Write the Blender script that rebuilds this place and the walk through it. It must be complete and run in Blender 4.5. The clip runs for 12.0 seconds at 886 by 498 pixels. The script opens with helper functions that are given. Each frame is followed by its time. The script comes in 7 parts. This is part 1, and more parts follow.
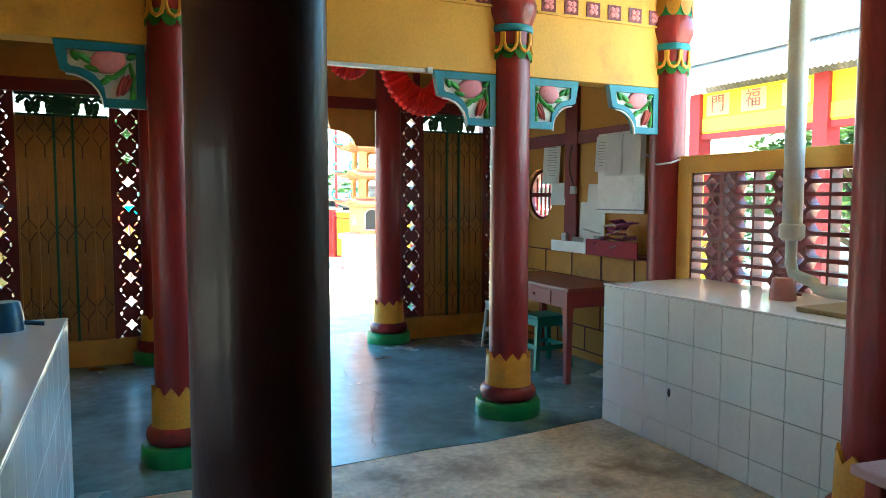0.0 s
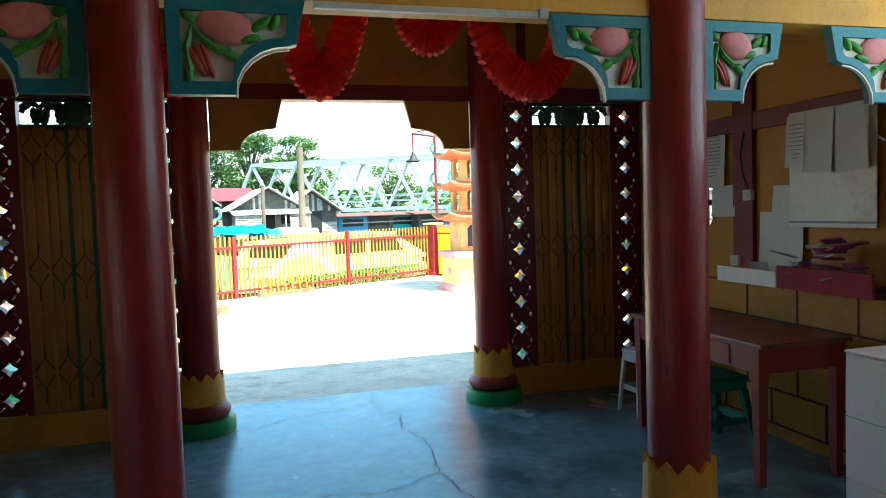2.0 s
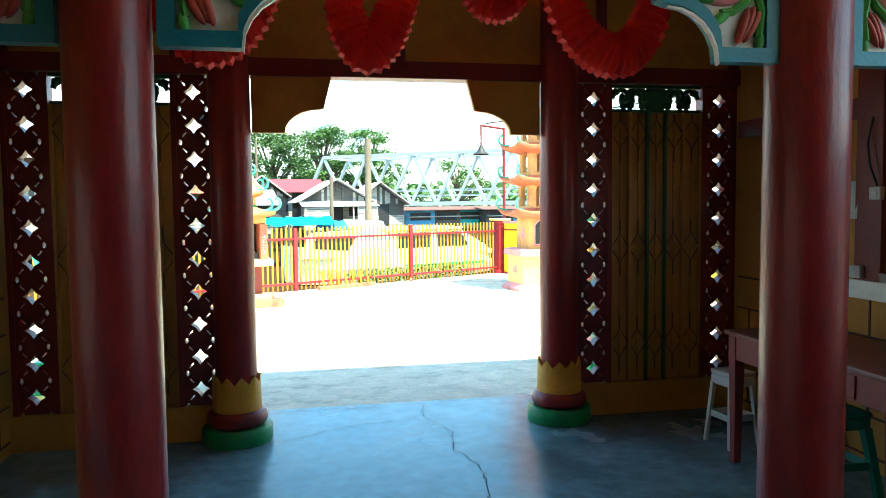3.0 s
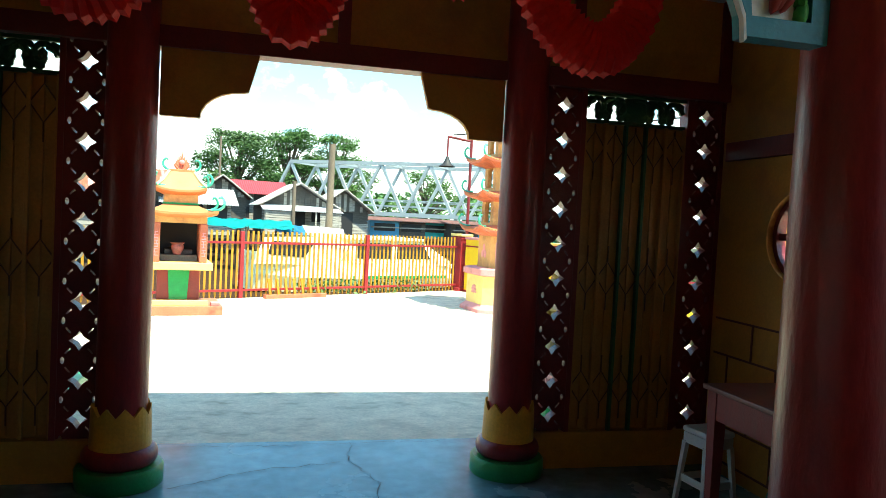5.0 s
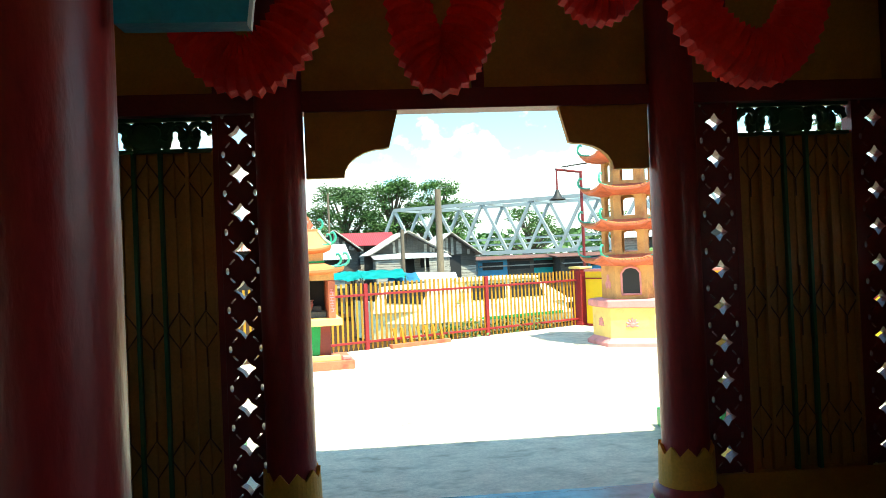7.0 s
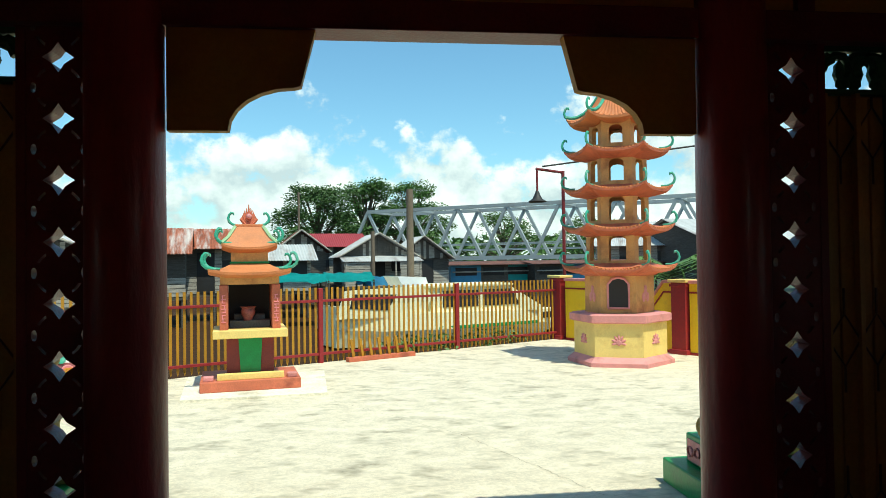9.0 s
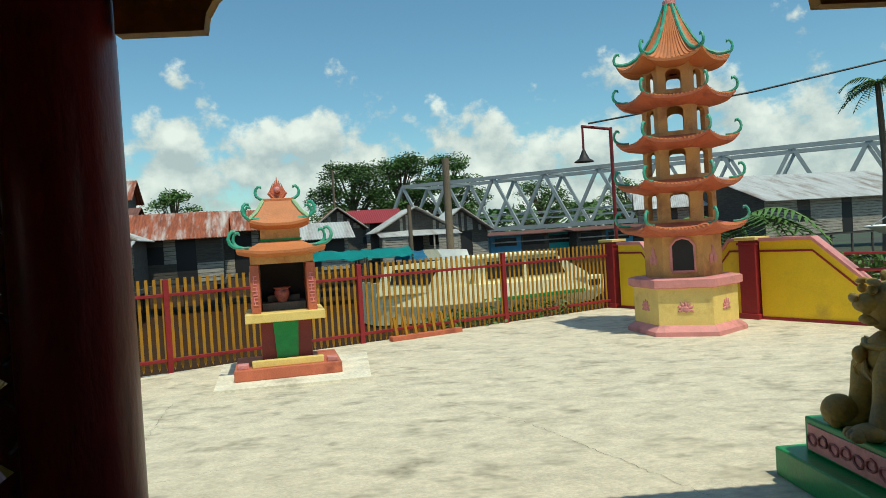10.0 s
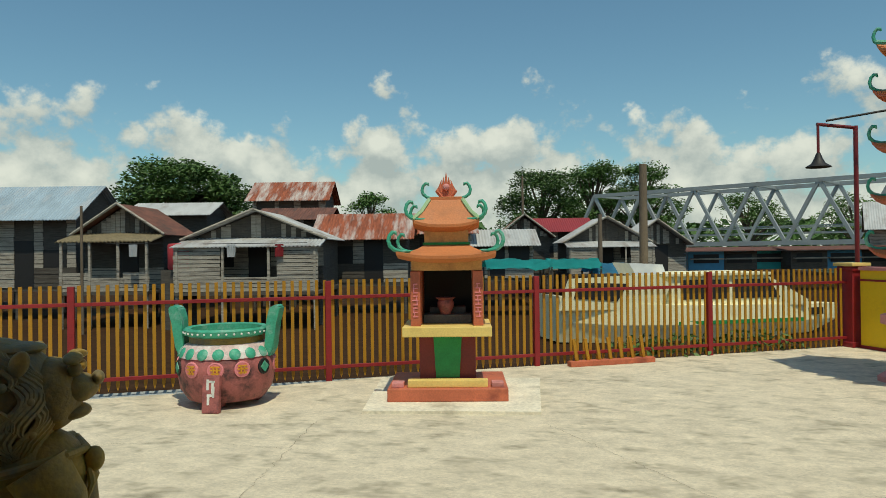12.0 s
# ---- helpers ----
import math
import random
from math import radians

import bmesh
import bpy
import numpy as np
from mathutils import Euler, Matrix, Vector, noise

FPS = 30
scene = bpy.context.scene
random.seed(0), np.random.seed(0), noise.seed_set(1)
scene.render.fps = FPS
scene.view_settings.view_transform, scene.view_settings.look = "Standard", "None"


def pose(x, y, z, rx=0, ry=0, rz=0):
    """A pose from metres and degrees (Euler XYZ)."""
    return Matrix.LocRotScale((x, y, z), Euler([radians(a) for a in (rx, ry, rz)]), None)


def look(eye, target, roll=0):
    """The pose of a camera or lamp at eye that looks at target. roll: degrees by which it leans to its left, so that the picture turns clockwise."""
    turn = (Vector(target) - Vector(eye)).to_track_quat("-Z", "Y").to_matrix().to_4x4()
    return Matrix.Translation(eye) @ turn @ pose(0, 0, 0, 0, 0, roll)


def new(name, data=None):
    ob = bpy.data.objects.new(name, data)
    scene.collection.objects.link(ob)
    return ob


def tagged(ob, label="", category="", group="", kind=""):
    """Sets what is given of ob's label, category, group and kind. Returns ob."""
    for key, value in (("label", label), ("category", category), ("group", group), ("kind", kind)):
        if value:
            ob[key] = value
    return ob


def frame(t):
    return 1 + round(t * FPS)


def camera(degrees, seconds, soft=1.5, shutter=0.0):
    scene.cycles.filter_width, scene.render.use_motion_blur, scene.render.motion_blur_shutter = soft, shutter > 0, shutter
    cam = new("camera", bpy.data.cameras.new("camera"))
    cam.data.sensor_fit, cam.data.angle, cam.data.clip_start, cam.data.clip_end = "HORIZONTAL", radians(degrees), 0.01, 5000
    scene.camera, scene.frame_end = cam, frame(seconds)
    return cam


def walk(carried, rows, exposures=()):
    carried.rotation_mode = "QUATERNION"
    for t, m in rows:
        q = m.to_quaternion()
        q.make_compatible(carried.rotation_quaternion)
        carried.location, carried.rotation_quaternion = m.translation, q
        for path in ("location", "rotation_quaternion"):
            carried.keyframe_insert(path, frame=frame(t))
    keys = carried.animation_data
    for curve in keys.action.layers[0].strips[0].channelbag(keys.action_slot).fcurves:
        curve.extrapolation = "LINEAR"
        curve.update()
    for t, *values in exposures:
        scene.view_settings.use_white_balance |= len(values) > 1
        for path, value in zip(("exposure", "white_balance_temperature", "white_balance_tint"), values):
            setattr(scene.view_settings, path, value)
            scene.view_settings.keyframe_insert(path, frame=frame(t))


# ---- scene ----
cam = camera(64.1, 12.0, soft=0.7)
PATH = [
    (0, (0.431, 0.62, 1.45), (1.255, 2.437, 1.308), 0.1),
    (0.5, (0.58, 0.992, 1.445), (1.438, 2.795, 1.333), -2.7),
    (1, (0.766, 1.403, 1.475), (1.594, 3.222, 1.414), -2.1),
    (1.5, (0.905, 1.789, 1.489), (1.614, 3.659, 1.454), -0.6),
    (2, (1.038, 2.146, 1.499), (1.578, 4.068, 1.389), -1.9),
    (2.5, (1.178, 2.414, 1.526), (1.501, 4.387, 1.465), -0.0),
    (3, (1.224, 2.692, 1.482), (1.578, 4.657, 1.363), -0.6),
    (3.2, (1.287, 2.838, 1.503), (1.702, 4.792, 1.402), -1.6),
    (4.8, (1.48, 3.334, 1.509), (1.82, 5.305, 1.48), 0.3),
    (5, (1.49, 3.34, 1.485), (1.94, 5.288, 1.404), 3.0),
    (5.5, (1.492, 3.404, 1.505), (1.919, 5.358, 1.456), 1.9),
    (6, (1.346, 3.466, 1.486), (1.662, 5.439, 1.397), -0.2),
    (6.5, (1.235, 3.485, 1.498), (1.422, 5.476, 1.447), -2.4),
    (7, (1.256, 3.501, 1.506), (1.415, 5.494, 1.532), -2.4),
    (7.2, (1.27, 3.563, 1.49), (1.518, 5.547, 1.479), -2.0),
    (8.8, (1.482, 4.677, 1.48), (1.739, 6.659, 1.528), -2.6),
    (9, (1.494, 4.848, 1.503), (1.725, 6.834, 1.539), -0.8),
    (9.5, (1.459, 5.322, 1.495), (1.808, 7.29, 1.541), -1.4),
    (10, (1.464, 5.655, 1.451), (1.589, 7.651, 1.415), -3.5),
    (10.5, (1.456, 6.038, 1.487), (1.29, 8.031, 1.473), -1.5),
    (11, (1.411, 6.352, 1.457), (1.193, 8.34, 1.498), -1.1),
    (11.5, (1.419, 6.614, 1.451), (1.136, 8.594, 1.454), -3.0),
    (12, (1.515, 6.881, 1.447), (1.115, 8.841, 1.454), -0.7),
]
EXPOSURES = [(0.0, 3.42, 6050, -9), (0.5, 3.35, 6050, -8), (1.0, 2.95, 6100, -8), (1.5, 2.28, 6250, -8), (2.5, 2.35, 6350, -8), (3.2, 2.38, 6400, -8), (4.8, 1.75, 6600, -8), (7.2, 1.5, 6600, -8), (8.8, 0.25, 6450, -6), (9.5, 0.05, 6450, -6), (10.0, -0.33, 6650, -4), (10.5, -0.42, 6900, -2), (12.0, -0.58, 7200, 0)]
walk(cam, [(t, look(eye, target, roll)) for t, eye, target, roll in PATH], EXPOSURES)

# ---- light ----
SUN_EL, SUN_AZ = radians(66), radians(150.6)      # the sun stands high, behind the building and to the right
world = bpy.data.worlds.new("sky")
scene.world = world
world.use_nodes = True
wn, wl = world.node_tree.nodes, world.node_tree.links
wn.clear()
sky = wn.new("ShaderNodeTexSky")
sky.sky_type, sky.sun_disc, sky.sun_elevation, sky.sun_rotation = "NISHITA", False, SUN_EL, SUN_AZ
sky.air_density, sky.dust_density, sky.ozone_density = 1.0, 0.6, 1.5
bg = wn.new("ShaderNodeBackground")
bg.inputs["Strength"].default_value = 0.13
wo = wn.new("ShaderNodeOutputWorld")
# cumulus low over the horizon: noise thinned with height, lit on the upper side
tc = wn.new("ShaderNodeTexCoord")


def sky_node(kind, operation=None, **values):
    n = wn.new(kind)
    if operation:
        n.operation = operation
    for k, v in values.items():
        n.inputs[int(k[1:])].default_value = v
    return n


def cloud_noise(lift):
    m = wn.new("ShaderNodeMapping")
    m.inputs["Scale"].default_value = (9.0, 9.0, 10.5)
    m.inputs["Location"].default_value = (0.35, 2.3, lift)
    c = wn.new("ShaderNodeTexNoise")
    c.inputs["Scale"].default_value, c.inputs["Detail"].default_value, c.inputs["Roughness"].default_value = 1.0, 8.0, 0.56
    wl.new(tc.outputs["Generated"], m.inputs["Vector"])
    wl.new(m.outputs["Vector"], c.inputs["Vector"])
    return c.outputs["Fac"]


sx = wn.new("ShaderNodeSeparateXYZ")
wl.new(tc.outputs["Generated"], sx.inputs["Vector"])
body, above = cloud_noise(0.0), cloud_noise(0.30)
thin = sky_node("ShaderNodeMath", "MULTIPLY_ADD", i1=-1.75, i2=0.28)
wl.new(sx.outputs["Z"], thin.inputs[0])
dens = sky_node("ShaderNodeMath", "ADD")
wl.new(body, dens.inputs[0])
wl.new(thin.outputs["Value"], dens.inputs[1])
fac = wn.new("ShaderNodeMapRange")
fac.interpolation_type = "SMOOTHSTEP"
fac.inputs["From Min"].default_value, fac.inputs["From Max"].default_value = 0.485, 0.575
fac.inputs["To Max"].default_value = 0.92
wl.new(dens.outputs["Value"], fac.inputs["Value"])
lit = sky_node("ShaderNodeMath", "SUBTRACT")
wl.new(body, lit.inputs[0])
wl.new(above, lit.inputs[1])
litr = wn.new("ShaderNodeMapRange")
litr.inputs["From Min"].default_value, litr.inputs["From Max"].default_value = -0.10, 0.14
wl.new(lit.outputs["Value"], litr.inputs["Value"])
shade = wn.new("ShaderNodeMixRGB")
shade.inputs["Color1"].default_value, shade.inputs["Color2"].default_value = (4.6, 5.2, 5.5, 1), (8.6, 8.8, 8.6, 1)
wl.new(litr.outputs["Result"], shade.inputs["Fac"])
mix = wn.new("ShaderNodeMixRGB")
wl.new(fac.outputs["Result"], mix.inputs["Fac"])
wl.new(shade.outputs["Color"], mix.inputs["Color2"])
tone = wn.new("ShaderNodeMixRGB")
tone.blend_type = "MULTIPLY"
tone.inputs["Fac"].default_value = 1.0
tone.inputs["Color2"].default_value = (0.86, 1.16, 1.22, 1)
wl.new(sky.outputs["Color"], tone.inputs["Color1"])
wl.new(tone.outputs["Color"], mix.inputs["Color1"])
wl.new(mix.outputs["Color"], bg.inputs["Color"])
wl.new(bg.outputs["Background"], wo.inputs["Surface"])
sun = new("sun", bpy.data.lights.new("sun", "SUN"))
sun.data.energy, sun.data.angle, sun.data.color = 4.2, radians(0.5), (1.0, 0.95, 0.86)
SUN_DIR = Vector((math.cos(SUN_EL) * 0.49, -math.cos(SUN_EL) * 0.87, math.sin(SUN_EL)))
sun.matrix_world = look(SUN_DIR * 30, (0, 0, 0))


# ---- materials ----
def surf(name, base, rough=0.5, var=0.15, scale=6.0, bump=0.15, metal=0.0, dark=None, amount=0.0, fine=60.0, stretch=(1, 1, 1), each=0.0, coat=0.0):
    """A painted or natural surface: base colour with broad and fine variation, stains of colour dark, and relief."""
    m = bpy.data.materials.new(name)
    m.use_nodes = True
    n, l = m.node_tree.nodes, m.node_tree.links
    p = n["Principled BSDF"]
    p.inputs["Metallic"].default_value = metal
    p.inputs["Coat Weight"].default_value = coat
    p.inputs["Coat Roughness"].default_value = 0.12
    t = n.new("ShaderNodeTexCoord")
    mpg = n.new("ShaderNodeMapping")
    mpg.inputs["Scale"].default_value = stretch
    l.new(t.outputs["Object"], mpg.inputs["Vector"])
    broad, small = n.new("ShaderNodeTexNoise"), n.new("ShaderNodeTexNoise")
    broad.inputs["Scale"].default_value, broad.inputs["Detail"].default_value = scale, 6.0
    small.inputs["Scale"].default_value, small.inputs["Detail"].default_value = fine, 4.0
    l.new(mpg.outputs["Vector"], broad.inputs["Vector"])
    l.new(mpg.outputs["Vector"], small.inputs["Vector"])
    add = n.new("ShaderNodeMath")
    add.operation = "ADD"
    l.new(broad.outputs["Fac"], add.inputs[0])
    l.new(small.outputs["Fac"], add.inputs[1])
    rng = n.new("ShaderNodeMapRange")
    rng.inputs["From Min"].default_value, rng.inputs["From Max"].default_value = 0.65, 1.35
    rng.inputs["To Min"].default_value, rng.inputs["To Max"].default_value = 1 - var, 1 + var
    l.new(add.outputs["Value"], rng.inputs["Value"])
    value = rng.outputs["Result"]
    if each:
        oi = n.new("ShaderNodeObjectInfo")
        er = n.new("ShaderNodeMapRange")
        er.inputs["To Min"].default_value, er.inputs["To Max"].default_value = 1 - each, 1 + each
        l.new(oi.outputs["Random"], er.inputs["Value"])
        em = n.new("ShaderNodeMath")
        em.operation = "MULTIPLY"
        l.new(value, em.inputs[0])
        l.new(er.outputs["Result"], em.inputs[1])
        value = em.outputs["Value"]
    vm = n.new("ShaderNodeVectorMath")
    vm.operation = "SCALE"
    vm.inputs[0].default_value = base
    l.new(value, vm.inputs["Scale"])
    colour = vm.outputs["Vector"]
    if amount:
        st = n.new("ShaderNodeTexNoise")
        st.inputs["Scale"].default_value, st.inputs["Detail"].default_value, st.inputs["Roughness"].default_value = scale * 0.6, 8.0, 0.65
        l.new(mpg.outputs["Vector"], st.inputs["Vector"])
        rp = n.new("ShaderNodeMapRange")
        rp.inputs["From Min"].default_value, rp.inputs["From Max"].default_value = 0.62 - amount * 0.3, 0.8 - amount * 0.3
        l.new(st.outputs["Fac"], rp.inputs["Value"])
        mx = n.new("ShaderNodeMixRGB")
        mx.inputs["Color2"].default_value = (*dark, 1)
        l.new(rp.outputs["Result"], mx.inputs["Fac"])
        l.new(colour, mx.inputs["Color1"])
        colour = mx.outputs["Color"]
    l.new(colour, p.inputs["Base Color"])
    rr = n.new("ShaderNodeMapRange")
    rr.inputs["To Min"].default_value, rr.inputs["To Max"].default_value = max(0.02, rough - 0.12), min(1, rough + 0.12)
    l.new(broad.outputs["Fac"], rr.inputs["Value"])
    l.new(rr.outputs["Result"], p.inputs["Roughness"])
    bp = n.new("ShaderNodeBump")
    bp.inputs["Strength"].default_value, bp.inputs["Distance"].default_value = bump, 0.01
    l.new(add.outputs["Value"], bp.inputs["Height"])
    l.new(bp.outputs["Normal"], p.inputs["Normal"])
    return m


RED = surf("red_gloss_paint", (0.26, 0.012, 0.014), 0.4, 0.22, 5, 0.2, dark=(0.10, 0.008, 0.008), amount=0.3, coat=0.12, stretch=(1, 1, 0.3))
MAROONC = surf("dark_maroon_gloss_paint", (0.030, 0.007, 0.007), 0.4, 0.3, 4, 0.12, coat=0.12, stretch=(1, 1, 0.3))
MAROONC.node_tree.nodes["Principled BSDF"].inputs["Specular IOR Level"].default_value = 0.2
DKRED = surf("dark_red_paint", (0.17, 0.012, 0.014), 0.4, 0.2, 6, 0.2)
YEL = surf("yellow_wall_paint", (0.76, 0.40, 0.055), 0.6, 0.1, 3, 0.12, dark=(0.5, 0.24, 0.04), amount=0.2)
# stained yellow wall paint, with the porch's dim light put into a darker base
WALLY = surf("shaded_yellow_wall_paint", (0.52, 0.25, 0.035), 0.65, 0.14, 3, 0.15, dark=(0.34, 0.15, 0.03), amount=0.35)
CROWN = surf("ochre_paint", (0.70, 0.33, 0.03), 0.4, 0.15, 8, 0.15)
TEAL = surf("teal_paint", (0.02, 0.21, 0.27), 0.4, 0.18, 10, 0.15)
GREEN = surf("green_gloss_paint", (0.02, 0.26, 0.07), 0.35, 0.2, 8, 0.15)
JADE = surf("jade_paint", (0.05, 0.35, 0.22), 0.5, 0.25, 12, 0.25, dark=(0.28, 0.46, 0.38), amount=0.35)
WHITE = surf("white_paint", (0.78, 0.77, 0.72), 0.5, 0.08, 6, 0.1, dark=(0.5, 0.48, 0.42), amount=0.2)
PINK = surf("pink_paint", (0.75, 0.25, 0.27), 0.5, 0.15, 14, 0.15)
FRUIT = surf("dull_red_paint", (0.45, 0.055, 0.04), 0.45, 0.2, 14, 0.15)
LEAF_P = surf("leaf_green_paint", (0.07, 0.32, 0.05), 0.45, 0.2, 14, 0.15)
TILE = surf("white_glazed_tile", (0.80, 0.82, 0.83), 0.12, 0.05, 4, 0.03, each=0.03)
GROUT = surf("dark_grout", (0.2, 0.2, 0.19), 0.9, 0.2, 20, 0.3)
FLOOR = surf("blue_grey_polished_cement", (0.17, 0.30, 0.34), 0.24, 0.35, 1.8, 0.10, dark=(0.07, 0.13, 0.15), amount=0.5, fine=11)
FLOORB = surf("worn_tan_cement", (0.62, 0.54, 0.42), 0.5, 0.35, 2.6, 0.4, dark=(0.22, 0.16, 0.10), amount=0.5, fine=26)
YARD = surf("bleached_concrete", (0.67, 0.58, 0.43), 0.9, 0.36, 5.0, 0.7, dark=(0.27, 0.235, 0.16), amount=0.33, fine=48, stretch=(0.8, 1.15, 1))
for nd in YARD.node_tree.nodes:
    if nd.type == "TEX_NOISE":
        nd.inputs["Detail"].default_value, nd.inputs["Roughness"].default_value = 10.0, 0.72
PADM = surf("pale_shrine_concrete", (0.76, 0.69, 0.54), 0.9, 0.25, 3.0, 0.6, dark=(0.4, 0.35, 0.25), amount=0.3, fine=30)
YARD2 = surf("grey_concrete", (0.36, 0.37, 0.35), 0.85, 0.2, 1.1, 0.3, dark=(0.2, 0.2, 0.19), amount=0.3, fine=24)
GATE = surf("brown_folding_gate_paint", (0.42, 0.19, 0.04), 0.5, 0.2, 6, 0.15)
CEIL = surf("dull_white_ceiling", (0.55, 0.52, 0.47), 0.8, 0.1, 2, 0.1)
PAPER = surf("white_paper", (0.68, 0.68, 0.65), 0.75, 0.08, 4, 0.1)
PVC = surf("grey_pvc", (0.50, 0.52, 0.50), 0.4, 0.12, 5, 0.05)
PLAST_G = surf("green_plastic", (0.008, 0.18, 0.12), 0.4, 0.08, 5, 0.02)
PLAST_W = surf("dull_white_plastic", (0.6, 0.58, 0.55), 0.4, 0.08, 5, 0.02)
TABLE = surf("red_painted_wood", (0.25, 0.026, 0.024), 0.5, 0.2, 4, 0.15, stretch=(1, 6, 1), dark=(0.2, 0.04, 0.03), amount=0.3)
SILK = surf("red_tissue_paper", (0.80, 0.03, 0.02), 0.7, 0.15, 20, 0.3)
FENCE_Y = surf("fence_yellow_paint", (0.42, 0.20, 0.011), 0.6, 0.15, 8, 0.1, each=0.1)
FENCE_R = surf("fence_red_paint", (0.27, 0.014, 0.018), 0.55, 0.2, 8, 0.15)
TANOR = surf("tan_orange_paint", (0.62, 0.32, 0.10), 0.65, 0.18, 4, 0.25, dark=(0.36, 0.15, 0.05), amount=0.4)
ORANGE = surf("faded_orange_paint", (0.56, 0.19, 0.065), 0.65, 0.15, 5, 0.2, dark=(0.45, 0.16, 0.06), amount=0.3)
TERRA = surf("terracotta_paint", (0.53, 0.14, 0.07), 0.6, 0.2, 6, 0.2, dark=(0.3, 0.07, 0.04), amount=0.3)
PALEY = surf("pale_yellow_paint", (0.80, 0.58, 0.18), 0.6, 0.12, 4, 0.2, dark=(0.6, 0.36, 0.1), amount=0.25)
ROSE = surf("faded_rose_paint", (0.66, 0.26, 0.24), 0.6, 0.15, 6, 0.2, dark=(0.42, 0.17, 0.14), amount=0.3)
BRIGHTY = surf("bright_yellow_paint", (0.85, 0.58, 0.02), 0.6, 0.1, 3, 0.15, dark=(0.6, 0.38, 0.04), amount=0.2)
# black for painted parts, and for the shade inside doors, windows and hatches
BLACK = surf("black_paint_and_opening_shade", (0.015, 0.013, 0.012), 0.6, 0.3, 10, 0.2)
GOLD = surf("weathered_gold_paint", (0.34, 0.21, 0.03), 0.6, 0.3, 5, 0.4, dark=(0.13, 0.115, 0.065), amount=0.6)
STONE_R = surf("mottled_red_stone", (0.40, 0.12, 0.11), 0.6, 0.25, 9, 0.3, dark=(0.07, 0.03, 0.03), amount=0.5)
PLANK = surf("weathered_grey_planks", (0.095, 0.082, 0.066), 0.9, 0.5, 3, 0.5, stretch=(1, 1, 9), dark=(0.07, 0.055, 0.045), amount=0.4)
ZINC = surf("corrugated_zinc", (0.46, 0.46, 0.45), 0.7, 0.25, 1.2, 0.15, dark=(0.24, 0.19, 0.16), amount=0.45, stretch=(1.6, 0.5, 0.6))
RUST = surf("rusted_zinc", (0.27, 0.07, 0.03), 0.75, 0.5, 2.0, 0.2, dark=(0.52, 0.45, 0.41), amount=0.5, stretch=(2.2, 0.35, 0.5), fine=9)
RUST2 = surf("dark_rusted_zinc", (0.16, 0.065, 0.045), 0.8, 0.5, 2.0, 0.2, dark=(0.08, 0.05, 0.04), amount=0.4, stretch=(2.5, 0.6, 1))
MAROON = surf("maroon_roof_sheet", (0.28, 0.03, 0.035), 0.6, 0.15, 1.0, 0.1)
BLUEZ = surf("bluish_zinc", (0.29, 0.37, 0.43), 0.7, 0.3, 1.4, 0.15, dark=(0.40, 0.42, 0.44), amount=0.45, stretch=(1.6, 0.5, 0.6))
STEEL = surf("grey_painted_steel", (0.33, 0.36, 0.36), 0.5, 0.12, 1.0, 0.1, dark=(0.3, 0.28, 0.26), amount=0.25)
BARK = surf("bark", (0.12, 0.09, 0.06), 0.9, 0.3, 3, 0.5)
GATEG = surf("dark_green_paint", (0.02, 0.10, 0.04), 0.5, 0.2, 8, 0.1)
LEAF = surf("leaves", (0.07, 0.14, 0.028), 0.6, 0.3, 1.2, 0.2, each=0.2)
LEAF2 = surf("light_leaves", (0.09, 0.17, 0.035), 0.6, 0.3, 1.2, 0.2, each=0.2)
MUD = surf("dark_mud", (0.06, 0.055, 0.04), 0.8, 0.3, 0.4, 0.4, dark=(0.05, 0.09, 0.03), amount=0.5)
WATER = surf("river_water", (0.05, 0.026, 0.014), 0.75, 0.45, 0.9, 1.0, fine=5, stretch=(1, 3, 1))
WATER.node_tree.nodes["Principled BSDF"].inputs["Specular IOR Level"].default_value = 0.02
# tissue lets light through
tn, tl = SILK.node_tree.nodes, SILK.node_tree.links
tr = tn.new("ShaderNodeBsdfTranslucent")
tr.inputs["Color"].default_value = (0.9, 0.03, 0.02, 1)
mxs = tn.new("ShaderNodeMixShader")
mxs.inputs["Fac"].default_value = 0.5
tl.new(tn["Principled BSDF"].outputs["BSDF"], mxs.inputs[1])
tl.new(tr.outputs["BSDF"], mxs.inputs[2])
tl.new(mxs.outputs["Shader"], tn["Material Output"].inputs["Surface"])


# ---- building tools ----
def part(name, bm, material, parent=None, label="", smooth=False):
    """Links a bmesh as one mesh object, under a thing or a part."""
    me = bpy.data.meshes.new(name)
    bmesh.ops.recalc_face_normals(bm, faces=bm.faces)
    bm.to_mesh(me)
    bm.free()
    if smooth:
        me.shade_smooth()
        me.set_sharp_from_angle(angle=radians(40))
    me.materials.append(material)
    ob = new(name, me)
    ob.parent = parent
    if label:
        ob["label"] = label
    return ob


def thing(name, label, category, m=None, group="", kind=""):
    ob = new(name)
    ob.empty_display_size = 0.1
    if m is not None:
        ob.matrix_basis = m
    return tagged(ob, label, category, group, kind)


def shape():
    return bmesh.new()


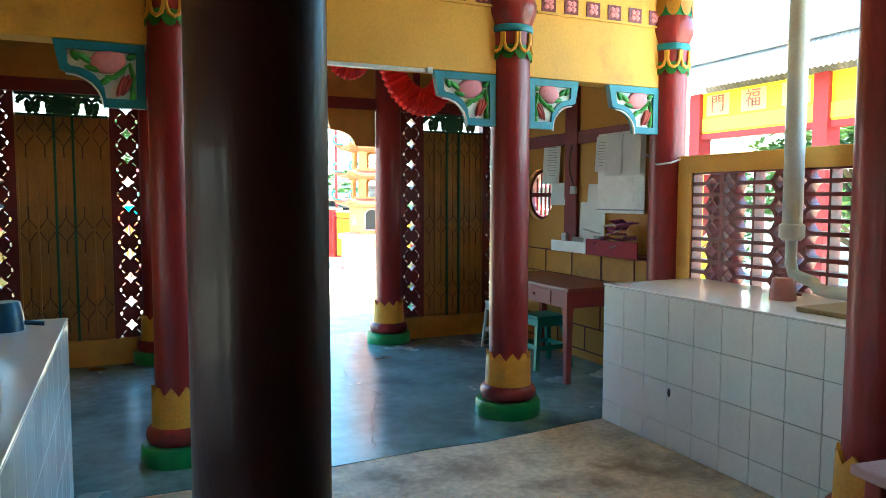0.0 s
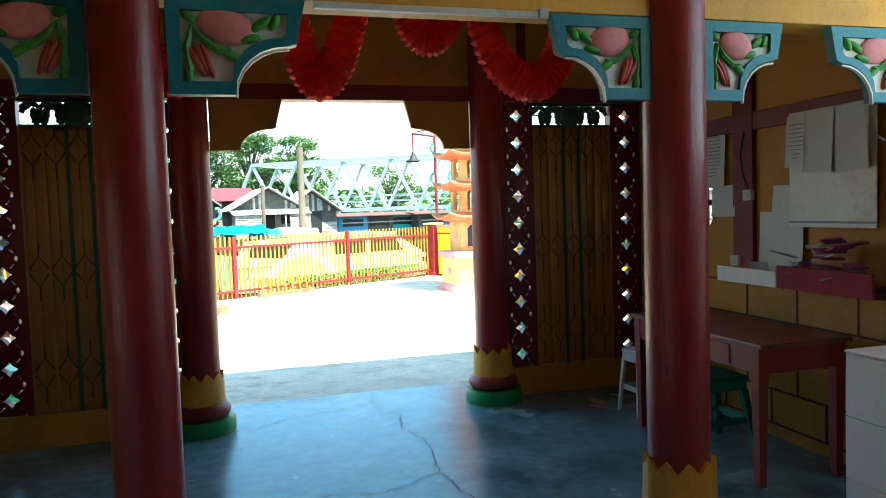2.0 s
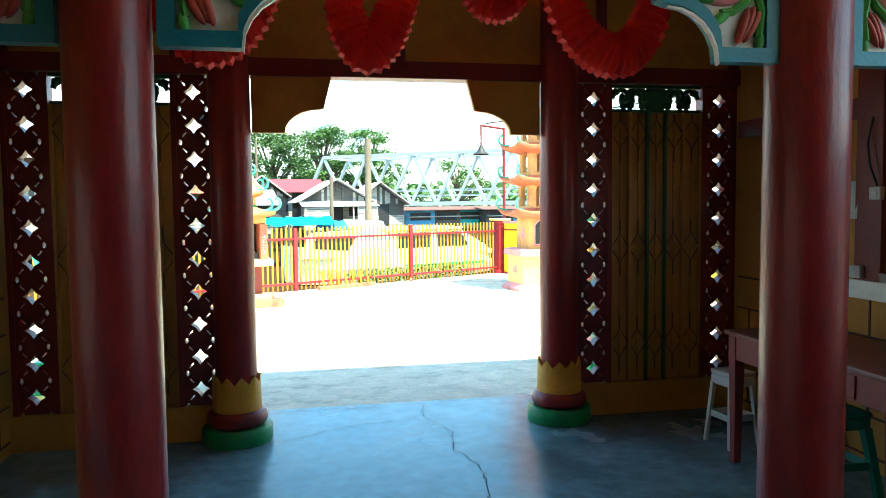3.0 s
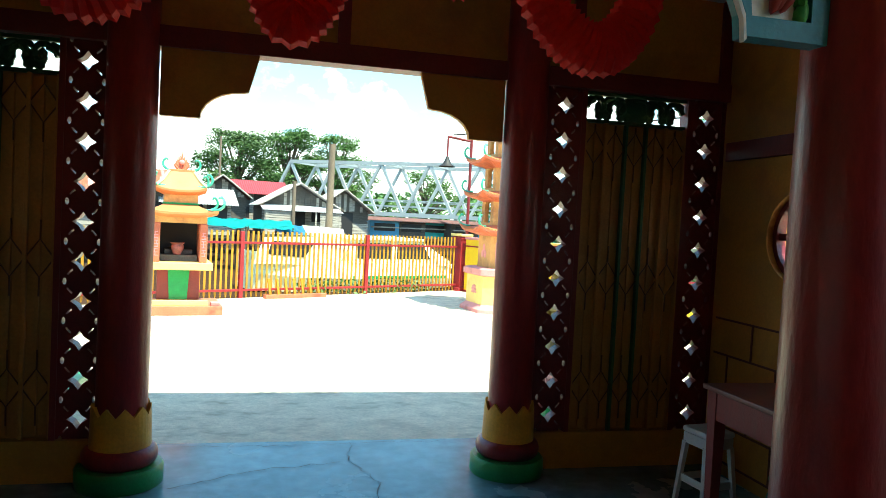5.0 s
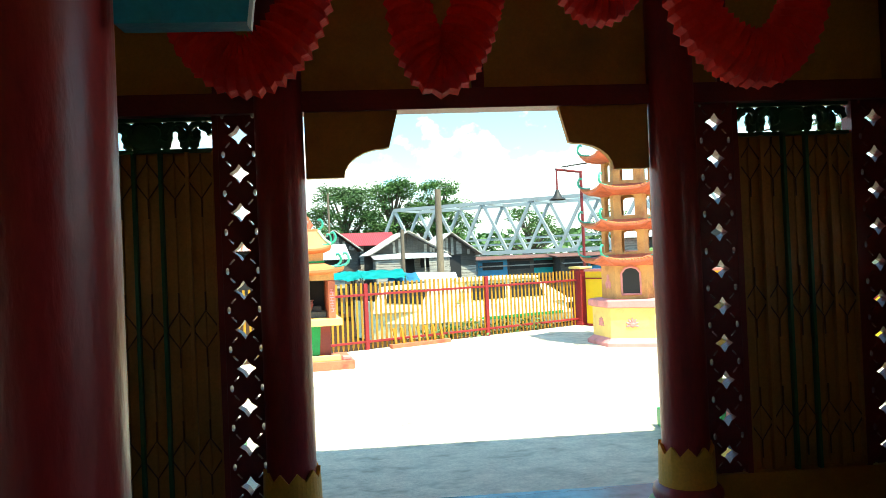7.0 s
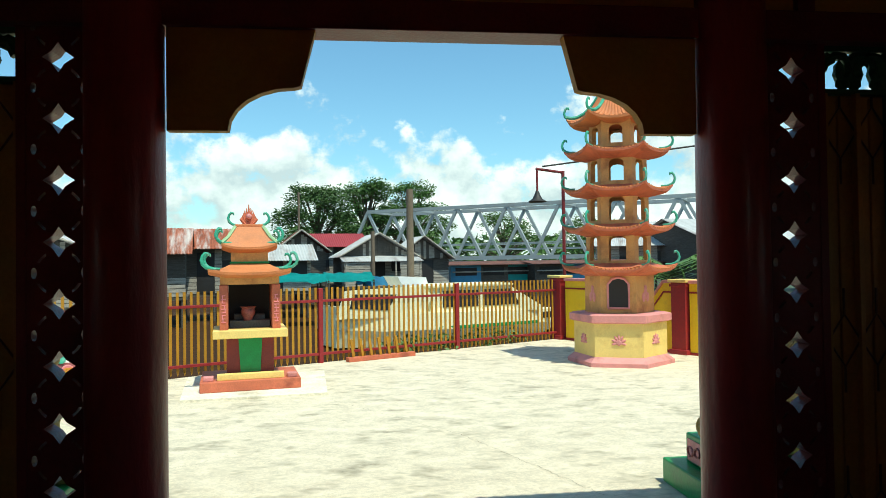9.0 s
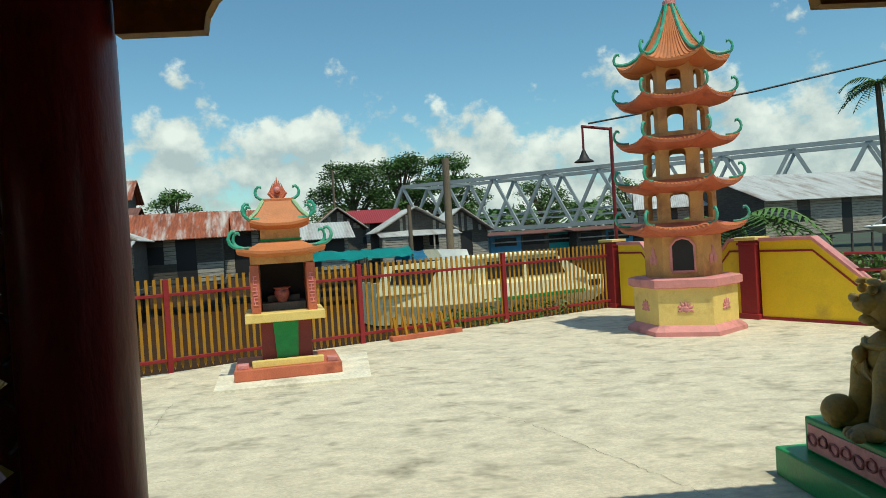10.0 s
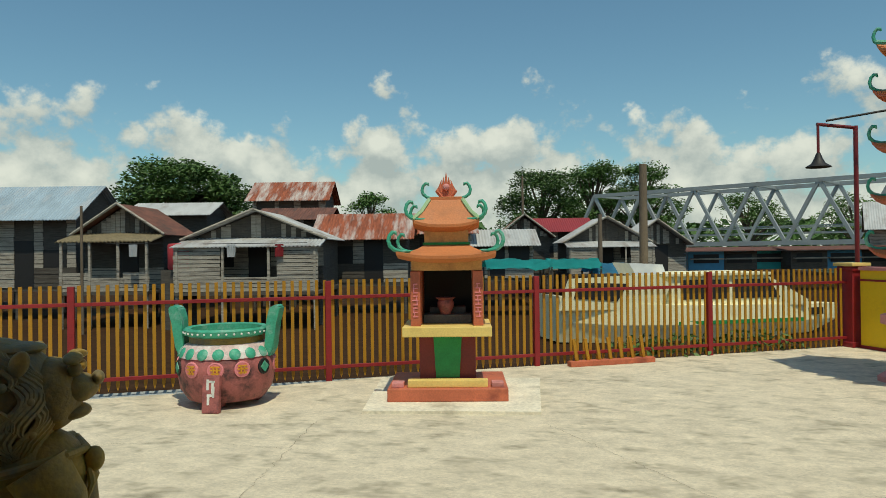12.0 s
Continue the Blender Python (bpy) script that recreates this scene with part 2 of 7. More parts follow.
def box(bm, x0, x1, y0, y1, z0, z1, bevel=0.0, m=None):
    v = [bm.verts.new((x, y, z)) for x in (x0, x1) for y in (y0, y1) for z in (z0, z1)]
    f = [bm.faces.new([v[i] for i in q]) for q in ((0, 1, 3, 2), (4, 6, 7, 5), (0, 4, 5, 1), (2, 3, 7, 6), (0, 2, 6, 4), (1, 5, 7, 3))]
    if bevel:
        edges = list({e for q in f for e in q.edges})
        r = bmesh.ops.bevel(bm, geom=edges, offset=bevel, segments=2, profile=0.5, affect="EDGES", clamp_overlap=True)
        v = list({w for w in v if w.is_valid} | set(r["verts"]))
    if m is not None:
        bmesh.ops.transform(bm, matrix=m, verts=v)
    return bm


def lathe(bm, profile, n=24, x=0.0, y=0.0, wave=None, phase=0.0):
    """Turns (radius, height) pairs round the upright at x, y."""
    rings = []
    for i, (r, z) in enumerate(profile):
        ring = []
        for k in range(n):
            a = 2 * math.pi * k / n + phase
            dz = wave[i] * (1 if k % 2 else -1) if wave else 0.0
            ring.append(bm.verts.new((x + r * math.cos(a), y + r * math.sin(a), z + dz)))
        rings.append(ring)
    for a, b in zip(rings, rings[1:]):
        for k in range(n):
            bm.faces.new((a[k], a[(k + 1) % n], b[(k + 1) % n], b[k]))
    bm.faces.new(rings[0][::-1])
    bm.faces.new(rings[-1])
    return bm


def tube(bm, pts, r, n=8, taper=None):
    """A round bar along points; taper gives a radius for each point."""
    pts = [Vector(p) for p in pts]
    rings = []
    side = None
    for i, p in enumerate(pts):
        d = (pts[min(i + 1, len(pts) - 1)] - pts[max(i - 1, 0)]).normalized()
        if side is None:
            side = d.cross(Vector((0, 0, 1)) if abs(d.z) < 0.9 else Vector((1, 0, 0))).normalized()
        else:
            side = (side - d * side.dot(d)).normalized()
        up = side.cross(d)
        rad = taper[i] if taper else r
        rings.append([bm.verts.new(p + rad * (math.cos(2 * math.pi * k / n) * side + math.sin(2 * math.pi * k / n) * up)) for k in range(n)])
    for a, b in zip(rings, rings[1:]):
        for k in range(n):
            bm.faces.new((a[k], a[(k + 1) % n], b[(k + 1) % n], b[k]))
    bm.faces.new(rings[0][::-1])
    bm.faces.new(rings[-1])
    return bm


def plate(bm, outline, y0, y1):
    """A flat outline in x, z given a thickness along y."""
    a = [bm.verts.new((x, y0, z)) for x, z in outline]
    b = [bm.verts.new((x, y1, z)) for x, z in outline]
    bm.faces.new(a)
    bm.faces.new(b[::-1])
    for k in range(len(a)):
        j = (k + 1) % len(a)
        bm.faces.new((a[k], b[k], b[j], a[j]))
    return bm


def slab(bm, outline, z0, z1):
    """A flat outline in x, y given a thickness along z."""
    a = [bm.verts.new((x, y, z0)) for x, y in outline]
    b = [bm.verts.new((x, y, z1)) for x, y in outline]
    bm.faces.new(a[::-1])
    bm.faces.new(b)
    for k in range(len(a)):
        j = (k + 1) % len(a)
        bm.faces.new((a[k], a[j], b[j], b[k]))
    return bm


def blob(bm, c, s, m=None, sub=2, rough=0.0):
    r = bmesh.ops.create_icosphere(bm, subdivisions=sub, radius=1.0)
    for v in r["verts"]:
        k = 1 + rough * noise.noise(v.co * 2.3 + Vector(c))
        v.co = Vector((v.co.x * s[0] * k, v.co.y * s[1] * k, v.co.z * s[2] * k))
    bmesh.ops.transform(bm, matrix=(Matrix.Translation(c) @ m) if m else Matrix.Translation(c), verts=r["verts"])
    return bm


def arc(cx, cz, r, a0, a1, n=8, rz=None):
    return [(cx + r * math.cos(radians(a0 + (a1 - a0) * k / n)), cz + (rz or r) * math.sin(radians(a0 + (a1 - a0) * k / n))) for k in range(n + 1)]


# ---- the large structure ----
FX0, FX1 = -0.63, 4.22          # side walls of the porch room
YB, YD = 4.75, 7.34             # row of inner columns; wall of the doorway
YARD_Z = -0.07
BACK = -4.0
HXW = 4.12


def structure(name, bm, material, label, category, smooth=False):
    return tagged(part(name, bm, material, None, "", smooth), label, category, "", "structure")


structure("floor", slab(shape(), [(-0.92, 4.32), (-0.2, 4.30), (0.9, 4.27), (1.5, 4.28), (2.0, 4.31), (2.4, 4.29), (2.8, 4.33), (3.2, 4.38), (4.32, 4.38), (4.32, 7.97), (-0.92, 7.97)], -0.3, 0.0), FLOOR, "blue-grey polished cement floor, cracked and worn", "floor")
structure("floor_2", slab(shape(), [(-0.92, BACK), (4.32, BACK), (4.32, 4.38), (3.2, 4.38), (2.8, 4.33), (2.4, 4.29), (2.0, 4.31), (1.5, 4.28), (0.9, 4.27), (-0.2, 4.30), (-0.92, 4.32)], -0.3, -0.004), FLOORB, "worn tan cement floor, patched and stained", "floor")
# fence line: a point and its direction
FP, FU = Vector((-1.56, 14.97)), Vector((0.884, 0.467)).normalized()
FN = Vector((-FU.y, FU.x))


def on_fence(s, off=0.0):
    p = FP + FU * s + FN * off
    return p.x, p.y


structure("pavement", slab(shape(), [(-14, -14), (13, -14), (13, 14.0), (9.5, 14.9), on_fence(8.0, 0.05), on_fence(1.4, 0.0), on_fence(-1.4, -0.34), on_fence(-12, -0.46)], -0.5, YARD_Z), YARD, "sun-bleached concrete temple yard with grey stains", "pavement")
structure("pavement_2", slab(shape(), [on_fence(1.4, 0.0), on_fence(1.4, 0.25), on_fence(-12, 0.25), on_fence(-12, -0.46), on_fence(-1.4, -0.34)], -0.5, YARD_Z - 0.06), YARD2, "grey concrete ledge under the fence", "pavement")
structure("ground", slab(shape(), [(-2500, -2500), (2500, -2500), (2500, 3000), (-2500, 3000)], -3.0, -1.5), MUD, "dark muddy ground with sparse green growth", "ground")
structure("water", slab(shape(), [on_fence(-60, 0.6), on_fence(30, 0.6), on_fence(60, 60), on_fence(-60, 60)], -1.48, -1.0), WATER, "dark still river water behind the fence", "water")


# side walls, each with a round window
RWC, RWR, RWZ = 6.65, 0.25, 1.49     # round window


def wall_with_hole(bm, x0, x1, y0, y1, z0, z1, cy, cz, r, n=28):
    """An upright wall along y with a round hole."""
    for x, flip in ((x0, False), (x1, True)):
        ring = [bm.verts.new((x, cy + r * math.cos(2 * math.pi * k / n), cz + r * math.sin(2 * math.pi * k / n))) for k in range(n)]
        out = []
        for k in range(n):
            c, s = math.cos(2 * math.pi * k / n), math.sin(2 * math.pi * k / n)
            t = min((y1 - cy) / c if c > 1e-6 else (y0 - cy) / c if c < -1e-6 else 1e9, (z1 - cz) / s if s > 1e-6 else (z0 - cz) / s if s < -1e-6 else 1e9)
            out.append(bm.verts.new((x, cy + t * c, cz + t * s)))
        corners = {}
        for k in range(n):
            j = (k + 1) % n
            a, b = out[k], out[j]
            pts = [ring[k], ring[j], b]
            if abs(a.co.y - b.co.y) > 1e-6 and abs(a.co.z - b.co.z) > 1e-6:
                cy_ = a.co.y if abs(a.co.y - y0) < 1e-6 or abs(a.co.y - y1) < 1e-6 else b.co.y
                cz_ = a.co.z if abs(a.co.z - z0) < 1e-6 or abs(a.co.z - z1) < 1e-6 else b.co.z
                pts.append(bm.verts.new((x, cy_, cz_)))
            pts.append(a)
            bm.faces.new(pts)
        if not flip:
            first = ring
        else:
            for k in range(n):
                j = (k + 1) % n
                bm.faces.new((first[k], first[j], ring[j], ring[k]))
    return bm


structure("wall_east", wall_with_hole(shape(), FX1, FX1 + 0.14, 4.85, 7.5, 0.0, 2.94, RWC, RWZ, RWR), WALLY, "ochre-yellow painted wall with a round barred window", "wall")
structure("wall_west", wall_with_hole(shape(), FX0 - 0.14, FX0, 4.85, 7.5, 0.0, 2.94, RWC, RWZ, RWR), WALLY, "ochre-yellow painted wall with a round barred window", "wall")


def round_bars(x):
    w = thing("round_window", "round window opening with dark red upright bars", "window", pose(x, RWC, RWZ), "round windows", "structure")
    bm = shape()
    n = 28
    ring = [(RWR * math.cos(2 * math.pi * k / n), RWR * math.sin(2 * math.pi * k / n)) for k in range(n)]
    for k in range(n):
        (a, b), (c, d) = ring[k], ring[(k + 1) % n]
        q = [bm.verts.new((x_, u * s, v * s)) for x_ in (-0.03, 0.03) for u, v, s in ((a, b, 1), (c, d, 1), (c, d, 0.87), (a, b, 0.87))]
        for f in ((0, 1, 2, 3), (7, 6, 5, 4), (0, 4, 5, 1), (2, 6, 7, 3)):
            bm.faces.new([q[i] for i in f])
    part("frame", bm, DKRED, w)
    for k in range(-2, 3):
        h = math.sqrt(0.22 ** 2 - (k * 0.075) ** 2)
        part("bar", tube(shape(), [(0, k * 0.075, -h), (0, k * 0.075, h)], 0.012), DKRED, w)
    part("bar", box(shape(), -0.015, 0.015, -0.215, 0.215, -0.02, 0.02), DKRED, w)


round_bars(FX1 + 0.07)
round_bars(FX0 - 0.07)

# ceilings
structure("ceiling", box(shape(), FX0 - 0.4, FX1 + 0.4, 4.9, 7.6, 2.94, 3.04), CEIL, "dull white flat porch ceiling", "ceiling")
structure("ceiling_2", box(shape(), -1.5, 4.85, BACK, 4.9, 3.35, 3.45), CEIL, "plain pale ceiling of the inner hall", "ceiling")
# unseen wall behind the walker, added to keep the hall dark
structure("wall_south", box(shape(), -0.86, 4.24, BACK - 0.2, BACK, 0.0, 3.35), YEL, "unseen plain ochre-yellow wall added to darken the hall from behind", "wall")

# wall of the doorway, above the openings
YW = YD + 0.12
structure("wall_north", box(shape(), FX0, FX1, YD + 0.02, YW, 2.43, 2.94), WALLY, "ochre panels above the doorway between dark battens", "wall")
trim_z = box(shape(), FX0, FX1, YD - 0.02, YW, 2.319, 2.43, 0.004)
for x in (-0.59, 0.4, 1.79, 3.18, 4.18):
    box(trim_z, x - 0.035, x + 0.035, YD - 0.01, YD + 0.018, 2.43, 2.94)
structure("trim", trim_z, DKRED, "dark red timber battens over the doorway", "trim")
structure("wall_north_base", box(box(shape(), FX0, 0.62, YD + 0.01, YW, 0.0, 0.225), 2.96, FX1, YD + 0.01, YW, 0.0, 0.225), WALLY, "low ochre plinth under the lattice panels", "wall")


def arch_board(name, sign, xe):
    """The scalloped corner board of the doorway. xe: the jamb; sign: towards the middle."""
    pts = [(0, 2.318), (0, 1.963), (0.202, 1.963)] + [(0.202 + 0.225 * (1 - math.cos(radians(a))), 1.963 + 0.152 * math.sin(radians(a))) for a in range(15, 91, 15)] + [(0.451, 2.121), (0.503, 2.318)]
    b = plate(shape(), [(xe + sign * u, z) for u, z in pts], YD, YD + 0.045)
    return structure(name, b, WALLY, "scalloped ochre corner board of the doorway", "trim")


arch_board("trim_west", 1, 0.842)
arch_board("trim_east", -1, 2.738)


def lattice_strip(xc, label="upright strip of dark red pierced breeze blocks"):
    """Ten square pierced blocks, one above another: rings round the joints, an open diamond in the middle of each block."""
    w = thing("lattice_strip", label, "lattice", pose(xc, YD + 0.06, 0), "lattice strips", "structure")
    half, z0, h, n = 0.104, 0.232, 0.2085, 10
    part("border", box(box(shape(), -half - 0.03, -half, -0.045, 0.045, z0 - 0.007, z0 + n * h), half, half + 0.03, -0.045, 0.045, z0 - 0.007, z0 + n * h), DKRED, w)
    hh = h / 2
    # outline, with half of an eye cut into each corner of the joints above and below
    def eye(cx, sz):
        return [(cx + 0.010 * math.cos(radians(q)), sz * (hh - 0.019 * math.sin(radians(q)))) for q in (180, 140, 110, 70, 40, 0)]
    rim = [(-half, -hh)] + eye(-0.080, -1) + eye(0.080, -1) + [(half, -hh), (half, hh)] + eye(0.080, 1)[::-1] + eye(-0.080, 1)[::-1] + [(-half, hh)]
    holes = [[(0.052, 0.0), (0.021, 0.021), (0.0, 0.052), (-0.021, 0.021), (-0.052, 0.0), (-0.021, -0.021), (0.0, -0.052), (0.021, -0.021)]]
    # curved slots round the joint, one towards each side of the diamond
    for sz, c in ((-1, 42), (-1, 138), (1, 222), (1, 318)):
        holes.append(arc(0, sz * hh, 0.079, c - 15, c + 15, 4) + arc(0, sz * hh, 0.070, c + 13, c - 13, 4))
    bm = shape()
    edges = []
    for loop in [rim] + holes:
        vs = [bm.verts.new((u, -0.04, v)) for u, v in loop]
        edges += [bm.edges.new((vs[k], vs[(k + 1) % len(vs)])) for k in range(len(vs))]
    bmesh.ops.triangle_fill(bm, use_beauty=True, edges=edges, normal=(0, 1, 0))
    ex = bmesh.ops.extrude_face_region(bm, geom=bm.faces[:])
    bmesh.ops.translate(bm, verts=[v for v in ex["geom"] if isinstance(v, bmesh.types.BMVert)], vec=(0, 0.08, 0))
    blk = part("block", bm, DKRED, w)
    blk.location = (0, 0, z0 + hh)
    for k in range(1, n):
        nb = new("block", blk.data)
        nb.parent = w
        nb.location = (0, 0, z0 + (k + 0.5) * h)
    return w


for xc in (-0.484, 0.486, 3.132, 4.080):
    lattice_strip(xc)


def folding_gate(x0, x1):
    """A closed folding steel gate: broad upright slats with dark seams, rows of diamond braces, two green bars, a sheet behind."""
    g = thing("folding_gate", "closed brown folding steel gate with thin green uprights", "gate", pose(0, YD + 0.05, 0), "folding gates")
    part("sheet", box(shape(), x0, x1, 0.02, 0.035, 0.225, 2.13), GATE, g)
    n = 10
    w = (x1 - x0) / n
    for k in range(n):
        part("slat", box(shape(), x0 + k * w + 0.004, x0 + (k + 1) * w - 0.004, 0.004, 0.018, 0.24, 2.12, 0.004), GATE, g)
    for k in (0, 2, 4, 6, 8, 10):
        x = x0 + k * w
        green = k in (4, 6)
        part("upright", box(shape(), x - 0.010, x + 0.010, -0.03, 0.003, 0.16 if green else 0.23, 2.13, 0.003), GATEG if green else GATE, g, "green painted upright" if green else "")
    # each brace: a diamond with a stem above and below
    for zc in (0.50, 1.18, 1.98):
        for k in range(1, n, 2):
            xm = x0 + k * w
            part("brace", tube(shape(), [(xm - w, -0.012, zc), (xm, -0.014, zc + 0.10), (xm + w, -0.012, zc)], 0.005, 5), BROWND, g)
            part("stem", tube(shape(), [(xm, -0.013, zc + 0.10), (xm, -0.013, zc + 0.20 if zc < 1.9 else 2.12)], 0.005, 5), BROWND, g)
            part("brace", tube(shape(), [(xm - w, -0.012, zc), (xm, -0.014, zc - 0.10), (xm + w, -0.012, zc)], 0.005, 5), BROWND, g)
            part("stem", tube(shape(), [(xm, -0.013, zc - 0.10), (xm, -0.013, zc - 0.20)], 0.005, 5), BROWND, g)
    # pierced scroll grille over the gate
    gr = thing("scroll_grille", "dark green pierced scroll grille over the gate", "grille", pose(0, YD + 0.06, 0), "scroll grilles")
    part("frame", box(box(shape(), x0, x1, -0.02, 0.02, 2.13, 2.150), x0, x1, -0.02, 0.02, 2.298, 2.318), GATEG, gr)
    W = x1 - x0
    for k in range(8):
        cx = x0 + W * (0.13 + 0.74 * k / 7)
        bm = shape()
        s = 1 if k % 2 else -1
        pts = [(cx + s * (0.075 - 0.007 * i) * math.cos(i * 0.62), 0, 2.225 + (0.075 - 0.006 * i) * math.sin(i * 0.62)) for i in range(12)]
        tube(bm, pts, 0.018, 6)
        blob(bm, (cx, 0, 2.225), (0.028, 0.015, 0.045), None, 1)
        blob(bm, (cx - s * 0.06, 0, 2.185), (0.035, 0.015, 0.045), None, 1)
        blob(bm, (cx + s * 0.05, 0, 2.27), (0.04, 0.015, 0.03), None, 1)
        part("scroll", bm, GATEG, gr)
    part("centre", blob(shape(), ((x0 + x1) / 2, 0, 2.225), (0.13, 0.02, 0.09), None, 2), GATEG, gr)


BROWND = surf("dark_brown_gate_paint", (0.10, 0.035, 0.012), 0.5, 0.2, 6, 0.1)
folding_gate(-0.345, 0.350)
folding_gate(3.27, 3.945)


# columns
def column(x, y, r, top, label, cap=True, paint=None):
    paint = paint or RED
    c = thing("column", label, "column", pose(x, y, 0), "round temple columns")
    k = r / 0.13
    part("base_ring", lathe(shape(), [(0.215 * k, 0), (0.22 * k, 0.01), (0.22 * k, 0.09), (0.21 * k, 0.105), (0.16 * k, 0.105)], 32), GREEN, c, "green painted base ring", True)
    part("base_bulge", lathe(shape(), [(0.15 * k, 0.10)] + [(0.155 * k + 0.035 * k * math.sin(radians(a)), 0.105 + 0.05 * (1 - math.cos(radians(a)))) for a in range(0, 181, 20)] + [(0.14 * k, 0.21)], 32), RED, c, "", True)
    # crown of pointed leaves
    bm = shape()
    n = 40
    prof = []
    lo, hi, hi2 = [], [], []
    for i in range(n):
        a = 2 * math.pi * i / n
        tooth = 0.05 * abs(((i * 10 / n) % 1.0) * 2 - 1)
        lo.append(bm.verts.new((0.155 * k * math.cos(a), 0.155 * k * math.sin(a), 0.20)))
        hi.append(bm.verts.new((0.15 * k * math.cos(a), 0.15 * k * math.sin(a), 0.38 + tooth)))
        hi2.append(bm.verts.new((0.128 * k * math.cos(a), 0.128 * k * math.sin(a), 0.375 + tooth)))
    for i in range(n):
        j = (i + 1) % n
        bm.faces.new((lo[i], lo[j], hi[j], hi[i]))
        bm.faces.new((hi[i], hi[j], hi2[j], hi2[i]))
    part("crown", bm, CROWN, c, "ochre crown of pointed leaves", False)
    part("shaft", lathe(shape(), [(r, 0.15), (r, 1.2), (r * 0.97, top)], 36), paint, c, "", True)
    if cap:
        def scallops(z, depth, rr, count, up):
            bm = shape()
            n = count * 6
            lo, hi = [], []
            for i in range(n):
                a = 2 * math.pi * i / n
                w = abs(math.sin(math.pi * i / 6)) ** 0.6
                for lst, rad, zz in ((lo, rr + 0.006, z - up * depth * w), (hi, rr, z + up * 0.05)):
                    lst.append(bm.verts.new((rad * math.cos(a), rad * math.sin(a), zz)))
            for i in range(n):
                j = (i + 1) % n
                bm.faces.new((lo[i], lo[j], hi[j], hi[i]))
            bmesh.ops.solidify(bm, geom=bm.faces[:], thickness=0.012)
            return bm
        part("green_scallops", scallops(2.385, 0.04, r * 1.05, 10, 1), LEAF_P, c, "green scalloped collar")
        for k in range(9):
            a = 2 * math.pi * k / 9
            pts = [((r * 1.09) * math.cos(a + u), (r * 1.09) * math.sin(a + u), z) for u, z in ((-0.3, 2.515), (-0.3, 2.45), (-0.2, 2.41), (0.0, 2.395), (0.2, 2.41), (0.3, 2.45), (0.3, 2.515))]
            part("ochre_loop", tube(shape(), pts, 0.012, 6), CROWN, c, "", True)
        part("cap_neck", lathe(shape(), [(r * 1.0, 2.36), (r * 1.05, 2.52), (r * 0.9, 2.53)], 30), RED, c, "", True)
        part("teal_band", lathe(shape(), [(r, 2.515), (r * 1.12, 2.525), (r * 1.14, 2.545), (r * 1.1, 2.565), (r, 2.57)], 30), TEAL, c, "teal band", True)
        part("bulb", lathe(shape(), [(r, 2.56), (r * 1.1, 2.585), (r * 1.28, 2.65), (r * 1.3, 2.70), (r * 1.15, 2.76), (r, 2.78)], 30), RED, c, "", True)
        part("upper_scallops", scallops(2.83, 0.075, r * 1.22, 10, 1), CROWN, c, "ochre scalloped collar")
        part("upper_neck", lathe(shape(), [(r * 1.15, 2.76), (r * 1.2, 2.9), (r * 1.1, 2.96)], 30), GREEN, c, "", True)
    return c


for x, r in ((2.79, 0.13), (0.685, 0.115), (4.13, 0.13), (-0.65, 0.13)):
    column(x, YB, r, 3.35, "glossy red column with ochre crown and painted capital")
for x in (0.708, 2.872):
    column(x, YD + 0.0, 0.13, 2.9, "glossy red door column on a green base ring", False)
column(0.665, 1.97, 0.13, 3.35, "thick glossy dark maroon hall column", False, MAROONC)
column(3.20, 2.45, 0.13, 3.35, "glossy red column beside the tiled counter", False)

# beam over the inner columns, with a frieze of square tiles
structure("beam", box(shape(), -0.72, 4.19, YB - 0.03, YB + 0.15, 2.255, 3.35, 0.004), YEL, "broad ochre-yellow beam over the columns", "beam")
strip = structure("trim_strip", box(shape(), 1.315, 2.19, YB - 0.036, YB - 0.008, 2.23, 2.254, 0.003), WHITE, "white painted underside strip of the beam", "trim")
box_end = part("lamp_holder", box(shape(), 2.17, 2.21, YB - 0.055, YB - 0.036, 2.222, 2.262, 0.006), PLAST_W, strip)


def frieze(x0, x1):
    n = round((x1 - x0) / 0.175)
    w = (x1 - x0) / n
    f = thing("frieze", "row of square red flower tiles on ochre band", "frieze", pose(0, YB - 0.03, 0), "", "structure")
    part("lower_ledge", box(shape(), x0, x1, -0.015, 0.0, 2.675, 2.69), YEL, f)
    tile_bm, flower_bm = None, None
    for k in range(n):
        cx = x0 + (k + 0.5) * w
        if tile_bm is None:
            t = part("tile", box(shape(), -0.055, 0.055, -0.006, 0.0, -0.05, 0.05), DKRED, f)
            fl = shape()
            for q in range(4):
                a = math.pi / 4 + q * math.pi / 2
                blob(fl, (0.026 * math.cos(a), -0.006, 0.026 * math.sin(a)), (0.022, 0.008, 0.022), None, 1)
            blob(fl, (0, -0.008, 0), (0.012, 0.008, 0.012), None, 1)
            fo = part("flower", fl, PINK, t)
            tile_bm, flower_bm = t.data, fo.data
        else:
            t = new("tile", tile_bm)
            t.parent = f
            fo = new("flower", flower_bm)
            fo.parent = t
        t.location = (cx, 0, 2.745)


frieze(2.97, 4.05)
frieze(0.86, 2.66)


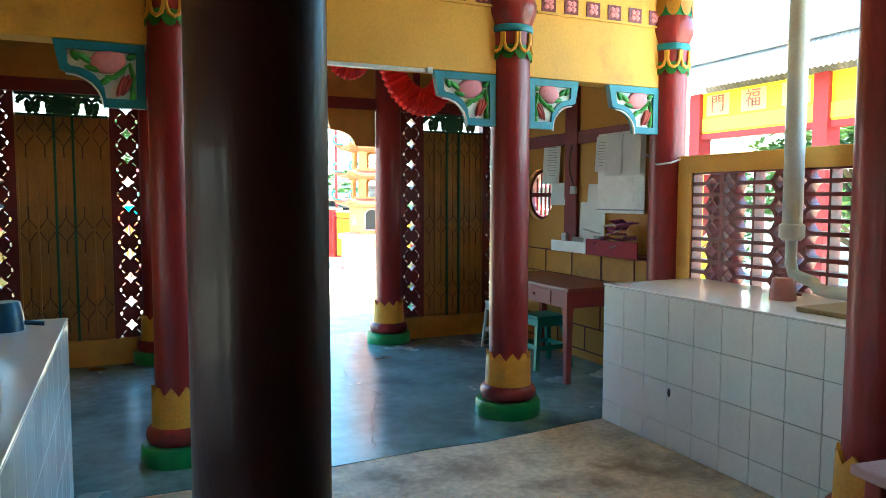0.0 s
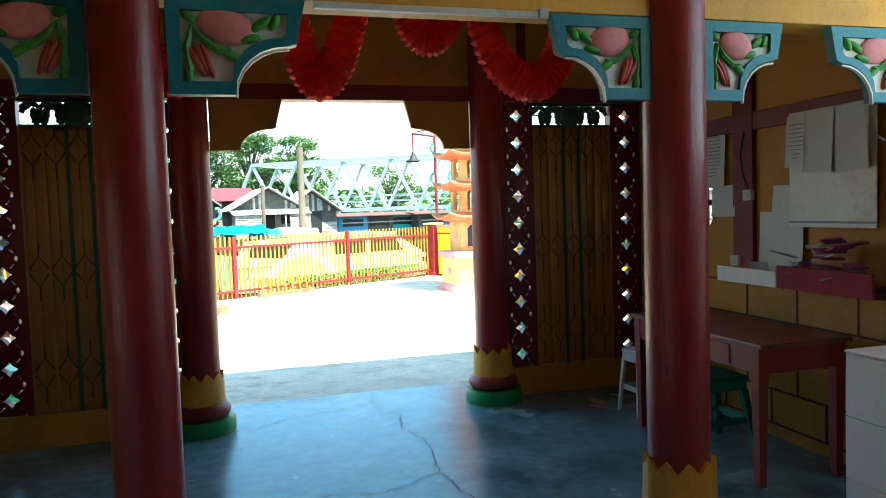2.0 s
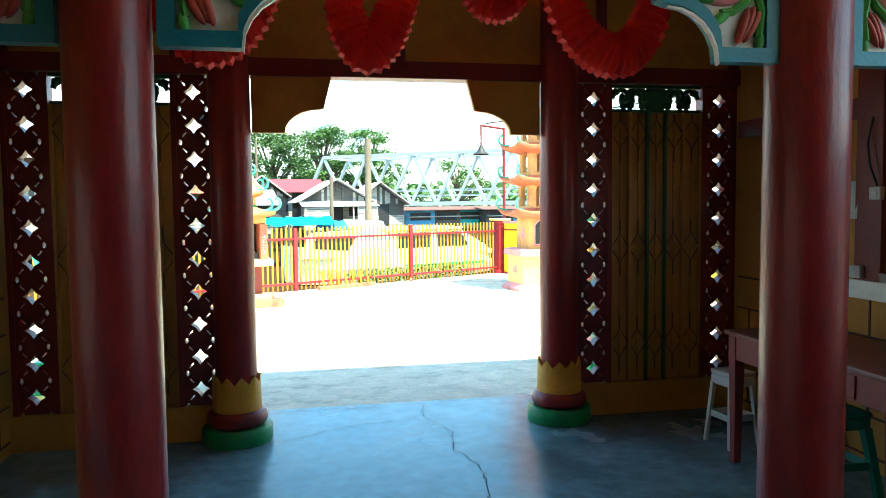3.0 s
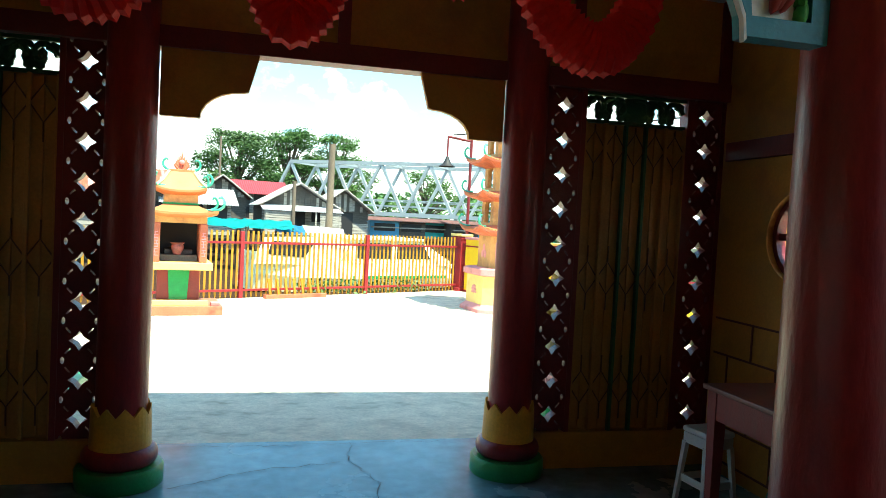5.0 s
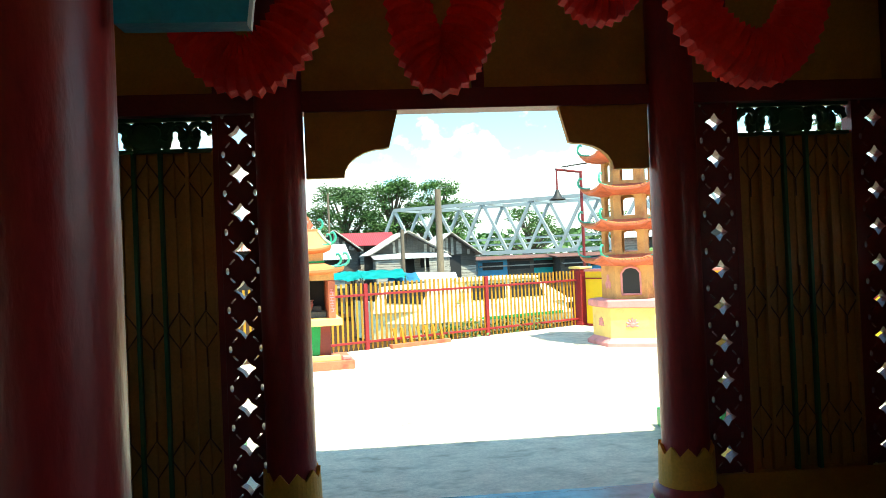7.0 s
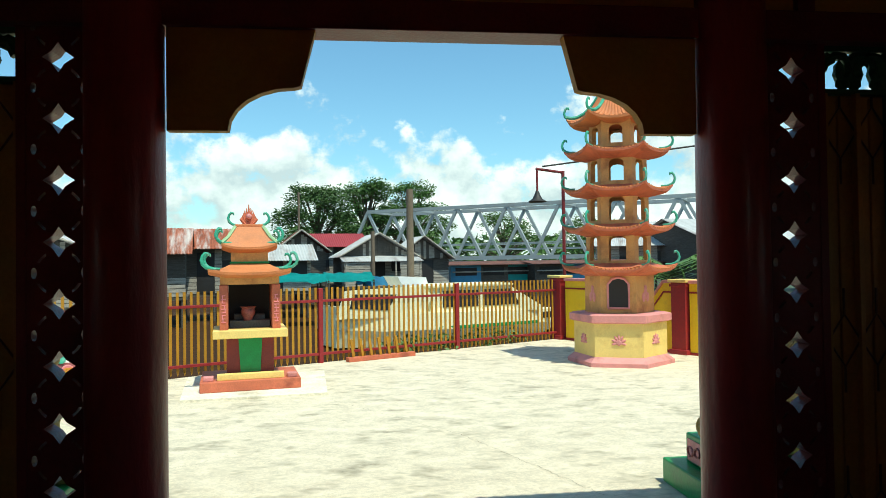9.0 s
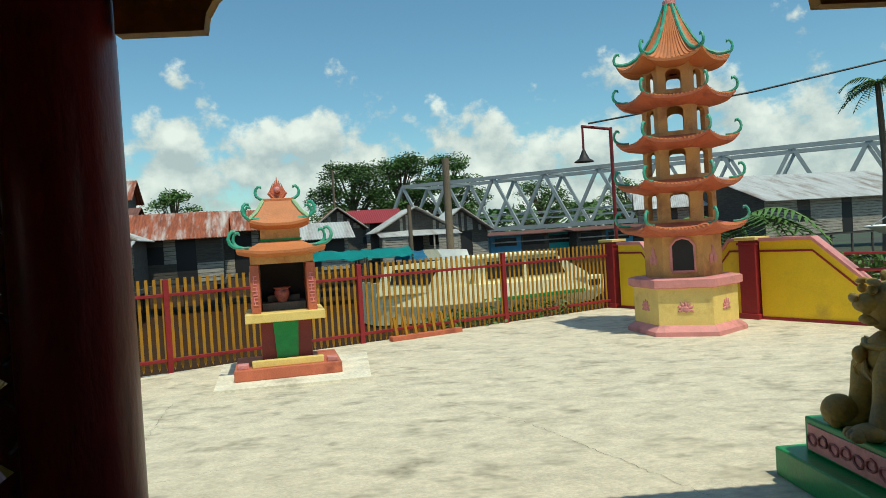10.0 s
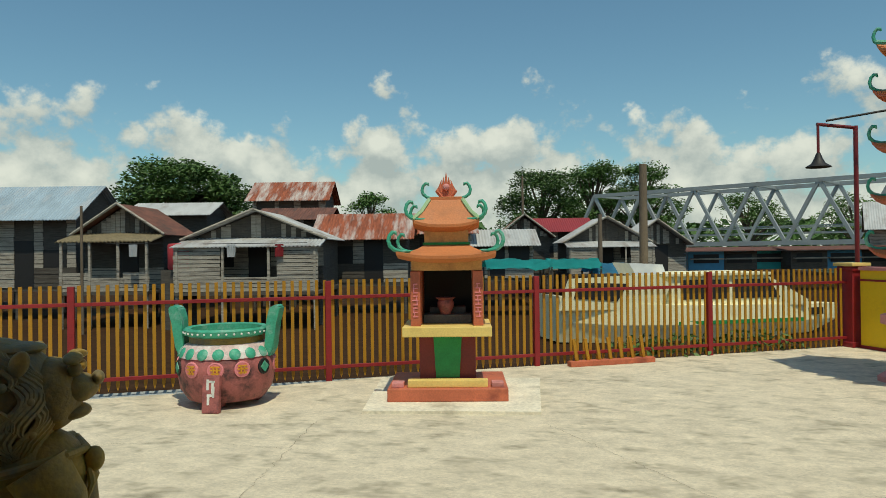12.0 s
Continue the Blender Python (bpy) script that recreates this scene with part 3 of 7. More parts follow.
def bracket(x, sign, width):
    """A carved corner bracket under the beam, against a column; sign: towards the open bay."""
    y = YB - 0.02
    b = thing("carved_bracket", "carved teal-framed bracket with peach, leaves and red fruit", "bracket", pose(x, y, 0), "carved brackets")
    W = width
    low = W * 0.47
    out = [(0, 2.25), (0, 1.92), (low, 1.92)] + [(low + (W * 0.86 - low) * (1 - math.cos(radians(a))), 1.93 + 0.16 * math.sin(radians(a))) for a in range(15, 91, 15)] + [(W * 0.93, 2.10), (W, 2.25)]
    t = 0.045
    inn = [(t, 2.25 - t), (t, 1.92 + t), (low - 0.01, 1.92 + t)] + [(low - 0.01 + (W * 0.84 - low) * (1 - math.cos(radians(a))), 1.93 + t + 0.145 * math.sin(radians(a))) for a in range(15, 91, 15)] + [(W * 0.93 - t * 0.8, 2.10 + t * 0.75), (W - t * 1.35, 2.25 - t)]
    bm = shape()
    a = [bm.verts.new((sign * u, -0.015, z)) for u, z in out]
    i = [bm.verts.new((sign * u, -0.015, z)) for u, z in inn]
    ab = [bm.verts.new((sign * u, 0.035, z)) for u, z in out]
    ib = [bm.verts.new((sign * u, 0.01, z)) for u, z in inn]
    n = len(out)
    for k in range(n):
        j = (k + 1) % n
        bm.faces.new((a[k], a[j], i[j], i[k]))
        bm.faces.new((a[k], ab[k], ab[j], a[j]))
        bm.faces.new((i[k], i[j], ib[j], ib[k]))
    bm.faces.new(ab)
    part("frame", bm, TEAL, b)
    part("edge", plate(shape(), [(sign * u, z - 0.006) for u, z in out[2:9]] + [(sign * (u + 0.006), z - 0.013) for u, z in out[2:9]][::-1], -0.016, 0.0), WHITE, b, "white painted lower edge")
    part("panel", plate(shape(), [(sign * u, z) for u, z in inn], 0.004, 0.012), WHITE, b)
    s = W / 0.48
    part("peach", blob(shape(), (sign * 0.20 * s, 0.0, 2.155), (0.10 * s, 0.026, 0.062), pose(0, 0, 0, 0, sign * 14, 0), 3), PINK, b, "pink carved peach", True)
    fr = shape()
    for q in (-1, 0, 1):
        blob(fr, (sign * (0.115 + q * 0.018) * s, -0.004, 2.04 - abs(q) * 0.006), (0.016 * s, 0.018, 0.062), pose(0, 0, 0, 0, sign * (-24 + 5 * q), 0), 2)
    part("fruit", fr, FRUIT, b, "red finger fruit", True)
    part("stem", tube(shape(), [(sign * u * s, -0.004, z) for u, z in ((0.075, 2.0), (0.065, 2.08), (0.085, 2.15), (0.12, 2.11), (0.17, 2.075), (0.215, 2.07))], 0.014, 6), LEAF_P, b)
    for u, z, l, ang in ((0.07, 1.985, 0.035, 80), (0.215, 2.055, 0.045, 35), (0.275, 2.115, 0.05, -10), (0.32, 2.165, 0.05, -35), (0.26, 2.165, 0.04, 60), (0.37, 2.175, 0.035, -60), (0.075, 2.185, 0.03, 30)):
        if u * s < W * 0.86:
            part("leaf", blob(shape(), (sign * u * s, -0.002, z), (l * s, 0.016, 0.017), pose(0, 0, 0, 0, sign * ang, 0), 2), LEAF_P, b, "", True)
    return b


bracket(2.665, -1, 0.437)
bracket(0.818, 1, 0.465)
bracket(2.915, 1, 0.395)
bracket(4.005, -1, 0.44)
bracket(0.565, -1, 0.43)
bracket(-0.525, 1, 0.42)
hb = bracket(3.07, -1, 0.46)
hb.matrix_basis = pose(3.075, 2.40, 0.30)
structure("beam_hall", box(shape(), -0.74, HXW, 2.38, 2.54, 2.55, 3.35, 0.004), YEL, "ochre beam across the hall", "beam")


# cracks in the cement
def crack(name, pts, z, seed, width, material, label):
    rr = random.Random(seed)
    fine = []
    for (ax, ay), (bx, by) in zip(pts, pts[1:]):
        n = max(3, int(math.hypot(bx - ax, by - ay) / 0.05))
        for k in range(n):
            f = k / n
            fine.append((ax + (bx - ax) * f + rr.uniform(-0.018, 0.018), ay + (by - ay) * f + rr.uniform(-0.018, 0.018)))
    bm = shape()
    row = []
    for i, (x, y) in enumerate(fine):
        (px, py), (qx, qy) = fine[max(i - 1, 0)], fine[min(i + 1, len(fine) - 1)]
        d = Vector((qx - px, qy - py)).normalized()
        w = width * rr.uniform(0.3, 1.0)
        row.append((bm.verts.new((x - d.y * w, y + d.x * w, z)), bm.verts.new((x + d.y * w, y - d.x * w, z))))
    for a, b in zip(row, row[1:]):
        bm.faces.new((a[0], a[1], b[1], b[0]))
    structure(name, bm, material, label, "crack")


SOOT = surf("dark_crack", (0.035, 0.04, 0.04), 0.9, 0.3, 20, 0.1)
SOIL = surf("soil_in_crack", (0.24, 0.20, 0.14), 0.95, 0.3, 20, 0.1)
for k, pts in enumerate((((2.0, 7.9), (1.94, 7.6), (2.1, 7.2), (2.02, 6.9), (2.13, 6.5), (2.05, 6.0), (2.12, 5.5), (1.9, 5.0), (1.72, 4.4)), ((0.95, 7.2), (1.4, 7.45), (1.94, 7.55)), ((0.95, 7.90), (1.5, 7.88), (2.0, 7.90), (2.7, 7.92)), ((2.05, 6.0), (1.7, 5.8), (1.3, 5.9)))):
    crack("crack", pts, 0.0045, k + 1, 0.0035, SOOT, "thin branching crack in the cement floor")
for k, pts in enumerate((((-0.9, 12.9), (-0.55, 10.5), (-0.35, 8.6)), ((1.15, 13.1), (2.4, 11.2), (3.1, 9.4)), ((-0.35, 10.4), (0.15, 10.6), (0.5, 11.0)), ((2.4, 14.6), (4.4, 13.2), (6.6, 12.6)), ((-3.4, 11.6), (-1.6, 12.1), (-0.75, 12.0)), ((3.2, 11.6), (4.6, 11.3), (6.5, 10.2)))):
    crack("crack", pts, YARD_Z + 0.0045, k + 11, 0.0022, SOIL, "thin earth-filled joint in the concrete yard")


# ---- the hall: counters, half wall, furniture ----
def tiled_counter(name, label, x0, x1, y0, y1, z, face):
    """A counter clad in glazed tiles of 20 x 25 cm; face: the side (x) that carries the tiles towards the hall."""
    c = thing(name, label, "counter", None, "tiled counters")
    part("body", box(shape(), x0 + 0.012, x1 - 0.012, y0, y1 - 0.012, 0.0, z - 0.012), GROUT, c)
    part("top", box(shape(), x0 - 0.004, x1, y0, y1 + 0.004, z - 0.012, z, 0.004), TILE, c, "glossy white tiled top")
    ny, nz = math.ceil((y1 - y0) / 0.2), 4
    xs = x0 if face < 0 else x1 - 0.012
    tile = None
    for i in range(ny):
        for k in range(nz):
            hi = z - 0.014 - (nz - 1 - k) * 0.25
            lo = max(0.0, hi - 0.247)
            ya, yb = y1 - (i + 1) * 0.2 + 0.0015, y1 - i * 0.2 - 0.0015
            part("tile", box(shape(), xs, xs + 0.012, max(ya, y0), yb, lo, hi, 0.0015), TILE, c)
    nx = math.ceil((x1 - x0) / 0.2)
    for i in range(nx):
        for k in range(nz):
            hi = z - 0.014 - (nz - 1 - k) * 0.25
            xa = x0 + 0.014 + i * 0.2
            part("tile", box(shape(), xa, min(xa + 0.197, x1 - 0.014), y1 - 0.012, y1, max(0.0, hi - 0.247), hi, 0.0015), TILE, c)
    return c


tiled_counter("tiled_counter", "white tiled washing counter along the lattice wall", 3.29, 4.09, 1.2, 4.37, 0.9, -1)
tiled_counter("tiled_counter", "white tiled counter on the dim side of the hall", -0.58, 0.19, 1.0, 4.27, 0.9, 1)
# a chipped hole in one tile
part("chip", blob(shape(), (3.289, 3.75, 0.33), (0.003, 0.014, 0.03), None, 1), BLACK, bpy.data.objects["tiled_counter"])


def cup(x, y, z, material, label):
    c = thing("water_dipper", label, "dipper", pose(x, y, z))
    part("bowl", lathe(shape(), [(0.07, 0.0), (0.066, 0.06), (0.055, 0.115), (0.05, 0.12), (0.0, 0.12)], 20), material, c, "", True)
    part("handle", tube(shape(), [(0.06, 0, 0.03), (0.10, 0, 0.025), (0.14, 0, 0.02)], 0.01), material, c)
    return c


PINKP = surf("dull_pink_plastic", (0.36, 0.16, 0.15), 0.45, 0.1, 5, 0.02)
BLUEP = surf("dark_blue_plastic", (0.02, 0.09, 0.16), 0.35, 0.1, 5, 0.02)
cup(3.72, 3.36, 0.9, PINKP, "upturned dull pink plastic dipper on the counter")
cup(-0.02, 4.02, 0.9, BLUEP, "dark blue plastic cup on the tiled counter")
tray = thing("cutting_board", "worn brown wooden board lying on the counter", "board")
part("board", box(shape(), 3.44, 3.9, 2.45, 3.05, 0.9, 0.925, 0.006), surf("worn_board", (0.24, 0.18, 0.08), 0.7, 0.3, 5, 0.3, stretch=(8, 1, 1)), tray)
# waste pipe
pipe = thing("drain_pipe", "grey plastic drain pipe running down to the counter", "pipe")
part("pipe", lathe(shape(), [(0.055, 1.27), (0.055, 3.35)], 20, 3.98, 3.53), PVC, pipe, "", True)
part("collar", lathe(shape(), [(0.05, 1.21), (0.07, 1.23), (0.07, 1.30), (0.058, 1.31)], 20, 3.98, 3.53), PVC, pipe, "", True)
part("neck", lathe(shape(), [(0.032, 1.06), (0.032, 1.23)], 16, 3.98, 3.53), PVC, pipe, "", True)
part("elbow", tube(shape(), [(3.98, 3.53, 1.08), (3.98, 3.51, 1.02), (3.97, 3.44, 1.0), (3.96, 3.36, 0.985), (3.95, 3.32, 0.95), (3.94, 3.27, 0.945), (3.92, 3.0, 0.945), (3.9, 2.5, 0.945)], 0.034, 14), PVC, pipe, "", True)

# half wall with pierced blocks, open above
HX = 4.12
structure("wall_half", box(box(box(shape(), HX, HX + 0.12, 2.2, 4.62, 0.0, 0.86), HX, HX + 0.12, 2.2, 4.62, 1.635, 1.757, 0.004), HX, HX + 0.12, 4.49, 4.62, 0.86, 1.635), YEL, "ochre half wall framing pierced red blocks", "wall")
def breeze_screen(x, cols):
    """Rows of pierced blocks, 27 x 15.5 cm: two long slots with rounded ends and a diamond by the joint, laid in mirrored pairs."""
    lw = thing("breeze_block_screen", "screen of dark red pierced breeze blocks in the half wall", "screen", pose(x, 0, 0), "breeze block screens", "structure")
    W, H, t = 0.27, 0.155, 0.045
    meshes = []
    for m in (1, -1):
        bm = shape()
        def piece(pts):
            plate(bm, [(m * (u - W / 2), v) for u, v in pts], -t, t)
        for v in (-1, 1):
            piece([(0, v * H / 2), (W, v * H / 2), (W, v * (H / 2 - 0.012)), (0, v * (H / 2 - 0.012))])
        piece([(0, -H / 2 + 0.012), (0.016, -H / 2 + 0.012), (0.016, H / 2 - 0.012), (0, H / 2 - 0.012)])
        piece([(W - 0.008, -H / 2 + 0.012), (W, -H / 2 + 0.012), (W, H / 2 - 0.012), (W - 0.008, H / 2 - 0.012)])
        piece([(0.125, -0.013), (W - 0.008, -0.013), (W - 0.008, 0.013), (0.125, 0.013)])
        d, w = 0.040, 0.014
        for a in range(4):
            c, s_ = math.cos(a * math.pi / 2), math.sin(a * math.pi / 2)
            c2, s2 = math.cos((a + 1) * math.pi / 2), math.sin((a + 1) * math.pi / 2)
            piece([(0.078 + d * c, d * s_), (0.078 + (d + w) * c, (d + w) * s_), (0.078 + (d + w) * c2, (d + w) * s2), (0.078 + d * c2, d * s2)])
        for v in (-1, 1):
            piece([(0.072, v * (d + 0.008)), (0.084, v * (d + 0.008)), (0.10, v * (H / 2 - 0.012)), (0.056, v * (H / 2 - 0.012))])
            piece([(0.10, v * 0.030), (0.125, v * 0.012), (0.15, v * 0.010), (0.128, v * 0.026), (0.108, v * (H / 2 - 0.012)), (0.094, v * (H / 2 - 0.012))])
        piece([(0.016, -0.008), (0.04, -0.006), (0.04, 0.006), (0.016, 0.008)])
        bmesh.ops.transform(bm, matrix=pose(0, 0, 0, 0, 0, 90), verts=bm.verts[:])
        bmesh.ops.recalc_face_normals(bm, faces=bm.faces)
        me = bpy.data.meshes.new("block")
        bm.to_mesh(me)
        bm.free()
        me.materials.append(DKRED)
        meshes.append(me)
    for i in range(cols):
        for k in range(5):
            b = new("block", meshes[i % 2])
            b.parent = lw
            b.location = (0, 4.49 - (i + 0.5) * W, 0.86 + (k + 0.5) * H)


breeze_screen(HX + 0.06, 8)
breeze_screen(-0.80, 12)
structure("wall_half_west", box(box(box(shape(), -0.86, -0.74, 1.0, 4.62, 0.0, 0.86), -0.86, -0.74, 1.0, 4.62, 1.635, 1.757, 0.004), -0.86, -0.74, 4.49, 4.62, 0.86, 1.635), YEL, "ochre half wall framing pierced red blocks", "wall")
# plain unseen walls that close the hall, added to shut out daylight
structure("wall_west_hall", box(shape(), -0.86, -0.73, BACK, 1.0, 0.0, 3.35), YEL, "unseen plain ochre wall added to darken the hall", "wall")
structure("wall_west_upper", box(shape(), -0.86, -0.74, 1.0, 4.62, 1.76, 3.35), YEL, "unseen ochre wall added over the pierced screen to block light", "wall")
structure("wall_east_hall", box(shape(), HX, HX + 0.12, BACK, 2.2, 0.0, 3.35), YEL, "unseen plain ochre wall added to darken the hall", "wall")
structure("beam_east", box(shape(), HX, HX + 0.14, 2.2, 4.62, 3.1, 3.35), YEL, "ochre beam over the open side", "beam")


# papers, posts and clutter on the east wall
def wall_posts():
    p = thing("wall_posts", "dark red timber post and rail on the ochre wall", "trim", None, "", "structure")
    part("post", box(shape(), FX1 - 0.035, FX1, 5.98, 6.17, 0.98, 2.94, 0.004), DKRED, p)
    part("rail", box(shape(), FX1 - 0.03, FX1, 4.88, 5.98, 1.945, 2.06, 0.004), DKRED, p)
    part("rail", box(shape(), FX1 - 0.03, FX1, 6.17, 7.3, 1.945, 2.06, 0.004), DKRED, p)


wall_posts()


def sheet(y0, y1, z0, z1, x, label, tilt=0.0, curl=0.01, category="paper", material=None):
    """A sheet of paper on the east wall, slightly curled."""
    t = thing("paper_sheet", label, category, pose(x, (y0 + y1) / 2, (z0 + z1) / 2, tilt, 0, 0))
    bm = shape()
    n = 6
    w, h = (y1 - y0) / 2, (z1 - z0) / 2
    a, b = [], []
    for k in range(n + 1):
        u = -1 + 2 * k / n
        dx = -curl * u * u
        a.append([bm.verts.new((dx - curl * 1.5 * (1 - s) / 2, u * w, s * h)) for s in (-1, 0, 1)])
        b.append([bm.verts.new((dx - curl * 1.5 * (1 - s) / 2 + 0.002, u * w, s * h)) for s in (-1, 0, 1)])
    for g in (a, b):
        for k in range(n):
            for s in range(2):
                bm.faces.new((g[k][s], g[k + 1][s], g[k + 1][s + 1], g[k][s + 1]))
    part("sheet", bm, material or PAPER, t)
    return t


INK = surf("faded_ink", (0.32, 0.32, 0.33), 0.8, 0.2, 30, 0.05)
WX = FX1 - 0.016
board = thing("notice_board", "white notice board with papers hung over it", "notice board")
part("board", box(shape(), FX1 - 0.045, FX1 - 0.036, 5.045, 5.65, 1.33, 2.0, 0.004), WHITE, board)
for z in (1.36, 1.97):
    part("edge", box(shape(), FX1 - 0.05, FX1 - 0.0455, 5.045, 5.65, z - 0.006, z + 0.006), INK, board)
sheet(5.30, 5.51, 1.64, 1.99, FX1 - 0.056, "white paper hung over the notice board", 2)
sheet(5.07, 5.28, 1.64, 1.98, FX1 - 0.056, "creased paper hung over the notice board", -2)
s1 = sheet(5.50, 5.645, 1.68, 1.98, FX1 - 0.056, "printed list pinned to the notice board", 1)
for k in range(9):
    part("line", box(shape(), -0.0135, -0.012, -0.055, 0.05, -0.1 + k * 0.024, -0.094 + k * 0.024), INK, s1)
sheet(5.56, 5.92, 1.04, 1.42, WX, "plain white poster paper under the notice board", 0)
sheet(5.62, 5.80, 1.38, 1.58, WX - 0.004, "small white paper on the ochre wall", 1)
s2 = sheet(6.25, 6.535, 1.59, 2.03, WX, "printed white notice on the ochre wall", 1)
for k in range(12):
    part("line", box(shape(), -0.0135, -0.012, -0.09, 0.08, -0.14 + k * 0.024, -0.134 + k * 0.024), INK, s2)
sheet(6.15, 6.39, 1.39, 1.60, WX, "small white paper by the timber post", -1)
# switches on the post
for z, l in ((1.53, "white light switch on the timber post"), (1.10, "white wall socket on the timber post")):
    sw = thing("wall_switch", l, "switch", pose(FX1 - 0.035, 6.0 if z > 1.3 else 6.13, z), "switches")
    part("plate", box(shape(), -0.03, 0, -0.04, 0.04, -0.035, 0.035, 0.006), PLAST_W, sw)
    part("rocker", box(shape(), -0.036, -0.03, -0.018, 0.018, -0.02, 0.02, 0.003), PLAST_W, sw)
wire = thing("cable", "thin cable sagging from post to column", "cable")
part("cable", tube(shape(), [(FX1 - 0.04, 6.05, 1.94), (FX1 - 0.06, 6.06, 1.8), (FX1 - 0.07, 6.03, 1.68), (FX1 - 0.05, 6.0, 1.57)], 0.006, 6), BLACK, wire)
wire2 = thing("cable", "thin pale cable looped round the red column", "cable")
part("cable", tube(shape(), [(FX1 - 0.05, 5.03, 1.80), (4.05, 4.80, 1.72), (3.99, 4.70, 1.70), (4.04, 4.61, 1.71), (4.13, 4.60, 1.74), (4.20, 4.62, 1.765)], 0.007, 6), PLAST_W, wire2)
# shelf of leaflets
CRIMSON = surf("dull_crimson_paint", (0.27, 0.02, 0.035), 0.85, 0.2, 6, 0.1)
shelf = thing("leaflet_shelf", "red and white wall shelf heaped with leaflets", "shelf")
part("front", box(shape(), 3.99, 4.005, 4.9, 5.55, 0.985, 1.115, 0.003), CRIMSON, shelf, "red painted front board")
part("front_2", box(shape(), 3.99, 4.005, 5.555, 6.08, 0.985, 1.08, 0.003), WHITE, shelf, "white front board")
part("bottom", box(shape(), 4.005, FX1, 4.9, 6.08, 0.985, 1.0), DKRED, shelf)
MAG = surf("magenta_print", (0.35, 0.06, 0.18), 0.5, 0.3, 20, 0.05, each=0.3)
rnd = random.Random(4)
for k in range(16):
    y = 5.0 + 0.85 * rnd.random()
    lf = thing("leaflet", "printed leaflet in a loose heap on the shelf", "leaflet", pose(4.06 + rnd.uniform(-0.02, 0.02), y, 1.07 + 0.014 * k * (1.0 if y < 5.4 else 0.5), rnd.uniform(-20, 20), rnd.uniform(-25, 15), rnd.uniform(-60, 60)), "leaflets")
    part("sheet", box(shape(), -0.05, 0.05, -0.075, 0.075, -0.005, 0.005), MAG if y < 5.5 and k % 3 else PAPER, lf)


# painted block courses on the side walls
LINE = surf("dark_joint_paint", (0.10, 0.02, 0.015), 0.6, 0.2, 20, 0.1)


def courses(x, name):
    c = thing(name, "dark painted block joints on the lower wall", "wall joints", pose(x, 0, 0), "", "structure")
    s = 0.004
    for k in range(5):
        z = 0.08 + k * 0.22
        part("joint", box(shape(), -s, s, 4.88, 7.32, z - 0.006, z + 0.006), LINE, c)
        if k < 4:
            y = 4.98 + (0.22 if k % 2 else 0.0)
            while y < 7.3:
                part("joint", box(shape(), -s, s, y - 0.006, y + 0.006, z + 0.006, z + 0.214), LINE, c)
                y += 0.44


courses(FX1 - 0.002, "wall_joints")
courses(FX0 + 0.002, "wall_joints")


def table():
    t = thing("wooden_table", "red-painted wooden table with a drawer, brown worn top", "table", pose(3.81, 5.75, 0))
    part("tabletop", box(shape(), -0.28, 0.30, -0.62, 0.64, 0.735, 0.76, 0.006), surf("brown_worn_tabletop", (0.20, 0.045, 0.03), 0.4, 0.25, 3, 0.1, stretch=(6, 1, 1)), t, "worn brown top")
    part("apron", box(shape(), -0.255, 0.275, -0.585, -0.565, 0.60, 0.735, 0.003), TABLE, t)
    part("apron", box(shape(), -0.255, 0.275, 0.585, 0.605, 0.60, 0.735, 0.003), TABLE, t)
    part("apron", box(shape(), -0.262, -0.242, -0.56, 0.58, 0.60, 0.735, 0.003), TABLE, t)
    part("apron", box(shape(), 0.26, 0.28, -0.56, 0.58, 0.60, 0.735, 0.003), TABLE, t)
    dr = part("drawer", box(shape(), -0.27, -0.2625, -0.36, 0.12, 0.615, 0.72, 0.003), TABLE, t)
    part("knob", blob(shape(), (-0.278, -0.12, 0.667), (0.012, 0.014, 0.014), None, 2), DKRED, dr)
    for x in (-0.235, 0.255):
        for y in (-0.555, 0.575):
            m = 0.6
            bm = shape()
            for z0, z1, w0, w1 in ((0.0, 0.58, 0.02, 0.03), (0.58, 0.735, 0.032, 0.032)):
                v = [bm.verts.new((x + sx_ * w, y + sy_ * w, z)) for z, w in ((z0, w0), (z1, w1)) for sx_, sy_ in ((-1, -1), (1, -1), (1, 1), (-1, 1))]
                for q in ((3, 2, 1, 0), (4, 5, 6, 7), (0, 1, 5, 4), (1, 2, 6, 5), (2, 3, 7, 6), (3, 0, 4, 7)):
                    bm.faces.new([v[i] for i in q])
            part("leg", bm, TABLE, t)


table()


def low_table():
    t = thing("small_table", "small table with a dull pink painted top", "table", pose(2.62, 1.42, 0, 0, 0, -8))
    part("tabletop", box(shape(), -0.5, 0.5, -0.32, 0.36, 0.72, 0.75, 0.006), surf("dull_pink_top", (0.50, 0.28, 0.27), 0.5, 0.2, 4, 0.1), t)
    for x in (-0.45, 0.45):
        for y in (-0.27, 0.31):
            part("leg", box(shape(), x - 0.025, x + 0.025, y - 0.025, y + 0.025, 0.0, 0.72, 0.004), TABLE, t)
    part("apron", box(shape(), -0.42, 0.42, 0.30, 0.32, 0.62, 0.72), TABLE, t)
    part("apron", box(shape(), -0.42, 0.42, -0.28, -0.26, 0.62, 0.72), TABLE, t)


low_table()


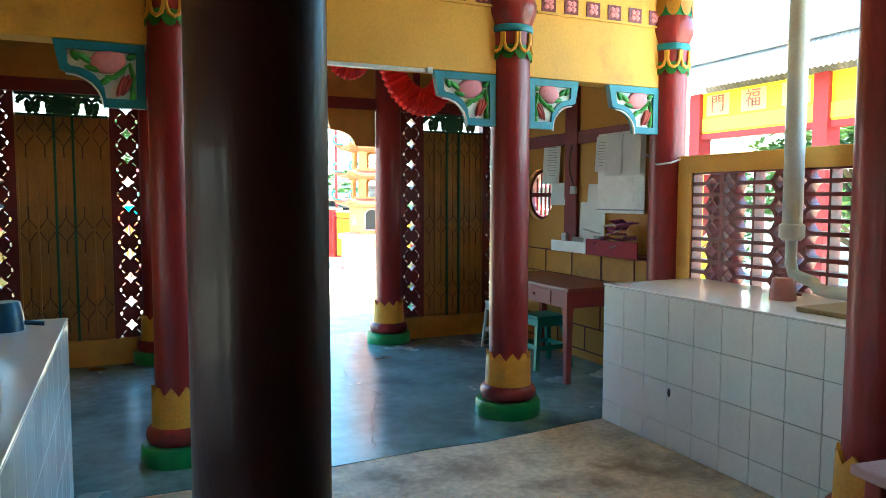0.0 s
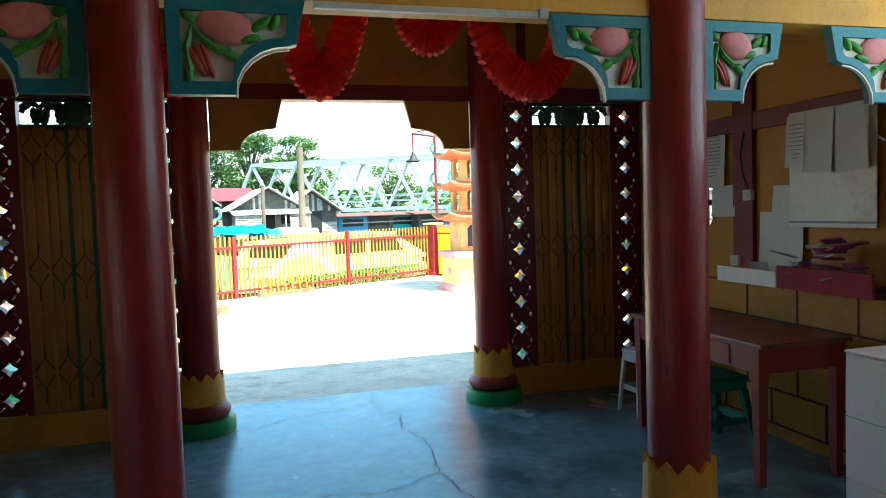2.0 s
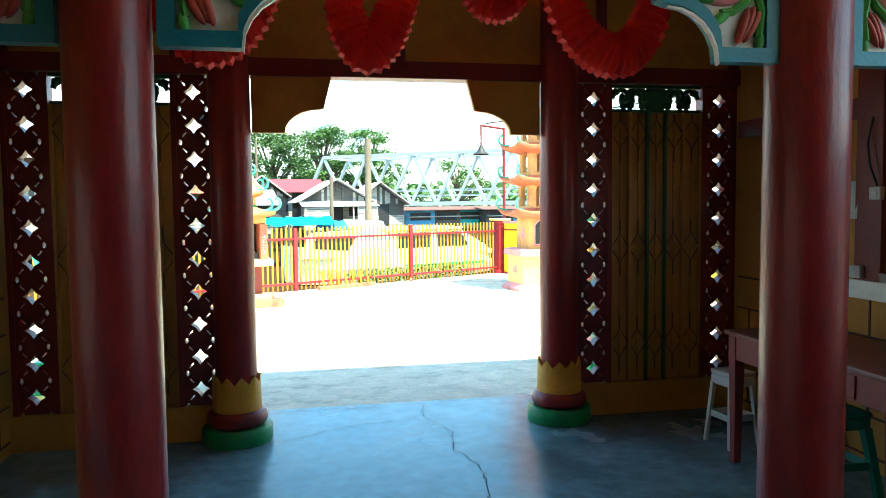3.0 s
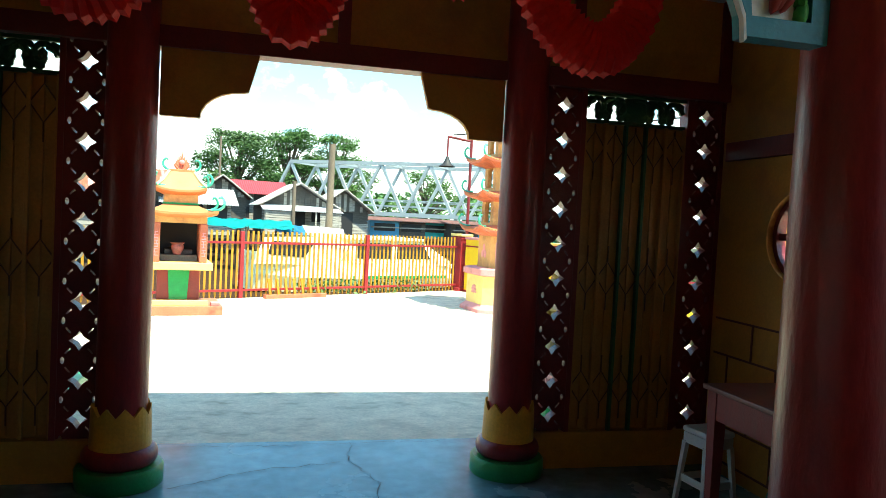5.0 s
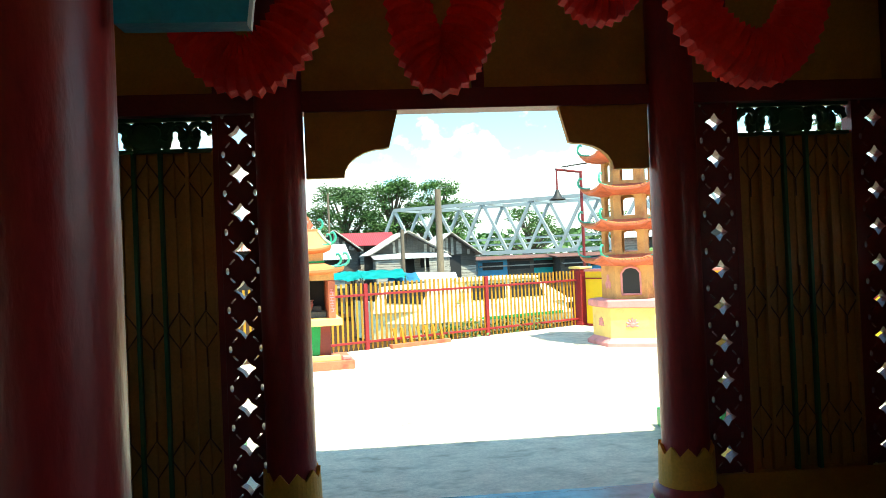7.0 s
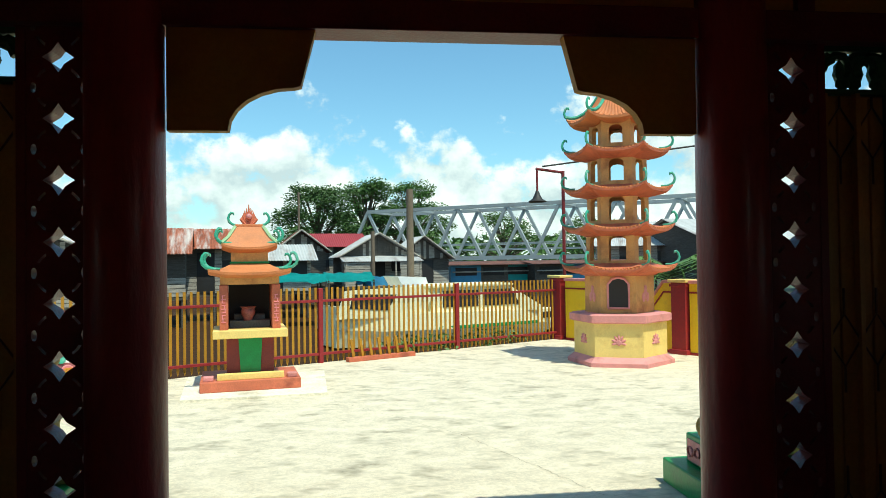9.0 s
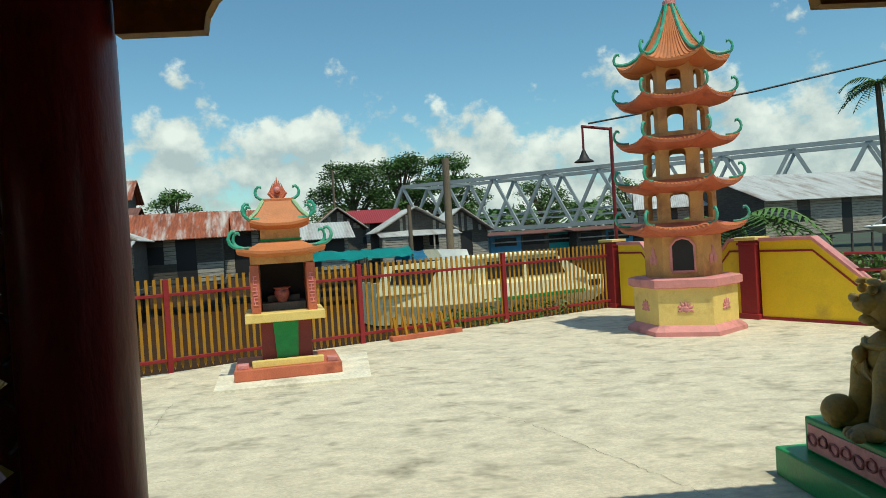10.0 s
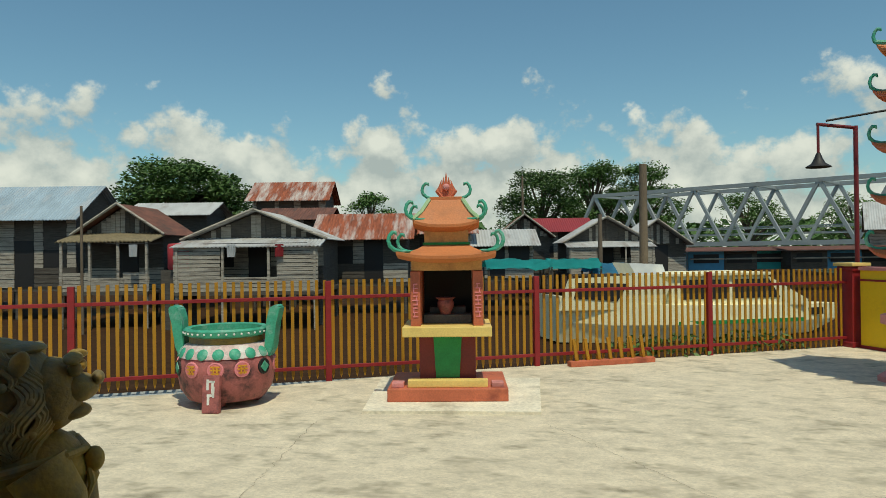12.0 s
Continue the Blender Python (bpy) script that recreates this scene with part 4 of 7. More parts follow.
def plastic_stool(x, y, material, label, h=0.45, turn=0.0, wide=1.0):
    s = thing("plastic_stool", label, "stool", pose(x, y, 0, 0, 0, turn) @ Matrix.Diagonal((wide, wide, 1.0, 1.0)), "plastic stools")
    part("seat", box(shape(), -0.15, 0.15, -0.15, 0.15, h - 0.03, h, 0.012), material, s)
    part("skirt", box(shape(), -0.143, 0.143, -0.143, 0.143, h - 0.09, h - 0.03, 0.008), material, s)
    for a in (-1, 1):
        for b in (-1, 1):
            bm = shape()
            v = []
            for z, o, w in ((0.0, 0.175, 0.028), (h - 0.08, 0.125, 0.036)):
                for dx, dy in ((-1, -1), (1, -1), (1, 1), (-1, 1)):
                    v.append(bm.verts.new((a * o + dx * w * 0.6, b * o + dy * w * 0.6, z)))
            for q in ((3, 2, 1, 0), (4, 5, 6, 7), (0, 1, 5, 4), (1, 2, 6, 5), (2, 3, 7, 6), (3, 0, 4, 7)):
                bm.faces.new([v[i] for i in q])
            part("leg", bm, material, s)
    for q in range(4):
        part("rung", box(shape(), -0.14, 0.14, 0.138, 0.15, 0.16, 0.2, 0.003, pose(0, 0, 0, 0, 0, 90 * q)), material, s)


plastic_stool(3.76, 5.84, PLAST_G, "dark green plastic stool under the table", 0.45)
plastic_stool(3.74, 6.62, PLAST_W, "dull white plastic stool beside the table", 0.46, 8, 0.62)


# red pleated paper garlands over the doorway
def garland(pts, r):
    g = thing("paper_garland", "hanging swag of pleated bright red tissue paper", "garland", None, "paper garlands")
    pts = [Vector(p) for p in pts]
    fine = []
    for i in range(len(pts) - 1):
        p0, p1, p2, p3 = pts[max(i - 1, 0)], pts[i], pts[i + 1], pts[min(i + 2, len(pts) - 1)]
        for k in range(10):
            t = k / 10
            fine.append(0.5 * ((2 * p1) + (p2 - p0) * t + (2 * p0 - 5 * p1 + 4 * p2 - p3) * t * t + (3 * p1 - p0 - 3 * p2 + p3) * t ** 3))
    fine.append(pts[-1])
    rr = random.Random(len(fine) + int(100 * pts[0].x))
    rings = []
    n = 22
    for i, p in enumerate(fine):
        d = (fine[min(i + 1, len(fine) - 1)] - fine[max(i - 1, 0)]).normalized()
        side = Vector((0, 1, 0))
        up = d.cross(side).normalized()
        f = i / (len(fine) - 1)
        rad = r * (0.55 + 0.6 * math.sin(math.pi * f) ** 0.7) * (1.0 if i % 2 else 0.84)
        rings.append([p + rad * (math.cos(2 * math.pi * k / n) * side + math.sin(2 * math.pi * k / n) * up) * (1.0 + 0.07 * (k % 2) + 0.05 * rr.random()) for k in range(n)])
    for i in range(0, len(fine) - 1, 4):
        bm = shape()
        own = [[bm.verts.new(v) for v in ring] for ring in rings[i:i + 5]]
        for a, b in zip(own, own[1:]):
            for k in range(n):
                bm.faces.new((a[k], a[(k + 1) % n], b[(k + 1) % n], b[k]))
        bm.faces.new(own[0][::-1])
        bm.faces.new(own[-1])
        part("pleat", bm, SILK, g)


GY = 6.3
garland([(1.36, GY, 2.93), (1.37, GY, 2.62), (1.41, GY, 2.38), (1.49, GY, 2.26), (1.58, GY, 2.33), (1.66, GY, 2.52), (1.74, GY, 2.76), (1.80, GY, 2.93)], 0.095)
garland([(1.97, GY, 2.93), (2.01, GY, 2.72), (2.08, GY, 2.56), (2.17, GY, 2.52), (2.25, GY, 2.59), (2.32, GY, 2.76), (2.36, GY, 2.93)], 0.085)
garland([(2.42, GY, 2.93), (2.48, GY, 2.68), (2.58, GY, 2.43), (2.72, GY, 2.30), (2.86, GY, 2.28), (2.98, GY, 2.40), (3.06, GY, 2.64), (3.10, GY, 2.93)], 0.10)
garland([(0.42, GY, 2.93), (0.48, GY, 2.62), (0.58, GY, 2.38), (0.72, GY, 2.28), (0.86, GY, 2.34), (0.97, GY, 2.52), (1.03, GY, 2.76), (1.06, GY, 2.93)], 0.10)


# ---- the yard ----
# tiled eave over the porch
def porch_roof():
    bm = shape()
    n = 62
    x0, x1 = -1.3, 4.75
    rows = []
    for t in range(6):
        f = t / 5
        y, z = 8.38 - 3.56 * f, 2.92 + 1.40 * f
        row = []
        for k in range(n * 4 + 1):
            u = k / 4
            row.append((x0 + (x1 - x0) * u / n, y, z + 0.025 * math.sin(2 * math.pi * u)))
        rows.append(row)
    vs = [[bm.verts.new(p) for p in r] for r in rows]
    for a, b in zip(vs, vs[1:]):
        for k in range(len(a) - 1):
            bm.faces.new((a[k], a[k + 1], b[k + 1], b[k]))
    return structure("roof", bm, TERRA, "wavy clay tile roof over the porch", "roof")


porch_roof()
structure("roof_hall", box(shape(), -1.6, 4.9, BACK - 0.6, 4.85, 4.22, 4.35), TERRA, "clay tile roof over the hall", "roof")


def fence():
    f = thing("yard_fence", "yellow steel picket fence with red posts and rails", "fence", pose(FP.x, FP.y, YARD_Z, 0, 0, math.degrees(math.atan2(FU.y, FU.x))))
    s0, s1 = -8.34, 7.85
    post = None
    for s in (-8.34, -5.56, -2.80, 0.0, 2.72, 5.38):
        p = part("post", box(shape(), s - 0.035, s + 0.035, -0.035, 0.035, -0.06, 1.18, 0.005), FENCE_R, f, "red post")
    for z in (0.14, 0.98):
        part("rail", box(shape(), s0, s1, -0.018, 0.018, z - 0.02, z + 0.02, 0.003), FENCE_R, f, "dark red rail")
    mesh = None
    n = int((s1 - s0) / 0.096)
    for k in range(n):
        s = s0 + 0.048 + k * 0.096
        if min(abs(s - q) for q in (-8.34, -5.56, -2.80, 0.0, 2.72, 5.38)) < 0.035:
            continue
        if mesh is None:
            bm = shape()
            plate(bm, [(-0.019, 0.07), (-0.012, 0.035), (0, 0.0), (0.012, 0.035), (0.019, 0.07), (0.019, 1.19), (-0.019, 1.19)], 0.0185, 0.032)
            p = part("picket", bm, FENCE_Y, f)
            mesh = p.data
        else:
            p = new("picket", mesh)
            p.parent = f
        p.location = (s, 0, 0)


def pier(x, y, h, label):
    p = thing("gate_pier", label, "pier", pose(x, y, YARD_Z, 0, 0, -62), "piers")
    part("shaft", box(shape(), -0.14, 0.14, -0.14, 0.14, 0.0, h, 0.008), ROSE if h > 1.5 else FENCE_R, p)
    part("cap", box(shape(), -0.18, 0.18, -0.18, 0.18, h, h + 0.05, 0.008), PALEY, p)
    part("cap_lower", box(shape(), -0.16, 0.16, -0.16, 0.16, h - 0.07, h - 0.03, 0.006), FENCE_R, p)
    part("foot", box(shape(), -0.17, 0.17, -0.17, 0.17, 0.0, 0.08, 0.008), FENCE_R, p)


def garden_wall(a, b, label):
    """A yellow wall whose top steps down to a low middle with two rails."""
    a, b = Vector(a), Vector(b)
    L = (b - a).length
    w = thing("boundary_wall", label, "wall", pose(a.x, a.y, YARD_Z, 0, 0, math.degrees(math.atan2(b.y - a.y, b.x - a.x))), "boundary walls", "structure")
    H, l = 1.16, 0.55
    top = [(0.0, H), (L * 0.22, H), (L * 0.42, l), (L * 0.72, l), (L * 0.92, H), (L, H)]
    part("panel", plate(shape(), [(0, 0)] + top + [(L, 0)], -0.06, 0.06), BRIGHTY, w)
    part("coping", plate(shape(), [(u, z + 0.002) for u, z in top] + [(u, z + 0.052) for u, z in top][::-1], -0.10, 0.10), ROSE, w, "rose painted coping")
    part("moulding", plate(shape(), [(u, z - 0.16) for u, z in top] + [(u, z - 0.13) for u, z in top][::-1], -0.075, 0.075), FENCE_R, w)
    part("skirting", box(shape(), 0, L, -0.075, 0.075, 0.0, 0.045), FENCE_R, w)
    for z in (0.74, 0.96):
        part("rail", tube(shape(), [(L * 0.33, 0, z), (L * 0.81, 0, z)], 0.018), FENCE_R, w)


fence()
pier(5.46, 18.70, 1.22, "red gate pier with pale cap at the fence end")
pier(6.78, 16.02, 1.18, "red wall pier behind the pagoda")
garden_wall((5.56, 18.52), (6.72, 16.15), "bright yellow wall with stepped rose coping")
garden_wall((6.85, 15.87), (8.74, 12.85), "bright yellow wall with stepped rose coping")
garden_wall((8.82, 12.7), (10.5, 9.9), "bright yellow wall with stepped rose coping")


def scroll(bm, base, out, size, mirror=1.0, thick=0.03):
    """An upturned curling roof tip in the plane through base along the direction out."""
    base, out = Vector(base), Vector(out).normalized()
    prof = ((-0.9, -0.1), (-0.3, -0.12), (0.2, 0.0), (0.5, 0.25), (0.6, 0.6), (0.5, 0.95), (0.3, 1.15), (0.1, 1.12), (0.02, 0.95))
    rad = (0.10, 0.13, 0.16, 0.17, 0.16, 0.15, 0.16, 0.15, 0.06)
    pts = [base + out * u * size + Vector((0, 0, 1)) * v * size for u, v in prof]
    return tube(bm, pts, 0.05, 8, [r * size * 0.85 for r in rad])


def eave(bm, cx, cy, z, r_out, r_in, z_in, n, phase, lift, under, steps=5, power=1.6):
    """A hipped pagoda roof whose corners sweep up."""
    rows = []
    for t in range(steps + 1):
        f = t / steps
        row = []
        for k in range(n * 8):
            side, u = divmod(k, 8)
            u /= 8.0
            a0, a1 = phase + 2 * math.pi * side / n, phase + 2 * math.pi * (side + 1) / n
            px, py = (1 - u) * math.cos(a0) + u * math.cos(a1), (1 - u) * math.sin(a0) + u * math.sin(a1)
            corner = abs(2 * u - 1) ** 3
            r = r_out + (r_in - r_out) * f
            zz = z + (z_in - z) * f ** power + lift * corner * (1 - f) ** 2
            row.append(bm.verts.new((cx + px * r, cy + py * r, zz)))
        rows.append(row)
    low = [bm.verts.new((v.co.x * 0.995 + cx * 0.005, v.co.y * 0.995 + cy * 0.005, v.co.z - under)) for v in rows[0]]
    inner = []
    for v in rows[-1]:
        inner.append(bm.verts.new((v.co.x, v.co.y, z - under * 1.2 - 0.06)))
    m = n * 8
    for a, b in [(low, rows[0])] + list(zip(rows, rows[1:])) + [(inner, low)]:
        for k in range(m):
            j = (k + 1) % m
            bm.faces.new((a[k], a[j], b[j], b[k]))
    bm.faces.new(rows[-1])
    return bm


def arched_wall(bm, p0, p1, z0, z1, w, s0, s1, thick, arch=0.06):
    """One flat wall between two corners, pierced by an arched opening."""
    p0, p1 = Vector(p0), Vector(p1)
    u = (p1 - p0).normalized()
    L = (p1 - p0).length
    nrm = Vector((u.y, -u.x))
    c = L / 2
    hole = [(c - w / 2, s0), (c + w / 2, s0), (c + w / 2, s1 - arch)] + [(c + w / 2 * math.cos(radians(a)), s1 - arch + arch * math.sin(radians(a))) for a in (30, 60, 90, 120, 150)] + [(c - w / 2, s1 - arch)]
    rim = [(0, z0), (L, z0), (L, s1 - arch), (L, z1), (c + w / 4, z1), (c, z1), (c - w / 4, z1), (0, z1), (0, s1 - arch)]
    def vert(q, off):
        v = p0 + u * q[0] - nrm * off
        return bm.verts.new((v.x, v.y, q[1]))
    g = [[vert(q, o) for q in hole] for o in (0, thick)]
    e = [[vert(q, o) for q in rim] for o in (0, thick)]
    k = len(hole)
    for a, b in ((g[0], e[0]), (g[1], e[1])):
        for i in range(k):
            j = (i + 1) % k
            bm.faces.new((a[i], a[j], b[j], b[i]))
    for i in range(k):
        j = (i + 1) % k
        bm.faces.new((g[0][i], g[1][i], g[1][j], g[0][j]))


def pagoda(x, y, turn):
    p = thing("pagoda_tower", "five-tier orange pagoda with green upturned eaves on a yellow base", "pagoda", pose(x, y, YARD_Z, 0, 0, turn) @ Matrix.Diagonal((0.89, 0.89, 0.985, 1.0)))
    n = 6
    ph = -math.pi / 2 - math.pi / 6     # one flat side looks along -y
    def hexa(r, z0, z1, r2=None):
        return lathe(shape(), [(r, z0), (r if r2 is None else r2, z1)], n, 0, 0, None, ph)
    part("step", lathe(shape(), [(0.90, 0.0), (0.90, 0.06), (0.78, 0.14)], n, 0, 0, None, ph), ROSE, p, "rose painted step")
    part("plinth", hexa(0.78, 0.10, 0.66), PALEY, p, "pale yellow base")
    part("ledge", lathe(shape(), [(0.80, 0.64), (0.86, 0.66), (0.86, 0.76), (0.80, 0.78)], n, 0, 0, None, ph), ROSE, p, "rose painted ledge")
    tiers = ((0.76, 1.44, 0.58, 0.30, 0.90, 1.28), (1.52, 2.08, 0.545, 0.28, 1.58, 1.96), (2.12, 2.68, 0.52, 0.25, 2.20, 2.56), (2.72, 3.26, 0.50, 0.24, 2.80, 3.14), (3.30, 3.78, 0.47, 0.22, 3.38, 3.66))
    for z0, z1, r, w, s0, s1 in tiers:
        pts = [(r * math.cos(ph + 2 * math.pi * k / n), r * math.sin(ph + 2 * math.pi * k / n)) for k in range(n)]
        for k in range(n):
            bm = shape()
            if z0 < 1.0 and k % 2 == 0:
                (ax, ay), (bx, by) = pts[k], pts[(k + 1) % n]
                slab(bm, [(ax, ay), (bx, by), (bx * 0.88, by * 0.88), (ax * 0.88, ay * 0.88)], z0, z1)
            else:
                arched_wall(bm, pts[k], pts[(k + 1) % n], z0, z1, w, s0, s1, 0.07)
            part("storey_wall", bm, TANOR, p)
    for i, (z, ro, ri, zi) in enumerate(((1.44, 0.98, 0.56, 1.54), (2.05, 0.95, 0.53, 2.14), (2.65, 0.93, 0.51, 2.74), (3.24, 0.91, 0.48, 3.32))):
        roof = part("roof", eave(shape(), 0, 0, z, ro, ri, zi, n, ph, 0.10, 0.035), TERRA, p, "orange tiled eave")
        for k in range(n):
            a = ph + 2 * math.pi * k / n
            part("eave_tip", scroll(shape(), (ro * 0.93 * math.cos(a), ro * 0.93 * math.sin(a), z + 0.09), (math.cos(a), math.sin(a), 0), 0.155), JADE, roof, "jade green curled tip", True)
        # row of tile ends along each side
        bm = shape()
        for k in range(n):
            a0, a1 = ph + 2 * math.pi * k / n, ph + 2 * math.pi * (k + 1) / n
            for q in range(2, 15):
                u = q / 16
                px, py = (1 - u) * math.cos(a0) + u * math.cos(a1), (1 - u) * math.sin(a0) + u * math.sin(a1)
                lift = 0.10 * abs(2 * u - 1) ** 3
                tube(bm, [(px * ro * 1.005, py * ro * 1.005, z + 0.004 + lift), (px * (ro - 0.16), py * (ro - 0.16), z + 0.018 + lift * 0.55)], 0.017, 5)
        tagged(part("tile_edge", bm, ORANGE, roof, "rounded orange tile ends"), kind="stuff")
    # upper roof: a tall ribbed spire
    top = part("spire", eave(shape(), 0, 0, 3.74, 0.86, 0.07, 4.62, n, ph, 0.12, 0.035, 12, 2.2), ORANGE, p, "tall ribbed orange spire roof")
    bm = shape()
    for k in range(n):
        a0, a1 = ph + 2 * math.pi * k / n, ph + 2 * math.pi * (k + 1) / n
        for q in range(1, 10):
            u = q / 10
            pts = []
            for t in range(13):
                f = t / 12
                r = 0.86 + (0.07 - 0.86) * f
                pts.append((((1 - u) * math.cos(a0) + u * math.cos(a1)) * r, ((1 - u) * math.sin(a0) + u * math.sin(a1)) * r, 3.745 + 0.88 * f ** 2.2 + 0.12 * abs(2 * u - 1) ** 3 * (1 - f) ** 2))
            tube(bm, pts, 0.014, 5)
    tagged(part("ribs", bm, ORANGE, top), kind="stuff")
    for k in range(n):
        a = ph + 2 * math.pi * k / n
        part("eave_tip", scroll(shape(), (0.80 * math.cos(a), 0.80 * math.sin(a), 3.85), (math.cos(a), math.sin(a), 0), 0.155), JADE, top, "jade green curled tip", True)
        part("hip", tube(shape(), [((0.86 - 0.79 * f) * math.cos(a), (0.86 - 0.79 * f) * math.sin(a), 3.76 + 0.88 * f ** 2.2 + 0.12 * (1 - f) ** 2) for f in (0, 0.12, 0.25, 0.4, 0.55, 0.7, 0.85, 1.0)], 0.028, 6), JADE, top, "pale green hip ridge", True)
    part("finial", lathe(shape(), [(0.05, 4.60), (0.10, 4.63), (0.10, 4.68), (0.06, 4.70), (0.075, 4.74), (0.05, 4.79), (0.0, 4.80)], 16), ROSE, p, "", True)
    # furnace mouth, lotus and flower reliefs
    for k in range(n):
        a = ph + 2 * math.pi * (k + 0.5) / n
        m = pose(0, 0, 0, 0, 0, math.degrees(a) + 90)
        r = 0.78 * math.cos(math.pi / 6)
        bm = shape()
        for s in range(7):
            b = radians(-15 + 35 * s)
            blob(bm, (0.075 * math.cos(b), -r - 0.005, 0.36 + 0.07 * math.sin(b)), (0.055, 0.018, 0.022), pose(0, 0, 0, 0, -math.degrees(b), 0), 1)
        blob(bm, (0, -r - 0.008, 0.36), (0.06, 0.02, 0.05), None, 1)
        bmesh.ops.transform(bm, matrix=m, verts=bm.verts[:])
        part("lotus", bm, ROSE, p, "rose lotus relief")
        rb = 0.58 * math.cos(math.pi / 6)
        if k % 2 == 1:
            fr = shape()
            bmf = [(-0.17, 0.86), (0.17, 0.86), (0.17, 1.22), (0.10, 1.30), (0.0, 1.325), (-0.10, 1.30), (-0.17, 1.22)]
            o = plate(shape(), bmf, -rb - 0.012, -rb + 0.002)
            bmesh.ops.transform(o, matrix=m, verts=o.verts[:])
            part("mouth", o, BLACK, p, "sooty arched furnace mouth")
            e = tube(shape(), [(u, -rb - 0.012, z) for u, z in bmf + bmf[:1]], 0.022, 6)
            bmesh.ops.transform(e, matrix=m, verts=e.verts[:])
            part("mouth_rim", e, ROSE, p)
        else:
            e = shape()
            for u, z in ((-0.06, 1.02), (0.06, 1.02), (0.0, 1.13)):
                blob(e, (u, -rb - 0.004, z), (0.055, 0.014, 0.075), None, 2)
            bmesh.ops.transform(e, matrix=m, verts=e.verts[:])
            part("flower", e, ROSE, p, "rose flower relief")
    part("core", lathe(shape(), [(0.42, 0.78), (0.42, 1.40)], 6, 0, 0, None, ph), BLACK, p)


pagoda(5.45, 15.40, 38.0)


def altar(x, y, turn):
    a = thing("yard_shrine", "small orange shrine with green curled eaves on a stepped base", "shrine", pose(x, y, YARD_Z, 0, 0, turn))
    part("base", box(shape(), -0.60, 0.60, 0.0, 1.0, 0.03, 0.16, 0.01), TERRA, a, "faded terracotta step")
    part("front_step", box(shape(), -0.40, 0.40, 0.06, 0.16, 0.16, 0.235, 0.006), PALEY, a, "pale yellow step")
    for s in (-1, 1):
        part("corner_block", box(shape(), s * 0.5 - 0.06, s * 0.5 + 0.06, 0.06, 0.20, 0.16, 0.21, 0.006), ROSE, a, "pale rose corner block")
    part("stand", box(shape(), -0.285, 0.285, 0.22, 0.75, 0.16, 0.67, 0.006), surf("maroon_paint", (0.20, 0.03, 0.025), 0.6, 0.2, 6, 0.2), a, "maroon stand")
    part("green_panel", plate(shape(), [(-0.12, 0.235), (0.12, 0.235), (0.145, 0.67), (-0.145, 0.67)], 0.205, 0.2195), GREEN, a, "green painted panel")
    part("shelf", box(shape(), -0.445, 0.445, 0.0, 0.82, 0.67, 0.77, 0.008), PALEY, a, "pale yellow shelf")
    for s in (-1, 1):
        post = part("post", box(shape(), s * 0.315 - 0.05, s * 0.315 + 0.05, 0.10, 0.24, 0.77, 1.32, 0.006), TERRA, a, "terracotta post with pale couplet")
        bm = shape()
        rr = random.Random(5 + s)
        for k in range(3):
            zc = 1.15 - k * 0.12
            for q in range(5):
                zz = zc - 0.045 + q * 0.022
                if q % 2 == 0:
                    w = rr.uniform(0.02, 0.034)
                    box(bm, s * 0.315 - w, s * 0.315 + w, 0.092, 0.0995, zz - 0.005, zz + 0.005)
                else:
                    u = s * 0.315 + rr.uniform(-0.02, 0.02)
                    box(bm, u - 0.005, u + 0.005, 0.092, 0.0995, zz - 0.02, zz + 0.02)
        part("couplet", bm, PINK, post, "pale raised strokes")
        part("side_wall", box(shape(), s * 0.31 - 0.05, s * 0.31 + 0.05, 0.245, 0.80, 0.77, 1.46), TERRA, a)
    part("back_wall", box(shape(), -0.258, 0.258, 0.72, 0.80, 0.77, 1.46), BLACK, a, "sooty back wall")
    part("lintel", box(shape(), -0.355, 0.355, 0.12, 0.22, 1.325, 1.46, 0.005), TANOR, a, "yellow-orange lintel")
    part("inner_step", box(shape(), -0.25, 0.25, 0.36, 0.70, 0.77, 0.86, 0.006), SOOTY, a, "grey offering step")
    part("inner_step", box(shape(), -0.19, 0.19, 0.50, 0.70, 0.86, 0.93, 0.006), SOOTY, a, "grey offering step")
    part("censer", lathe(shape(), [(0.05, 0.86), (0.06, 0.89), (0.085, 0.94), (0.09, 0.98), (0.075, 1.01), (0.105, 1.035), (0.0, 1.03)], 16, -0.02, 0.43), STONE_R, a, "small dark red incense pot", True)
    ph = math.pi / 4 + math.pi
    r = part("lower_roof", eave(shape(), 0, 0.45, 1.475, 0.70, 0.33, 1.58, 4, ph, 0.05, 0.03), ORANGE, a, "orange eave")
    nk = part("neck", box(shape(), -0.225, 0.225, 0.225, 0.675, 1.57, 1.80, 0.005), TANOR, a)
    part("neck_line", box(shape(), -0.24, 0.24, 0.21, 0.69, 1.585, 1.61, 0.004), GREEN, nk)
    r2 = part("upper_roof", eave(shape(), 0, 0.45, 1.79, 0.475, 0.235, 2.05, 4, ph, 0.05, 0.03, 5, 1.15), ORANGE, a, "orange upper roof")
    part("ridge", box(shape(), -0.17, 0.17, 0.33, 0.57, 2.05, 2.085, 0.006), ORANGE, a)
